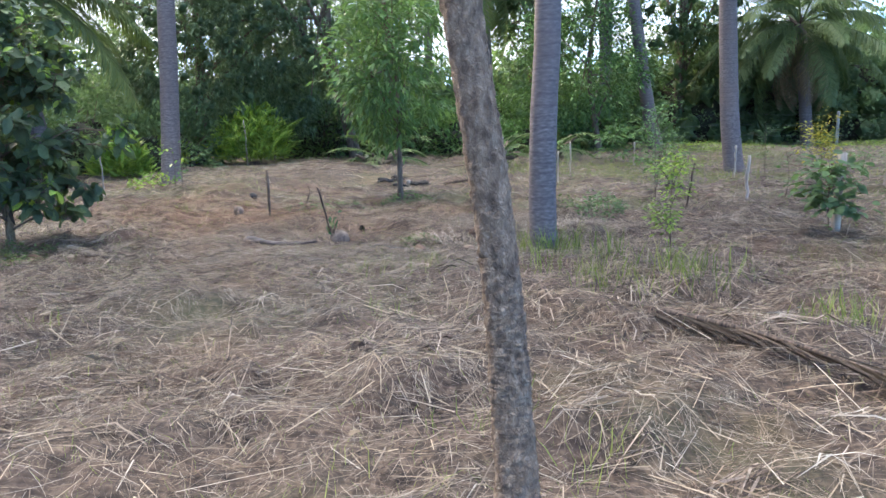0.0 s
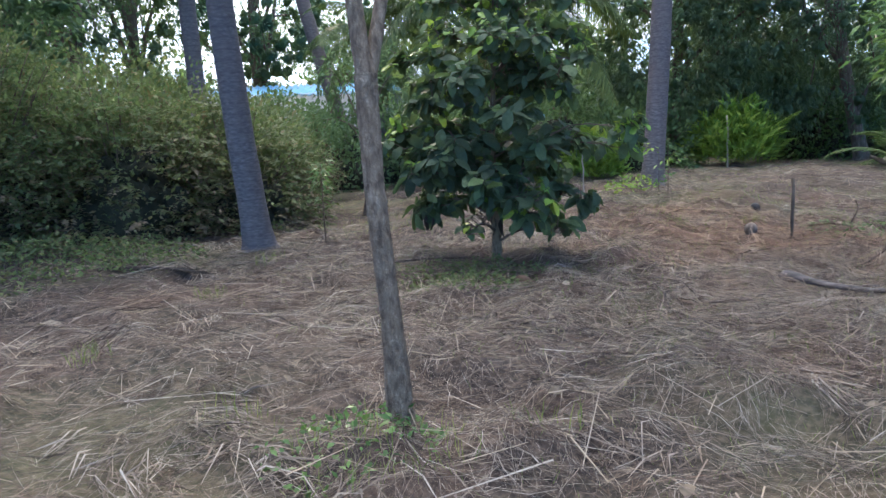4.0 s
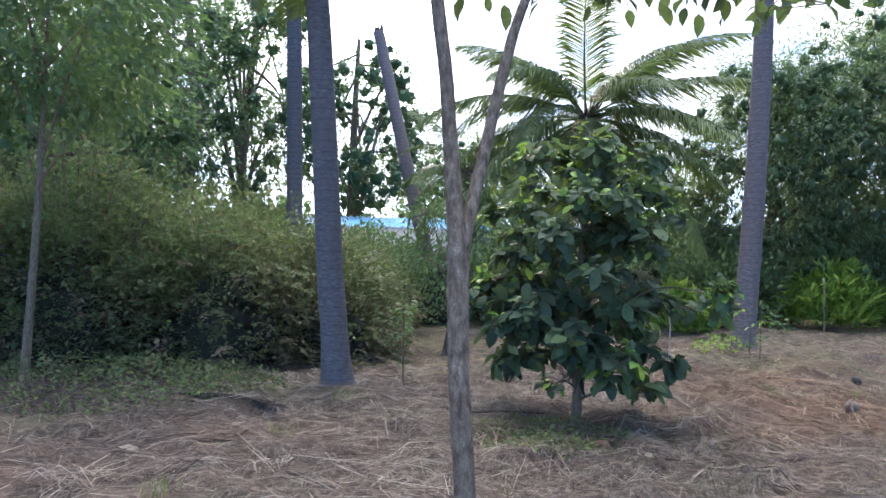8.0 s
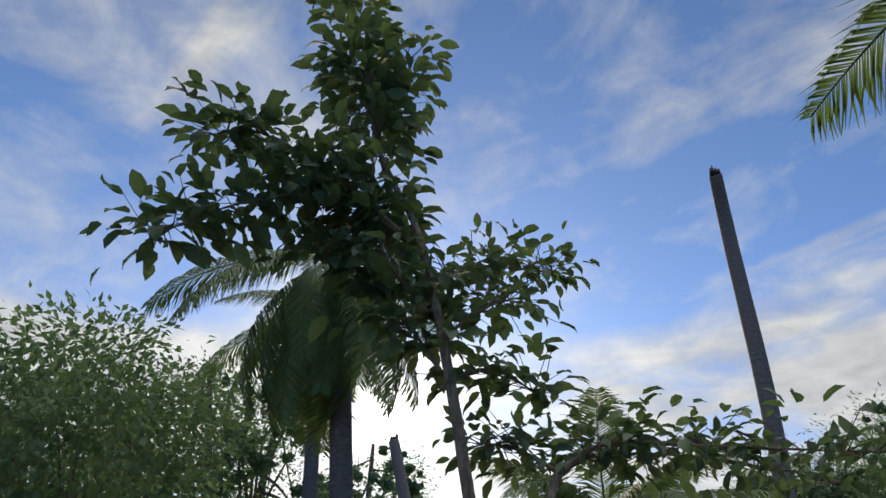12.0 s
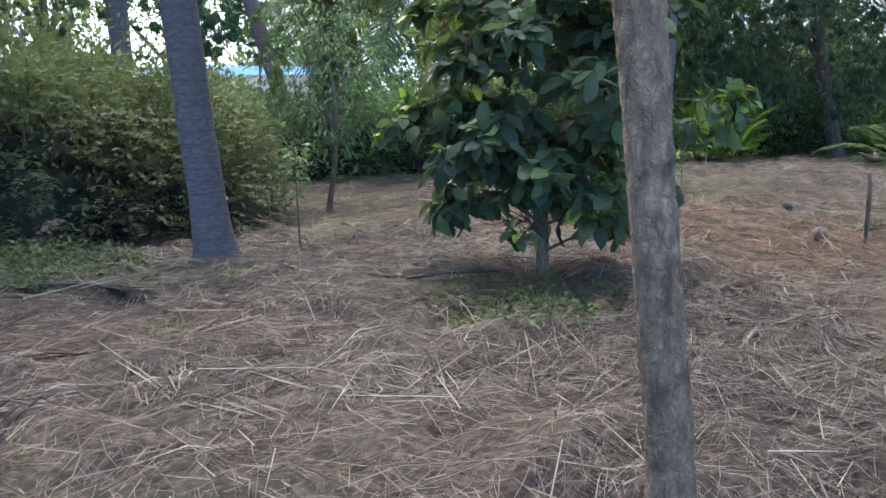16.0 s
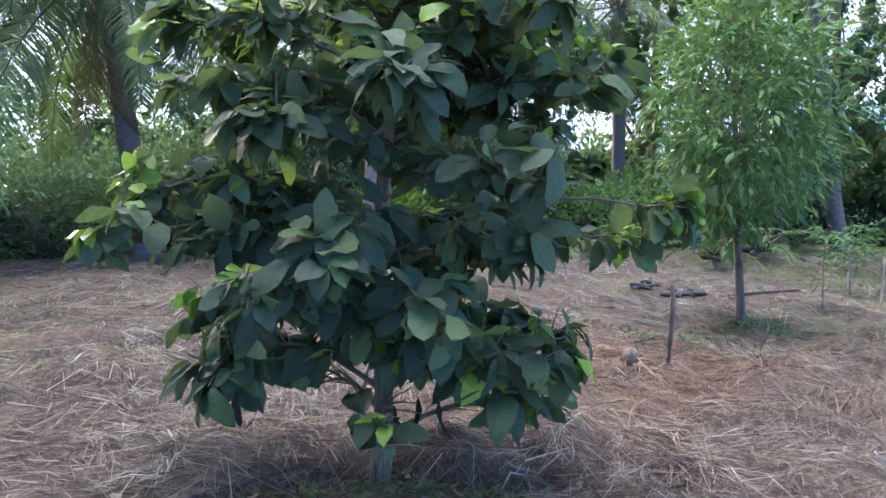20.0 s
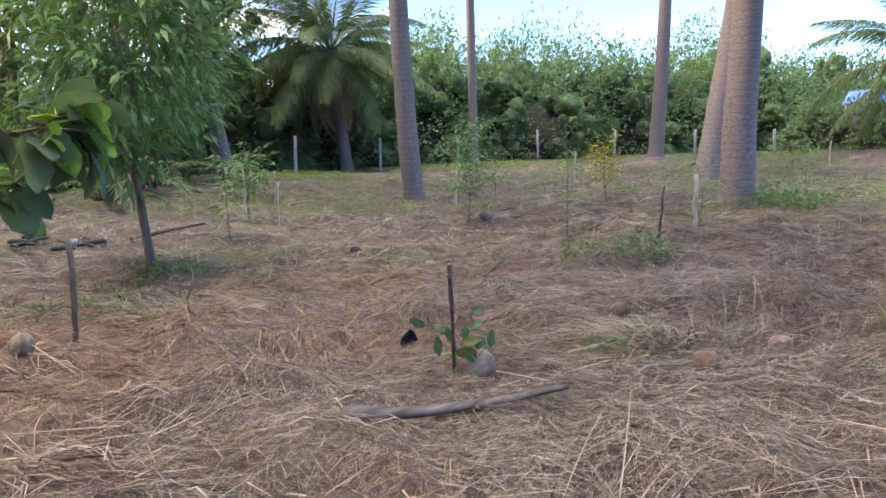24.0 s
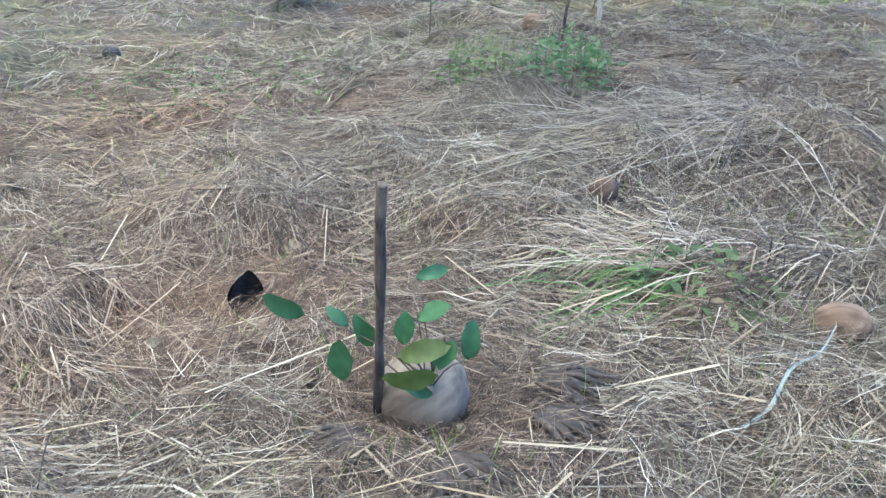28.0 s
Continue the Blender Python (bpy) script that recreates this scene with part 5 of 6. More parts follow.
palm((5.5, 11.95), ((5.54, 11.95, 1.4), (5.6, 11.9, 3.2), (5.7, 11.8, 8.5)), 0.26, 0.19, "coconut palm with a thick ringed grey trunk", fronds=16, dry=2, scale=1.0, seed=12)
palm((11.2, 15.7), ((11.6, 15.65, 1.4), (12.3, 15.6, 4.2), (13.2, 15.5, 9.0)), 0.30, 0.2, "leaning coconut palm with a thick ringed trunk", fronds=16, dry=2, scale=1.0, seed=13)
palm((17.6, 21.2), ((17.75, 21.1, 2.5), (17.9, 21.0, 6.4)), 0.27, 0.19, "headless dead palm, bare pale trunk", broken=True, seed=14)
palm((17.7, 30.2), ((17.8, 30.3, 4.0), (17.9, 30.4, 8.6)), 0.2, 0.17, "headless dead palm, thin bare trunk by the fence", broken=True, seed=15)
palm((22.5, 13.9), ((22.5, 14.0, 1.2), (22.5, 14.1, 2.9)), 0.40, 0.36, "short stout coconut palm with long drooping fronds", fronds=16, dry=4, scale=1.1, seed=16, low=-0.35, high=1.2)
palm((4.4, 33.5), ((4.4, 33.5, 5.0), (4.45, 33.4, 10.5)), 0.25, 0.3, "tall palm far back with a broad crown", fronds=20, dry=5, scale=1.0, seed=17, low=-1.2)
palm((-3.4, 39.0), ((-3.4, 39.0, 6.0), (-3.2, 39.0, 12.5)), 0.22, 0.18, "tall coconut palm far behind the trees", fronds=18, dry=2, scale=1.0, seed=18)

# ---- trees round the clearing ----
tree("sapling_tree", (-2.3, 14.65), "young tree with a thin dark trunk and bright green leaves", 4.4, 0.055, ((-0.12, 0.0, 2.75), (1.12, 1.15, 1.65)), 165, 32, 0.20, M_FRESH, SLIM, M_TWIG, 0.17, 21, 24, 0.2, (-0.22, 0.08), 0.28, 0.42, 0.4)
tree("mango_tree", (-4.9, 25.2), "large dark dense tree at the back of the clearing", 8.5, 0.2, ((-1.6, 0.3, 4.8), (4.0, 3.2, 4.2)), 482, 95, 0.16, M_MANGO, SLIM, M_TWIG, 0.36, 22, 12, 0.5, (0, 0), 0.2, 0.28, 0.6, core=0.48)
tree("mango_tree", (-9.8, 24.5), "large dark dense tree behind the palm", 8.0, 0.2, ((0.6, 0, 4.0), (3.0, 2.8, 3.9)), 379, 90, 0.16, M_MANGO, SLIM, M_TWIG, 0.36, 23, 10, 0.5, (0, 0), 0.2, 0.3, 0.6, core=0.48)
tree("slim_tree", (-11.05, 12.3), "slim young tree with sparse dark leaves", 2.9, 0.05, ((0, 0, 2.0), (0.9, 0.9, 1.05)), 80, 22, 0.12, M_WOOD_LEAF, SLIM, M_TWIG, 0.2, 24, 9, 0.4, (0, 0), 0.35, 0.3, 0.4)
tree("slim_tree", (-11.55, 5.6), "slim curved tree at the thicket's edge", 4.5, 0.06, ((-0.5, 0.2, 4.6), (1.7, 1.7, 1.5)), 230, 38, 0.14, M_WOOD_LEAF, KITE, M_SMOOTH, 0.28, 25, 9, 0.4, (0.05, 0.1), 0.55, 0.3, 0.4)
tree("broad_tree", (-19.5, 8.5), "dark leafy tree over the thicket", 8.0, 0.2, ((0, 0, 4.8), (3.4, 3.4, 3.4)), 379, 42, 0.18, M_WOOD_LEAF, KITE, M_TWIG, 0.34, 26, 12, 0.4, (0, 0), 0.2, 0.32, 0.5, core=0.48)
tree("broad_tree", (-25.0, 14.5), "open tree against the bright sky", 11.5, 0.26, ((0, 0, 7.5), (2.8, 2.8, 4.4)), 95, 115, 0.19, M_MANGO, KITE, M_TWIG, 0.4, 27, 20, 0.3, (0.5, 0), 0.3, 0.47, 0.4, core=0.6)
tree("broad_tree", (-26.5, 18.5), "open tree with dark limbs against the sky", 12.5, 0.28, ((0, 0, 7.8), (2.6, 2.6, 5.0)), 95, 115, 0.19, M_MANGO, KITE, M_TWIG, 0.4, 28, 20, 0.3, (0, 0.6), 0.3, 0.48, 0.4, core=0.6)
tree("broad_tree", (-26.0, 23.5), "open tree behind the blue roof", 11.0, 0.28, ((0, 0, 7.0), (3.2, 3.2, 4.0)), 172, 51, 0.17, M_MANGO, KITE, M_TWIG, 0.36, 29, 18, 0.3, (0, 0), 0.3, 0.45, 0.4, core=0.7)
tree("broad_tree", (-24.0, 29.0), "leafy tree beyond the house", 7.5, 0.2, ((0, 0, 4.2), (3.6, 3.6, 3.2)), 299, 42, 0.18, M_WOOD_LEAF, KITE, M_TWIG, 0.34, 30, 8, 0.4, (0, 0), 0.2, 0.35, 0.5, core=0.48)
tree("broad_tree", (-16.5, 28.5), "leafy tree beyond the coconut palm", 6.5, 0.2, ((0, 0, 3.2), (3.8, 3.4, 2.8)), 299, 42, 0.18, M_WOOD_LEAF, KITE, M_TWIG, 0.34, 31, 8, 0.4, (0, 0), 0.2, 0.35, 0.5, core=0.48)
tree("broad_tree", (1.2, 36.0), "tall open tree at the woodland edge", 11.5, 0.24, ((0, 0, 7.0), (3.2, 3.2, 4.6)), 150, 80, 0.19, M_WOOD_LEAF, KITE, M_TWIG, 0.4, 32, 16, 0.4, (0, 0), 0.25, 0.4, 0.45, core=0.7)
tree("broad_tree", (7.5, 34.5), "tall open tree with small leaves at the woodland edge", 12.0, 0.26, ((0, 0, 8.2), (3.6, 3.6, 4.4)), 150, 80, 0.19, M_WOOD_LEAF, KITE, M_TWIG, 0.4, 33, 16, 0.4, (0, 0), 0.25, 0.42, 0.4, core=0.7)
tree("broad_tree", (-8.0, 33.0), "dense tree in the woodland", 10.5, 0.24, ((0, 0, 5.5), (4.2, 4.2, 5.0)), 379, 51, 0.20, M_MANGO, KITE, M_TWIG, 0.5, 34, 8, 0.4, (0, 0), 0.2, 0.33, 0.5, core=0.48)
tree("broad_tree", (3.2, 27.0), "leafy green tree beside the leaning palm", 5.6, 0.12, ((-0.6, 1.0, 3.0), (2.4, 2.0, 2.4)), 252, 51, 0.16, M_FRESH, KITE, M_TWIG, 0.35, 35, 10, 0.4, (0, 0), 0.25, 0.35, 0.45)

# ---- thickets ----
thicket("thicket", ((-14.2, 7.2, 2.2, 3.2), (-12.6, 8.7, 1.8, 2.5), (-11.6, 10.0, 1.25, 1.9), (-16.0, 5.4, 2.6, 3.6), (-15.4, 9.6, 2.6, 2.6), (-13.4, 11.0, 1.7, 2.1), (-18.5, 12.0, 3.0, 2.4), (-16.2, 13.5, 2.4, 2.2)),
        "overgrown tangle of small-leaved brownish green bushes", 0.10, 360, M_HEDGE, 41, low=M_DRYHEDGE, core=0.6)
thicket("thicket", ((-18.0, 17.0, 2.4, 2.3), (-20.0, 19.5, 2.0, 2.2), (-16.0, 18.0, 2.0, 2.0), (-15.0, 20.5, 2.2, 2.0), (-12.6, 22.5, 2.2, 2.2), (-9.8, 21.6, 1.6, 1.7), (-16.0, 24.5, 3.0, 2.6), (-20.5, 24.0, 3.0, 3.0)),
        "dark green shrubs under the palms", 0.17, 150, M_WOOD_LEAF, 42)
thicket("thicket", ((-1.5, 27.2, 1.6, 1.5), (1.0, 28.0, 1.6, 1.5), (-3.0, 28.6, 1.8, 1.8), (2.6, 29.2, 1.9, 1.8), (-0.2, 30.2, 2.0, 2.0), (-6.5, 28.0, 2.4, 2.4)),
        "bright green leafy shrubs at the woodland edge", 0.18, 170, M_FRESH, 43)
thicket("woodland", ((-12, 37, 5, 4.6), (-5, 39, 5, 4.4), (1, 41, 5, 4.4), (7, 40, 5, 4.4), (-19, 37, 5, 4.5), (-29, 32, 5, 5), (-31, 22, 5, 4.5), (-32, 13, 6, 9), (-26, 6, 6, 9), (-24, 0, 6, 9), (-30, -4, 7, 9)),
        "dense dark woodland behind the clearing", 0.4, 24, M_WOOD_LEAF, 44, category="woods")
thicket("woodland", ((9.5, 36.0, 4.5, 6.0), (14.0, 35.5, 4.0, 6.0), (18.5, 34.5, 4.5, 5.8), (23.0, 31.5, 4.5, 5.5), (27.5, 29.0, 4.5, 5.2), (31.5, 25.5, 4.5, 5.2), (36.5, 22.5, 4.5, 3.4), (40.5, 18.0, 4.5, 3.2), (43, 12, 4.5, 3.5), (27.9, 20.2, 1.7, 2.2), (28.3, 18.3, 1.6, 2.1), (29.0, 16.3, 1.7, 2.1), (31.2, 14.0, 2.2, 2.0), (21, 40, 7, 7.4), (29, 37, 7, 7.2), (37, 31, 7, 6.6), (46, 26, 7, 5.5)),
        "dense green creeper-covered growth beyond the fence", 0.22, 58, M_WOOD_LEAF, 45, category="woods")


# ---- lime-green palm shrub ----
def palm_shrub(base, stems, scale, seed, label):
    """A dense clump: upright arching fronds with a dome of narrow leaflets over them."""
    r = np.random.default_rng(seed)
    t = thing("palm_shrub", (*base, gz(*base)), label, "shrub")
    for k in range(stems):
        a, e = r.uniform(0, 360), r.uniform(55, 86)
        o = r.normal(size=2) * 0.45 * scale
        f = part("frond", r.choice(SHRUB_FRONDS), M_ARECA, t)
        f.matrix_local = pose(o[0], o[1], r.uniform(0, 0.5) * scale, r.uniform(-10, 10), -e, a) @ Matrix.Scale(scale * r.uniform(0.5, 0.85), 4)
    n = int(2600 * scale)
    d = dirs(n, -0.05, 1.0, r)
    knob = 0.8 + 0.35 * vnoise(d[:, 0] * 3 + seed, d[:, 1] * 3 + d[:, 2] * 3)
    q = d * (knob * r.uniform(0.55, 1.0, n))[:, None] * np.array([1.15, 1.15, 1.55]) * scale + np.array([0, 0, 0.12])
    lf = Geo().scatter(SLIM, q, norm(d * 0.5 + 0.7 * dirs(n, -0.4, 0.8, r) + (0, 0, 0.35)), norm(np.array([0, 0, 1.0]) + 0.5 * r.normal(size=(n, 3))), 0.27 * r.uniform(0.6, 1.2, n))
    tagged(part("foliage", lf, M_ARECA, t), kind="stuff")
    return t


palm_shrub((-7.5, 22.7), 60, 1.0, 51, "bright lime-green clumping palm shrub")
palm_shrub((-9.6, 21.4), 40, 0.6, 52, "bright lime-green clumping palm shrub behind a palm")
palm_shrub((-9.6, 18.6), 36, 0.65, 53, "lime-green clumping palm shrub in shade")


# ---- house with a blue roof ----
def house(corner, along, depth, eave, label, rise=0.6, sheet=None):
    a = np.array([*along, 0.0])
    ln = np.linalg.norm(a)
    a /= ln
    back = np.array([-a[1], a[0], 0]) * depth
    t = thing("house", (*corner, gz(*corner)), label, "house")
    u = np.linspace(0, ln, 60)
    g = Geo()
    for z in (0, -0.05):
        wav = 0.03 * np.cos(np.arange(60) * np.pi)
        f = a * u[:, None] + np.array([0, 0, eave + z]) + np.array([0, 0, 1]) * wav[:, None] - back * 0.12
        b = a * u[:, None] + back * 1.1 + np.array([0, 0, eave + rise + z]) + np.array([0, 0, 1]) * wav[:, None]
        g.add(np.concatenate([f, b]), [(i, i + 1, 61 + i, 60 + i) for i in range(59)])
    part("roof", g, sheet or M_ROOF, t, "blue corrugated sheet roof")
    g = Geo()
    for p, q in ((a * 0.1, a * (ln - 0.1)), (back + a * 0.1, back + a * (ln - 0.1)), (a * 0.1, back + a * 0.1), (a * (ln - 0.1), back + a * (ln - 0.1))):
        n = norm(np.cross(q - p, [0, 0, 1.0])) * 0.06
        h0, h1 = (eave + rise * (0.9 if (k @ back) / depth > depth / 2 else 0.1) for k in (p, q))
        v = [p - n, q - n, q + n, p + n, p - n + (0, 0, h0), q - n + (0, 0, h1), q + n + (0, 0, h1), p + n + (0, 0, h0)]
        g.add(v, [(0, 1, 5, 4), (1, 2, 6, 5), (2, 3, 7, 6), (3, 0, 4, 7), (4, 5, 6, 7)])
    part("wall", g, M_WALL, t, "grey plastered wall")
    return t


house((-22.9, 18.0), (4.6, 4.9), 3.5, 2.75, "low house with a blue sheet roof behind bushes")
house((-17.9, 26.0), (2.6, 1.6), 2.5, 1.7, "small shed with a blue sheet roof under trees", 0.4)
house((28.9, 19.5), (0.95, -3.1), 3.0, 1.95, "distant house with a bright blue roof", 0.6, M_TARP)


# ---- fence ----
def fence():
    t = thing("fence", (4.3, 31.5, 0), "wire fence on pale concrete posts", "fence")
    line = [np.array(p) for p in ((1.2, 30.6), (4.3, 31.0), (8.3, 29.2), (12.2, 29.6), (15.0, 28.3), (18.2, 27.0), (20.8, 25.2), (22.6, 22.6), (24.8, 20.4), (27.8, 18.6), (30.5, 15.4), (32.5, 11.5))]
    o = np.array([4.3, 31.5, 0])
    tops = []
    r = np.random.default_rng(6)
    for k, p in enumerate(line):
        z = gz(*p)
        h = 1.2 + 0.12 * r.normal()
        lean = 0.04 * r.normal(size=2)
        ps = np.array([[*p, z - 0.2], [*(p + lean), z + h - 0.03], [*(p + lean), z + h]]) - o
        part("post", Geo().tube(ps, [0.062, 0.058, 0.05], 4), M_POST, t)
        tops.append((np.array([*p, z]) - o, np.array([*(p + lean), z + h]) - o))
    for f in (0.3, 0.6, 0.9):
        pts = []
        for (a, b), (c, d) in zip(tops[:-1], tops[1:]):
            p, q = a + (b - a) * f, c + (d - c) * f
            pts += [p, (p + q) / 2 - (0, 0, 0.03)]
        pts.append(tops[-1][0] + (tops[-1][1] - tops[-1][0]) * f)
        part("wire", Geo().tube(pts, 0.0022, 4), M_WIRE, t)


fence()

# ---- stakes ----
STAKES = "marker stakes"
stick("wooden_stake", (-2.525, 9.49), (-0.15, -0.145, 0.73), 0.0112, M_STAKE, "dark weathered stake beside an old coconut", "stake", STAKES, 1, 0.0025)
stick("wooden_stake", (-3.96, 11.68), (0.01, -0.03, 0.72), 0.020, M_TWIG, "straight grey-brown stake in the ground", "stake", STAKES, 2)
stick("twig", (-3.35, 11.35), (0.08, 0.02, 0.48), 0.009, M_TWIG, "thin bent twig stuck in the ground", "twig", "", 3, 0.02, 6)
stick("wooden_stake", (2.1, 11.12), (0.13, 0.0, 0.66), 0.014, M_STAKE, "thin dark leaning wooden stake", "stake", STAKES, 4, 0.003)
stick("wooden_stake", (2.95, 11.15), (0.03, 0.0, 0.68), 0.024, M_PALESTAKE, "pale grey stake beside a sapling", "stake", STAKES, 5)
stick("wooden_stake", (2.86, 8.15), (0.05, 0.02, 0.80), 0.045, M_PALESTAKE, "thick pale stake inside a leafy bush", "stake", STAKES, 9)
stick("wooden_stake", (-7.45, 21.8), (0.0, 0.0, 1.3), 0.02, M_PALESTAKE, "pale stake in front of the palm shrub", "stake", STAKES, 6)
stick("wooden_stake", (-7.3, 13.2), (0.02, 0.0, 0.9), 0.012, M_PALESTAKE, "thin pale stake by the bare palm", "stake", STAKES, 7)
stick("wooden_stake", (4.7, 17.3), (0.02, 0.0, 0.7), 0.022, M_PALESTAKE, "pale stake by a palm", "stake", STAKES, 8)
for k, (x, y, h) in enumerate(((0.9, 17.5, 0.7), (1.4, 19.6, 0.8), (-0.4, 20.5, 0.8), (3.4, 22.0, 0.7), (9.5, 18.2, 0.75), (12.8, 11.9, 0.7), (16.5, 15.0, 0.7))):
    stick("wooden_stake", (x, y), (0.03, 0.0, h), 0.02, M_PALESTAKE, "pale stake across the plot", "stake", STAKES, 10 + k)


# ---- coconuts, husks, boughs on the ground ----
def coconut(place, r0, mat, label, seed, tip=(70, 0, 30), sink=0.3, long=1.12):
    ob = solo("coconut", nut_geo(r0, seed, long), mat, label, "coconut", "fallen coconuts", smooth=True)
    ob.matrix_world = pose(*place, (gz(*place) if len(place) == 2 else 0) + r0 * (1 - sink), *tip)
    return ob


coconut((-2.455, 9.39), 0.117, M_NUT, "old grey-brown coconut at the foot of a stake", 1, (60, 10, 40), 0.1, 1.05)
coconut((-0.86, 8.34), 0.066, M_PALENUT, "worn orange-brown coconut lying in the straw", 2, (80, 0, 40))
coconut((-1.40, 8.535), 0.08, M_FIBRE, "dark brown fibrous coconut in the straw", 3, (75, 0, 10), 0.5)
coconut((-0.82, 9.56), 0.065, M_SOIL, "dark brown husk sunk in the straw", 4, (60, 0, 80), 0.6)
coconut((2.62, 11.62), 0.10, M_FIBRE, "brown old coconut beside a thin stake", 5, (80, 0, 20))
coconut((2.68, 14.45), 0.10, M_NUT, "grey old coconut under a sapling", 6, (80, 0, 70))
coconut((0.1, 14.2), 0.07, M_BLACK, "small dark husk half sunk in straw", 7, (80, 0, 70), 0.5)
coconut((-4.9, 13.9), 0.07, M_BLACK, "small dark husk lying in straw", 8, (80, 0, 10), 0.5)
coconut((-5.38, 7.85), 0.08, M_SOIL, "dark brown husk sunk below the leafy tree", 9, (80, 0, 10), 0.7)
coconut((-4.35, 11.4), 0.075, M_NUT, "grey coconut at the foot of a stake", 10, (20, 0, 50), 0.5)


def black_shell():
    """A split, charred husk that gapes upwards."""
    s, a = np.meshgrid(np.linspace(0, 1, 7), np.linspace(-1.3, 1.3, 9), indexing="ij")
    rad = 0.06 * np.sin(np.pi * (0.15 + 0.8 * s))
    v = np.stack([rad * np.sin(a), rad * np.cos(a) * 0.8, 0.15 * s], -1).reshape(-1, 3)
    v2 = v * np.array([0.86, 0.8, 0.97])
    q = [(i * 9 + k, i * 9 + k + 1, (i + 1) * 9 + k + 1, (i + 1) * 9 + k) for i in range(6) for k in range(8)]
    ob = solo("coconut_shell", Geo().add(v, q).add(v2, [f[::-1] for f in q]), M_BLACK, "split black coconut shell standing in straw", "coconut shell", smooth=True)
    ob.matrix_world = pose(-2.32, 10.18, gz(-2.32, 10.18) - 0.01, 4, 8, -25) @ Matrix.Scale(1.05, 4)


black_shell()


def fallen_frond_base():
    """The grey, dried stalk of a palm frond: wide at its foot, with a side spur."""
    b = (-3.0, 8.88)
    t = thing("fallen_frond_stalk", (*b, gz(*b) + 0.045), "grey dried palm frond stalk lying on the straw", "branch")
    p = curve_points([(-0.53, 0.31, 0.035), (-0.40, 0.23, 0.045), (-0.14, 0.10, 0.03), (0.15, -0.07, 0.045), (0.30, -0.17, 0.07), (0.425, -0.27, 0.096)], 30)
    part("stalk", Geo().tube(p, np.interp(np.linspace(0, 1, 30), (0, 0.05, 0.16, 0.30, 0.6, 1), (0.078, 0.088, 0.072, 0.038, 0.028, 0.020)), 14, True, 0.7), M_LOG, t, smooth=True)
    part("spur", Geo().tube(curve_points([(0.06, -0.01, 0.03), (0.14, 0.07, 0.04), (0.20, 0.15, 0.03)], 8), np.linspace(0.028, 0.018, 8), 8), M_STAKE, t, smooth=True)


fallen_frond_base()


def fallen_frond(base, turn, scale, label, seed):
    """A whole dry frond lying flat: rib with leaflets pressed together."""
    r = np.random.default_rng(seed)
    t = thing("fallen_frond", (*base, gz(*base)), label, "fallen frond", turn=turn)
    s = np.linspace(0, 1, 12)
    rib = np.stack([s * 2.6 * scale, 0.10 * np.sin(s * 3), 0.02 + 0.03 * np.sin(s * 2.5)], -1)
    part("rib", Geo().tube(rib, np.linspace(0.035, 0.008, 12) * scale, 7), M_STAKE, t, smooth=True)
    n = 220
    u = r.uniform(0.05, 0.95, n)
    q = np.stack([np.interp(u, s, rib[:, k]) for k in range(3)], -1)
    d = norm(np.stack([np.ones(n), 0.13 * r.normal(size=n), -0.07 + 0.04 * r.normal(size=n)], -1))
    sh = (BLADE[0] * np.array([1.3, 1, 0.5]), BLADE[1])
    lf = part("leaflet_growth", Geo().scatter(sh, q, d, norm(np.array([0, 0, 1.0]) + 0.6 * r.normal(size=(n, 3))), scale * r.uniform(0.4, 0.8, n)), M_DARKFROND, t)
    tagged(lf, kind="stuff")
    return t


fallen_frond((0.20, 5.38), -60, 0.8, "dark brown dry palm frond lying on cut grass", 61)
fallen_frond((-9.75, 6.52), 11, 0.5, "grey dry palm frond at the thicket's foot", 67)


def bough(pts, r0, label, seed):
    b = pts[0]
    t = solo("fallen_branch", Geo().tube(curve_points([(x - b[0], y - b[1], gz(x, y) - gz(b[0], b[1]) + r0 + z) for x, y, z in pts], 20), np.linspace(r0, r0 * 0.4, 20), 7), M_STAKE if r0 < 0.09 else M_BLACK, label, "branch", smooth=True)
    t.matrix_world = pose(b[0], b[1], gz(b[0], b[1]))


def husk_strips(place, turn, n, ln, label, seed):
    """A flat fan of grey, fibrous husk strips pressed into the straw."""
    r = np.random.default_rng(seed)
    t = thing("husk_piece", (*place, gz(*place) + 0.045), label, "husk", "torn husk pieces", turn=turn)
    for k in range(n):
        a = (k / (n - 1) - 0.5) * 0.9
        d = np.array([math.cos(a), math.sin(a), 0.0])
        o = np.array([0, (k / (n - 1) - 0.5) * 0.05, 0.0])
        l2 = ln * r.uniform(0.7, 1.1)
        part("strip", Geo().tube([o, o + d * l2 * 0.5 + (0, 0, 0.012 + 0.01 * r.random()), o + d * l2], [0.011, 0.013, 0.006], 5, True, 0.45), M_HUSK if k % 3 else M_STAKE, t)
    return t


husk_strips((-2.68, 9.40), 160, 8, 0.17, "torn grey husk strips beside a stake", 63)
husk_strips((-2.66, 9.20), 245, 9, 0.18, "torn grey husk strips in the straw", 64)
husk_strips((-2.36, 9.10), 262, 6, 0.2, "torn grey husk strips below a coconut", 65)
husk_strips((-2.20, 9.18), 280, 7, 0.22, "dark torn husk strips in the straw", 66)
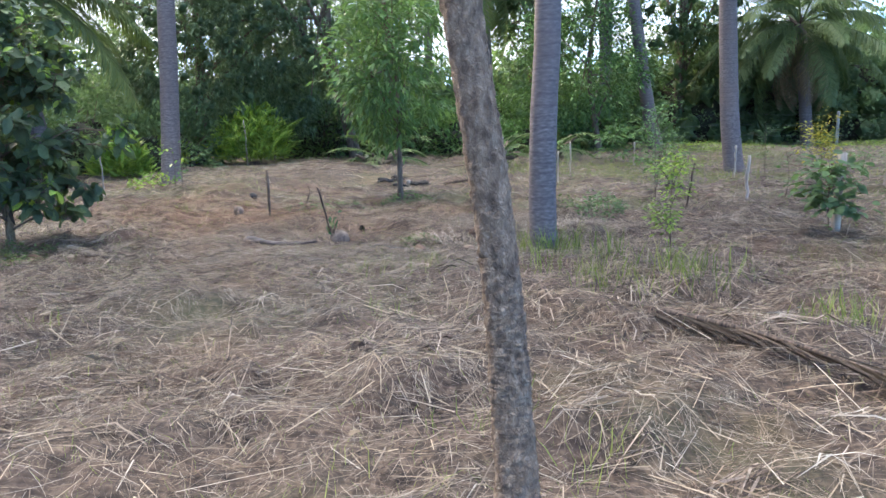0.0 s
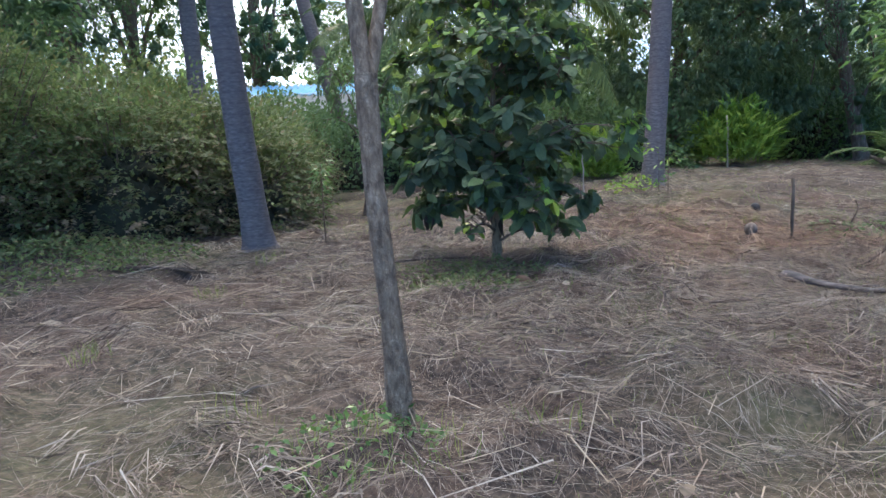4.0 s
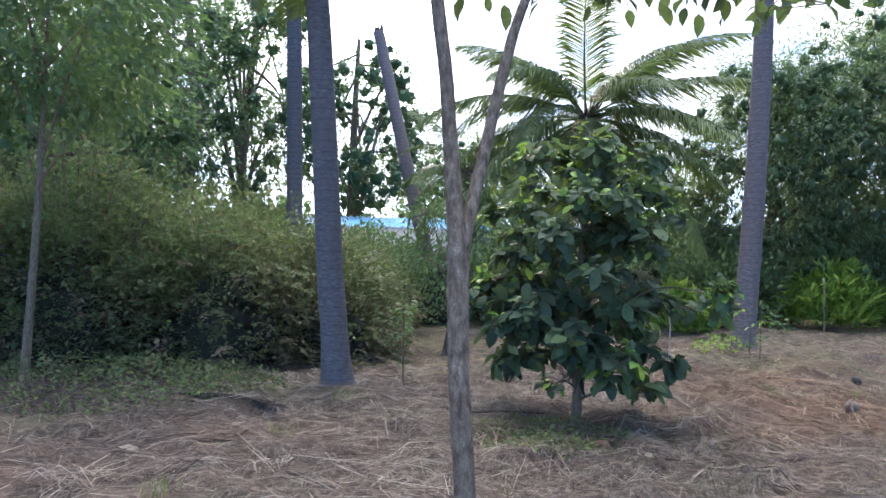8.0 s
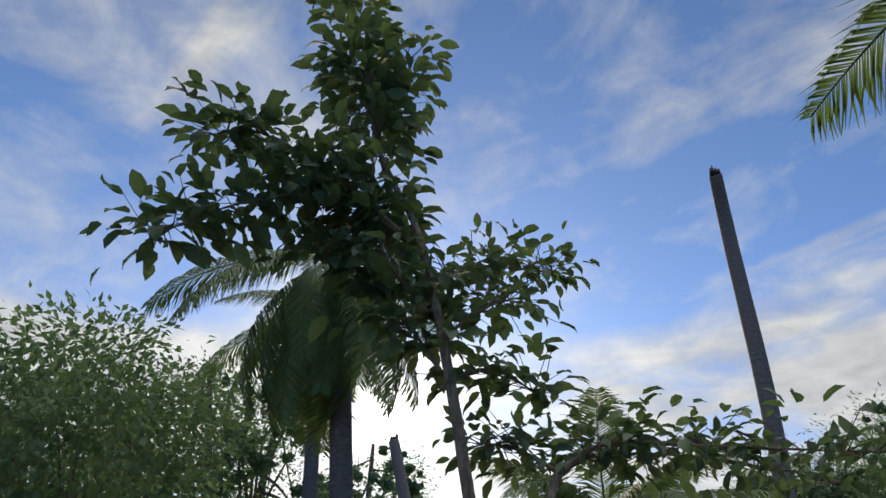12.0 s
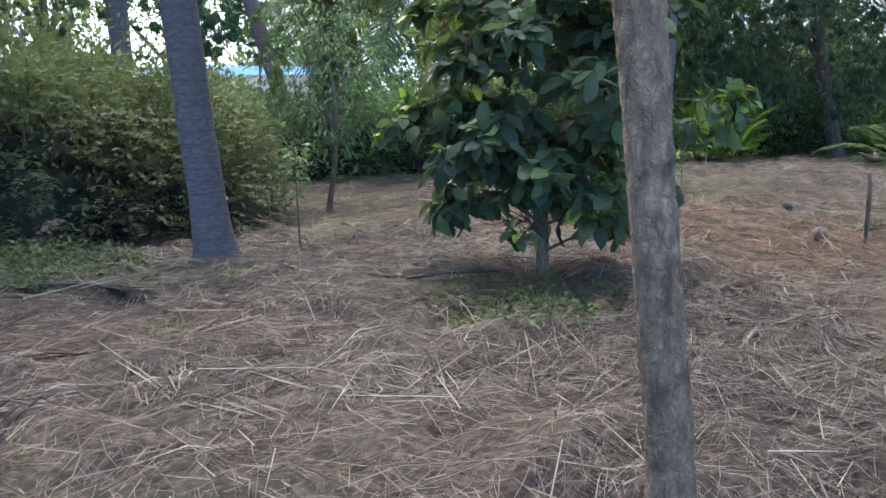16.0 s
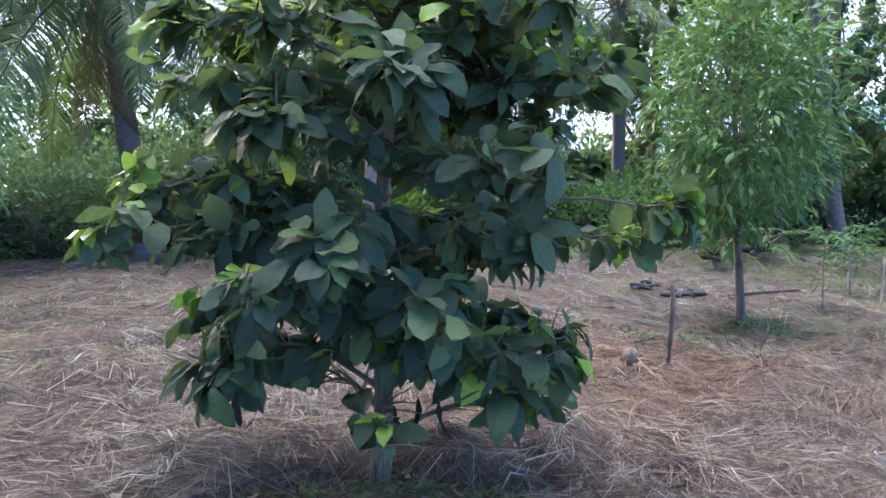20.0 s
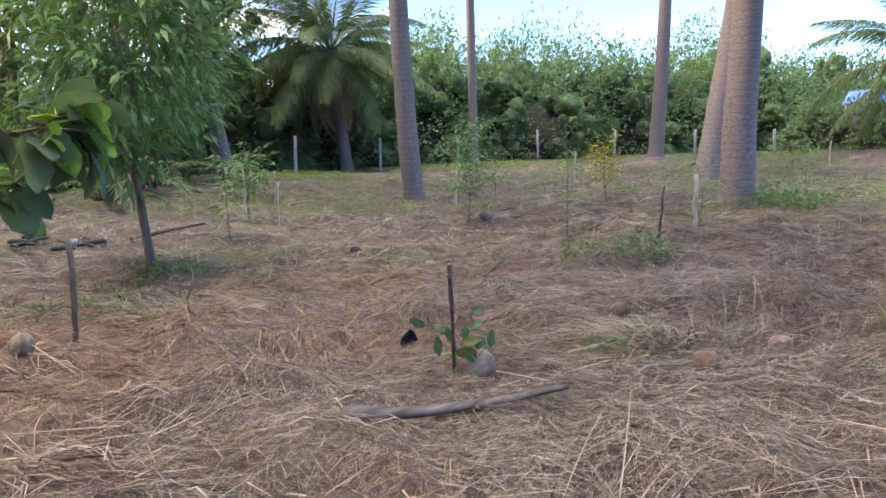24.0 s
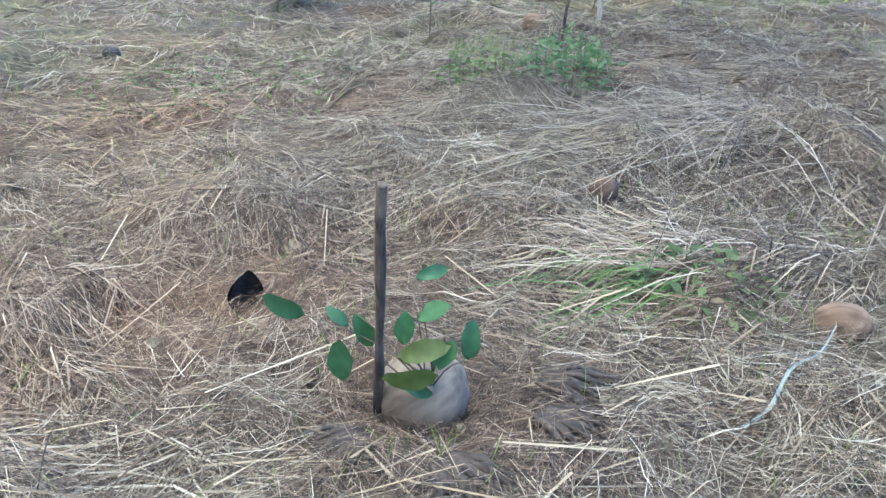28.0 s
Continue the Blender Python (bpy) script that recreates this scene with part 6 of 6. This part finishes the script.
def charred_debris(place, n, size, label, seed):
    """A low heap of burnt wood chunks, each of its own shape."""
    r = np.random.default_rng(seed)
    t = thing("charred_heap", (*place, gz(*place)), label, "burnt wood", "burnt heaps")
    for k in range(n):
        o = r.normal(size=2) * size * 0.6
        a = r.uniform(0, 3.1)
        d = np.array([math.cos(a), math.sin(a) * 0.6, 0.12 * r.normal()]) * size * r.uniform(0.35, 0.8)
        c = np.array([*o, 0.03 + 0.05 * r.random()])
        m = c + np.array([0, 0, 0.04 * r.random()])
        part("chunk", Geo().tube(curve_points([c - d, m, c + d], 7), 0.05 * r.uniform(0.5, 1.2) * np.array([0.5, 0.9, 1.0, 0.8, 1.0, 0.7, 0.4]), 6, True, 0.7), M_BLACK, t)
    return t


charred_debris((-2.92, 17.42), 7, 0.30, "low heap of charred black wood on the ground", 5)
charred_debris((-2.3, 17.25), 7, 0.28, "charred wood scraps beside a young tree", 6)
stick("cut_stub", (-2.42, 17.1), (0.03, -0.03, 0.16), 0.045, M_PALESTAKE, "pale cut stub among charred wood", "stub", "", 21, 0.004)


bough([(-7.3, 8.0, 0.0), (-7.0, 8.12, 0.04), (-6.75, 8.28, 0.02), (-6.5, 8.68, 0.05)], 0.018, "dark crooked branch on the ground by the tree", 1)
bough([(-3.3, 10.4, 0.0), (-3.1, 10.5, 0.02), (-2.9, 10.65, 0.05)], 0.015, "short crooked stick on the straw", 2)
bough([(-1.6, 17.2, 0.0), (-1.1, 17.3, 0.05), (-0.5, 17.2, 0.12)], 0.04, "dark curved branch on the ground", 3)

# ---- saplings and small bushes ----
def seedling():
    """A low seedling: a short stem, side stalks, oval leaves that hang or stand at all angles."""
    b = np.array([-2.52, 9.34, gz(-2.52, 9.34)])
    t = thing("seedling", tuple(b), "seedling with oval green leaves before an old coconut", "seedling", "young plants on the plot")
    stem = curve_points([(0, 0, -0.03), (0.004, 0.0, 0.09), (0.012, -0.012, 0.19)], 8)
    part("stem", Geo().tube(stem, np.linspace(0.007, 0.004, 8), 7), M_TWIG, t, smooth=True)
    shapes = [fine_leaf(300 + k, wide, arch, 0.03, 0.22) for k, (wide, arch) in enumerate(((0.25, 0.3), (0.29, 0.15), (0.22, 0.45)))]
    side, deep, up = np.array([0.534, -0.846, 0]), np.array([0.846, 0.534, 0]), np.array([0, 0, 1.0])
    r = np.random.default_rng(8)
    # across, height, depth, way across, way up, length, leaf
    for k, (ac, h, dp, wx, wz, size, mat) in enumerate((
            (-0.29, 0.33, 0.03, -1.0, 0.25, 0.115, M_SEEDLING), (-0.20, 0.285, 0.0, -0.12, -1.0, 0.12, M_SEEDLING), (-0.17, 0.345, 0.02, 0.45, -0.9, 0.105, M_SEEDLING),
            (-0.19, 0.29, 0.05, -0.6, 0.7, 0.07, M_SEEDLING), (-0.055, 0.255, 0.03, 0.05, 1.0, 0.085, M_SEEDLING), (-0.07, 0.255, -0.03, 0.95, 0.4, 0.125, M_YELLOWING),
            (0.03, 0.225, -0.06, -1.0, -0.25, 0.135, M_YELLOWING), (-0.02, 0.32, 0.04, 0.75, 0.65, 0.09, M_SEEDLING), (-0.03, 0.41, 0.08, 0.9, 0.35, 0.08, M_SEEDLING),
            (0.10, 0.23, 0.0, 0.1, 1.0, 0.10, M_SEEDLING), (0.02, 0.22, -0.02, 0.55, 0.8, 0.085, M_SEEDLING), (-0.05, 0.19, -0.05, 0.9, -0.35, 0.075, M_SEEDLING))):
        root = side * ac + deep * dp + up * h
        foot = stem[int(r.integers(3, 8))]
        part("stalk", Geo().tube(curve_points([foot, (foot + root) / 2 + up * 0.025, root], 6), np.linspace(0.0028, 0.0014, 6), 5), M_TWIG, t, smooth=True)
        f = norm(side * wx + up * wz + deep * r.uniform(-0.3, 0.1))
        u = norm(up * 0.7 - deep * 0.9 + 0.3 * r.normal(size=3))
        part("leaf", Geo().scatter(shapes[k % 3], root[None], f[None], u[None], size), mat, t, smooth=True)


seedling()
sapling("sapling", (-8.82, 9.0), 1.0, 72, 0.13, M_FRESH, "thin upright sapling with narrow leaves", 2, 0.13, SLIM, stem=0.011, low=0.5)
sapling("sapling", (2.45, 14.6), 1.45, 1300, 0.075, M_FRESH, "feathery light green sapling with small leaves", 3, 0.2, KITE, low=0.05, branches=22)
sapling("sapling", (0.95, 6.95), 0.72, 620, 0.055, M_ARECA, "feathery yellow-green sapling in dry grass", 4, 0.13, KITE, low=0.1, branches=8, steep=True)
sapling("sapling", (1.95, 12.3), 1.35, 150, 0.075, M_FRESH, "upright green sapling with small leaves", 5, 0.14, KITE, low=0.2, branches=5)
sapling("sapling", (5.2, 14.1), 0.95, 620, 0.075, M_YELLOW, "small tree with yellow leaves", 6, 0.24, KITE, low=0.72, branches=12, lean=(-0.05, 0), steep=True)
sapling("sapling", (5.1, 16.6), 1.1, 90, 0.085, M_FRESH, "thin sapling with a few leaves", 7, 0.2, KITE, low=0.2, branches=4)
sapling("sapling", (0.75, 18.2), 1.2, 260, 0.15, M_FRESH, "green sapling with drooping leaves", 8, 0.2, SLIM, low=0.3, branches=3)
sapling("sapling", (-0.65, 16.1), 1.15, 60, 0.2, M_FRESH, "upright sapling with long leaves", 9, 0.14, SLIM, low=0.3)
sapling("sapling", (3.0, 22.5), 0.9, 190, 0.26, M_FRESH, "small tree with spreading drooping leaves", 10, 0.42, SLIM, low=0.6, branches=7)
sapling("sapling", (-6.6, 14.6), 0.7, 26, 0.12, M_YOUNG, "small bright sapling near the bare palm", 11, 0.14, KITE, branches=3)
sapling("sapling", (-6.3, 14.2), 0.9, 30, 0.1, M_FRESH, "thin sapling near the bare palm", 12, 0.12, KITE, branches=2)
sapling("sapling", (3.6, 11.5), 0.8, 40, 0.1, M_FRESH, "leafy sapling by a stake", 13, 0.14, KITE, branches=3)
sapling("sapling", (11.0, 13.3), 0.9, 60, 0.1, M_FRESH, "green sapling across the plot", 14, 0.2, KITE, branches=4)
sapling("sapling", (14.2, 15.0), 0.9, 60, 0.1, M_FRESH, "green sapling across the plot", 15, 0.2, KITE, branches=4)
sapling("leafy_bush", (2.78, 8.1), 0.66, 300, 0.105, M_WOOD_LEAF, "broad-leaved green bush round a pale stake", 16, 0.6, BROAD, low=0.02, branches=16, category="bush")
palm((-0.3, 22.0), ((-0.3, 22.0, 0.25),), 0.05, 0.05, "young coconut seedling with arching fronds", fronds=8, seed=81, low=0.3, high=1.2, scale=1.2, young=True)
palm((-3.6, 21.5), ((-3.6, 21.5, 0.25),), 0.05, 0.05, "young coconut seedling in the shade", fronds=8, seed=82, low=0.2, high=1.2, scale=1.5, young=True)
palm((1.5, 24.5), ((1.5, 24.5, 0.25),), 0.05, 0.05, "young coconut seedling with arching fronds", fronds=8, seed=83, low=0.2, high=1.2, scale=1.5, young=True)

# ---- tufts ----
tuft("grass_tuft", (-0.1, 7.75), 160, 0.26, 0.3, "fresh grass at the palm's foot", 1)
tuft("grass_tuft", (0.7, 6.3), 130, 0.3, 0.65, "tall mixed grass left standing", 2)
tuft("grass_tuft", (1.5, 5.0), 70, 0.24, 0.3, "yellow-green grass tuft", 3)
tuft("grass_tuft", (-1.45, 6.9), 60, 0.22, 0.4, "sparse fresh grass shoots", 4)
tuft("grass_tuft", (-4.0, 4.3), 220, 0.13, 0.4, "grass round the forked tree's foot", 5)


def bent_bundle(root, tip, n, label, seed, mat, lift, width=0.0035, wide=0.09):
    """Long grass pushed over to one side: arching stalks from one root."""
    r = np.random.default_rng(seed)
    g = Geo()
    root, tip = np.array([*root, gz(*root)]), np.array([*tip, gz(*tip)])
    for k in range(n):
        a = root + (tip - root) * r.uniform(-0.25, 0.45) + np.array([wide, wide, 0]) * r.normal(size=3)
        e = a + (tip - root) * r.uniform(0.25, 0.9) + np.array([wide, wide, 0.012]) * 1.7 * r.normal(size=3)
        a[2] = gz(a[0], a[1])
        m = (a + e) / 2 + np.array([0, 0, lift * r.uniform(0.3, 1.2)]) + 0.02 * r.normal(size=3)
        e[2] = max(e[2], gz(e[0], e[1]) + 0.005)
        p = curve_points([a, m, e], 6)
        s = norm(np.cross(p[-1] - p[0], [0, 0, 1.0]) + 0.01 * r.normal(size=3))
        w = width * r.uniform(0.6, 1.4) * np.array([0.8, 1, 1, 0.9, 0.6, 0.2])
        g.add(np.stack([p - s * w[:, None], p + s * w[:, None]], 1), [(2 * i, 2 * i + 1, 2 * i + 3, 2 * i + 2) for i in range(5)])
    return solo("bent_grass", g, mat, label, "grass", kind="stuff")


bent_bundle((-1.25, 9.0), (-1.70, 9.38), 130, "long green grass bent over on straw", 7, M_FRESH, 0.10, 0.003)
bent_bundle((-1.20, 9.0), (-1.55, 9.62), 210, "long grey dry grass bent over on straw", 12, M_PALE, 0.13, 0.0026)
bent_bundle((-1.05, 8.75), (-1.35, 9.15), 120, "long dry grass over a hollow", 13, M_STRAW, 0.12, 0.0026)
bent_bundle((0.55, 9.4), (-0.2, 9.6), 200, "pale hay swept into a loose heap", 14, M_PALE, 0.07, 0.0022, 0.3)
bent_bundle((0.6, 9.3), (-0.2, 9.7), 260, "brown hay swept into a loose heap", 20, M_STRAW, 0.08, 0.0022, 0.3)
bent_bundle((0.2, 8.5), (-0.5, 8.8), 260, "brown hay swept into a loose heap", 17, M_STRAW, 0.07, 0.0022, 0.28)
bent_bundle((1.3, 6.8), (0.2, 6.7), 320, "long hay raked into a low heap", 18, M_STRAW, 0.14, 0.0022, 0.3)
bent_bundle((1.3, 6.9), (0.3, 6.7), 120, "long pale hay raked into a low heap", 21, M_PALE, 0.14, 0.0022, 0.3)
bent_bundle((0.4, 6.2), (-0.4, 6.1), 240, "long hay raked into a low heap", 19, M_STRAW, 0.14, 0.0022, 0.25)
for k, (x, y, a) in enumerate(((-4.2, 6.9, 0.4), (-5.2, 6.4, 1.9), (-2.2, 6.6, 2.7), (-1.0, 4.4, 1.2), (-2.3, 4.2, 0.2), (-1.7, 10.9, 0.8), (-3.4, 9.9, 2.2), (-0.6, 10.4, 2.9), (-7.0, 7.3, 0.9), (-4.2, 9.6, 2.4), (-3.6, 7.6, 0.1), (0.6, 12.2, 0.7), (-2.6, 12.2, 2.4), (2.4, 9.6, 1.1))):
    bent_bundle((x, y), (x + 0.8 * math.cos(a), y + 0.8 * math.sin(a)), 130, "dry hay gathered in a low heap", 50 + k, M_STRAW, 0.06, 0.0021, 0.24)
tuft("grass_tuft", (5.9, 11.6), 300, 0.35, 0.6, "grass at the thick palm's foot", 8)
tuft("grass_tuft", (-0.8, 2.9), 40, 0.18, 0.6, "fresh grass shoots in the straw", 9)
for k, (x, y, n, h) in enumerate(((0.2, 6.6, 34, 0.3), (0.1, 6.0, 30, 0.26), (-0.15, 6.8, 30, 0.3), (0.9, 6.4, 50, 0.3), (-0.25, 7.6, 60, 0.34), (0.1, 7.6, 60, 0.34), (0.45, 7.2, 40, 0.3), (-0.6, 3.3, 18, 0.2), (-0.2, 3.1, 16, 0.22), (-1.4, 5.6, 20, 0.18), (1.55, 4.9, 24, 0.26), (-0.75, 8.9, 18, 0.16), (-3.6, 4.9, 30, 0.16), (-5.0, 4.4, 40, 0.14), (-6.6, 4.6, 60, 0.16), (-7.6, 6.3, 70, 0.16), (-8.3, 7.6, 60, 0.16), (-4.6, 12.6, 60, 0.14), (-5.4, 12.0, 60, 0.14))):
    tuft("grass_tuft", (x, y), n, h, 0.16, "fresh yellow-green grass blades coming through straw", 60 + k, M_GRASS, 0.22)
tuft("grass_tuft", (1.3, 11.0), 220, 0.2, 0.6, "green grass round the low bush", 10)


def low_growth(name, base, radius, height, n, leaf, mat, label, seed, category="weeds"):
    """Low leafy plants: short stems under a dome of small leaves."""
    r = np.random.default_rng(seed)
    t = thing(name, (*base, gz(*base)), label, category)
    g = Geo()
    a, q = r.uniform(0, 2 * np.pi, n), radius * np.sqrt(r.random(n))
    x, y = q * np.cos(a), q * np.sin(a)
    z = surface(base[0] + x, base[1] + y) - gz(*base) + height * (1 - (q / radius) ** 2 * 0.7) * r.random(n) ** 0.7
    for k in range(0, n, 14):
        g.tube([(x[k], y[k], -0.03), (x[k] * 1.05, y[k] * 1.05, z[k])], [0.005, 0.002], 4, False)
    tagged(part("stem_growth", g, M_TWIG, t), kind="stuff")
    d = dirs(n, -0.3, 0.8, r)
    tagged(part("foliage", Geo().scatter(KITE, np.stack([x, y, z], -1), d, norm(np.array([0, 0, 1.0]) + 0.5 * r.normal(size=(n, 3))), leaf * r.uniform(0.6, 1.3, n)), mat, t), kind="stuff")
    return t


low_growth("weeds", (-10.6, 6.1), 1.5, 0.4, 2600, 0.07, M_HEDGE, "low grey-green weeds at the thicket's foot", 1)
low_growth("weeds", (-10.2, 7.4), 0.7, 0.25, 700, 0.06, M_HEDGE, "low grey-green weeds by a palm", 2)
low_growth("weeds", (-6.0, 7.95), 0.75, 0.14, 900, 0.05, M_HEDGE, "low grey-green weeds below the leafy tree", 3)
low_growth("leafy_bush", (0.86, 10.5), 0.33, 0.36, 420, 0.06, M_WOOD_LEAF, "low leafy green bush in straw", 4, "bush")
low_growth("leafy_bush", (0.45, 10.9), 0.3, 0.3, 220, 0.06, M_HEDGE, "sparse low bush beside a stake", 5, "bush")
low_growth("weeds", (-2.2, 14.5), 0.55, 0.12, 420, 0.06, M_FRESH, "low green weeds round the young tree", 6)
low_growth("weeds", (5.9, 11.5), 0.8, 0.35, 700, 0.08, M_FRESH, "green weeds at the thick palm's foot", 7)
low_growth("weeds", (-7.2, 14.9), 0.5, 0.3, 220, 0.09, M_YOUNG, "bright weeds at the bare palm's foot", 8)
low_growth("weeds", (-1.42, 8.98), 0.28, 0.16, 160, 0.05, M_HEDGE, "flattened weeds in the straw", 9)
low_growth("weeds", (9.0, 14.0), 2.6, 0.12, 3600, 0.045, M_FRESH, "patch of green weeds across the plot", 10)
low_growth("weeds", (13.5, 17.0), 3.0, 0.14, 3600, 0.050, M_FRESH, "patch of green weeds across the plot", 11)
low_growth("weeds", (8.0, 10.2), 1.9, 0.12, 1700, 0.045, M_ARECA, "yellow-green weeds among straw by the thick palm", 19)
low_growth("weeds", (12.0, 11.8), 2.2, 0.14, 2000, 0.050, M_FRESH, "patch of green weeds across the plot", 20)
low_growth("weeds", (-0.2, 12.6), 1.0, 0.06, 700, 0.04, M_FRESH, "thin green creeper over straw", 21)
low_growth("weeds", (-4.2, 4.35), 0.4, 0.10, 260, 0.045, M_FRESH, "low weeds at the forked tree's foot", 12)


# ---- litter ----
def dry_leaves(n, seed):
    r = np.random.default_rng(seed)
    a, q = r.uniform(0, 2 * np.pi, n), np.sqrt(r.random(n))
    x, y = -3.5 + 6.5 * q * np.cos(a), 6.0 + 5.5 * q * np.sin(a)
    d = dirs(n, -0.15, 0.15, r)
    solo("dry_leaves", Geo().scatter(BROAD, np.stack([x, y, surface(x, y) + 0.035], -1), d, norm(np.array([0, 0, 1.0]) + 0.4 * r.normal(size=(n, 3))), 0.07 * r.uniform(0.5, 1.3, n)), M_DRYLEAF, "fallen dry brown leaves on the straw", "leaves", kind="stuff")


dry_leaves(150, 5)


def lone_leaf(place, size, turn, mat, label):
    b = np.array([*place, gz(*place) + 0.03])
    d = np.array([math.cos(turn), math.sin(turn), 0.05])
    solo("fallen_leaf", Geo().scatter(fine_leaf(int(size * 1000), 0.26, 0.4, 0.04, 0.4), b[None], d[None], np.array([[0.15, 0.1, 1.0]]), size), mat, label, "leaf", "fallen leaves", smooth=True)


lone_leaf((-2.50, 9.245), 0.055, 0.6, M_DRYLEAF, "small curled yellow-brown fallen leaf")
lone_leaf((-2.23, 9.17), 0.05, 1.9, M_DRYLEAF, "small tan fallen leaf on straw")
for k, (x, y, s) in enumerate(((-3.70, 4.98, 0.09), (-3.64, 5.03, 0.08), (-3.60, 4.97, 0.10), (-3.55, 5.04, 0.09), (-3.51, 4.99, 0.08), (-3.58, 5.09, 0.07), (-3.66, 5.10, 0.06), (-3.45, 5.03, 0.06), (-3.73, 4.46, 0.13), (-3.85, 4.95, 0.07), (-4.6, 4.2, 0.08), (-5.2, 4.9, 0.07), (-2.4, 4.6, 0.07), (-1.6, 4.1, 0.07))):
    lone_leaf((x, y), s, 1.7 * k, M_DRYLEAF, "curled pale grey dry leaf on the straw")
lone_leaf((-1.25, 8.69), 0.05, 0.9, M_BLADE, "small crumpled whitish scrap on the straw")


def long_blade(places, label):
    """A long bleached leaf blade, folded along its middle, lying across the straw."""
    p = curve_points([(x, y, gz(x, y) + h) for x, y, h in places], 20)
    s2 = norm(np.cross(np.gradient(p, axis=0), (0, 0, 1.0)))
    w = 0.0055 * np.interp(np.linspace(0, 1, 20), (0, 0.3, 0.85, 1), (0.25, 0.7, 1.0, 0.5))[:, None]
    v = np.stack([p - s2 * w + (0, 0, 0.004), p, p + s2 * w + (0, 0, 0.004)], 1)
    return solo("grass_blade", Geo().add(v, [(3 * i + k, 3 * i + k + 1, 3 * i + k + 4, 3 * i + k + 3) for i in range(19) for k in range(2)]), M_BLADE, label, "grass", smooth=True)


long_blade(((-1.41, 8.545, 0.07), (-1.69, 8.56, 0.06), (-1.88, 8.61, 0.055), (-2.03, 8.63, 0.05), (-2.14, 8.685, 0.04)), "long bleached blue-grey grass blade on the straw")
lone_leaf((-8.1, 5.03), 0.24, 0.7, M_DRYLEAF, "long pale dry leaf on the straw")
for k, (x, y, n, h) in enumerate(((-2.62, 9.23, 9, 0.13), (-2.2, 9.75, 10, 0.14), (-2.45, 9.7, 10, 0.13), (-1.95, 9.6, 7, 0.1), (-0.75, 8.6, 14, 0.16), (-1.5, 10.1, 14, 0.12), (-0.4, 9.5, 16, 0.13), (-2.9, 9.6, 8, 0.11))):
    tuft("grass_sprig", (x, y), n, h, 0.05, "thin fresh green grass sprig in straw", 40 + k, None, 0.35)
low_growth("weeds", (-5.75, 7.55), 0.55, 0.16, 900, 0.045, M_HEDGE, "heap of cut grey-green weeds by the leafy tree", 13)
low_growth("weeds", (-3.3, 13.2), 0.9, 0.07, 700, 0.05, M_FRESH, "low green creeper by the young tree", 14)
low_growth("weeds", (8.6, 19.5), 2.4, 0.35, 2600, 0.045, M_FRESH, "yellow-green weeds along the fence", 15)
low_growth("weeds", (13.5, 25.5), 3.2, 0.32, 2600, 0.055, M_ARECA, "yellow-green weeds along the fence", 16)
low_growth("weeds", (20.0, 19.0), 3.2, 0.32, 2400, 0.055, M_FRESH, "green weeds along the fence", 17)
low_growth("weeds", (6.0, 27.0), 3.0, 0.24, 2400, 0.050, M_ARECA, "yellow-green weeds before the trees", 18)


def bottle(place, label):
    """An upright plastic bottle: body, shoulder, neck and cap."""
    t = thing("bottle", (*place, gz(*place) - 0.01), label, "bottle")
    z = np.array([0.0, 0.012, 0.10, 0.17, 0.205, 0.235, 0.25])
    part("body", Geo().tube(np.stack([0 * z, 0 * z, z], -1), np.array([0.052, 0.058, 0.056, 0.058, 0.045, 0.02, 0.017]), 14), M_BOTTLE, t, smooth=True)
    part("cap", Geo().tube(np.array([(0, 0, 0.248), (0, 0, 0.254), (0, 0, 0.275)]), np.array([0.021, 0.022, 0.020]), 12), M_STAKE, t, "dark screw cap")


bottle((-4.0, 21.6), "pale yellow plastic bottle standing under the trees")
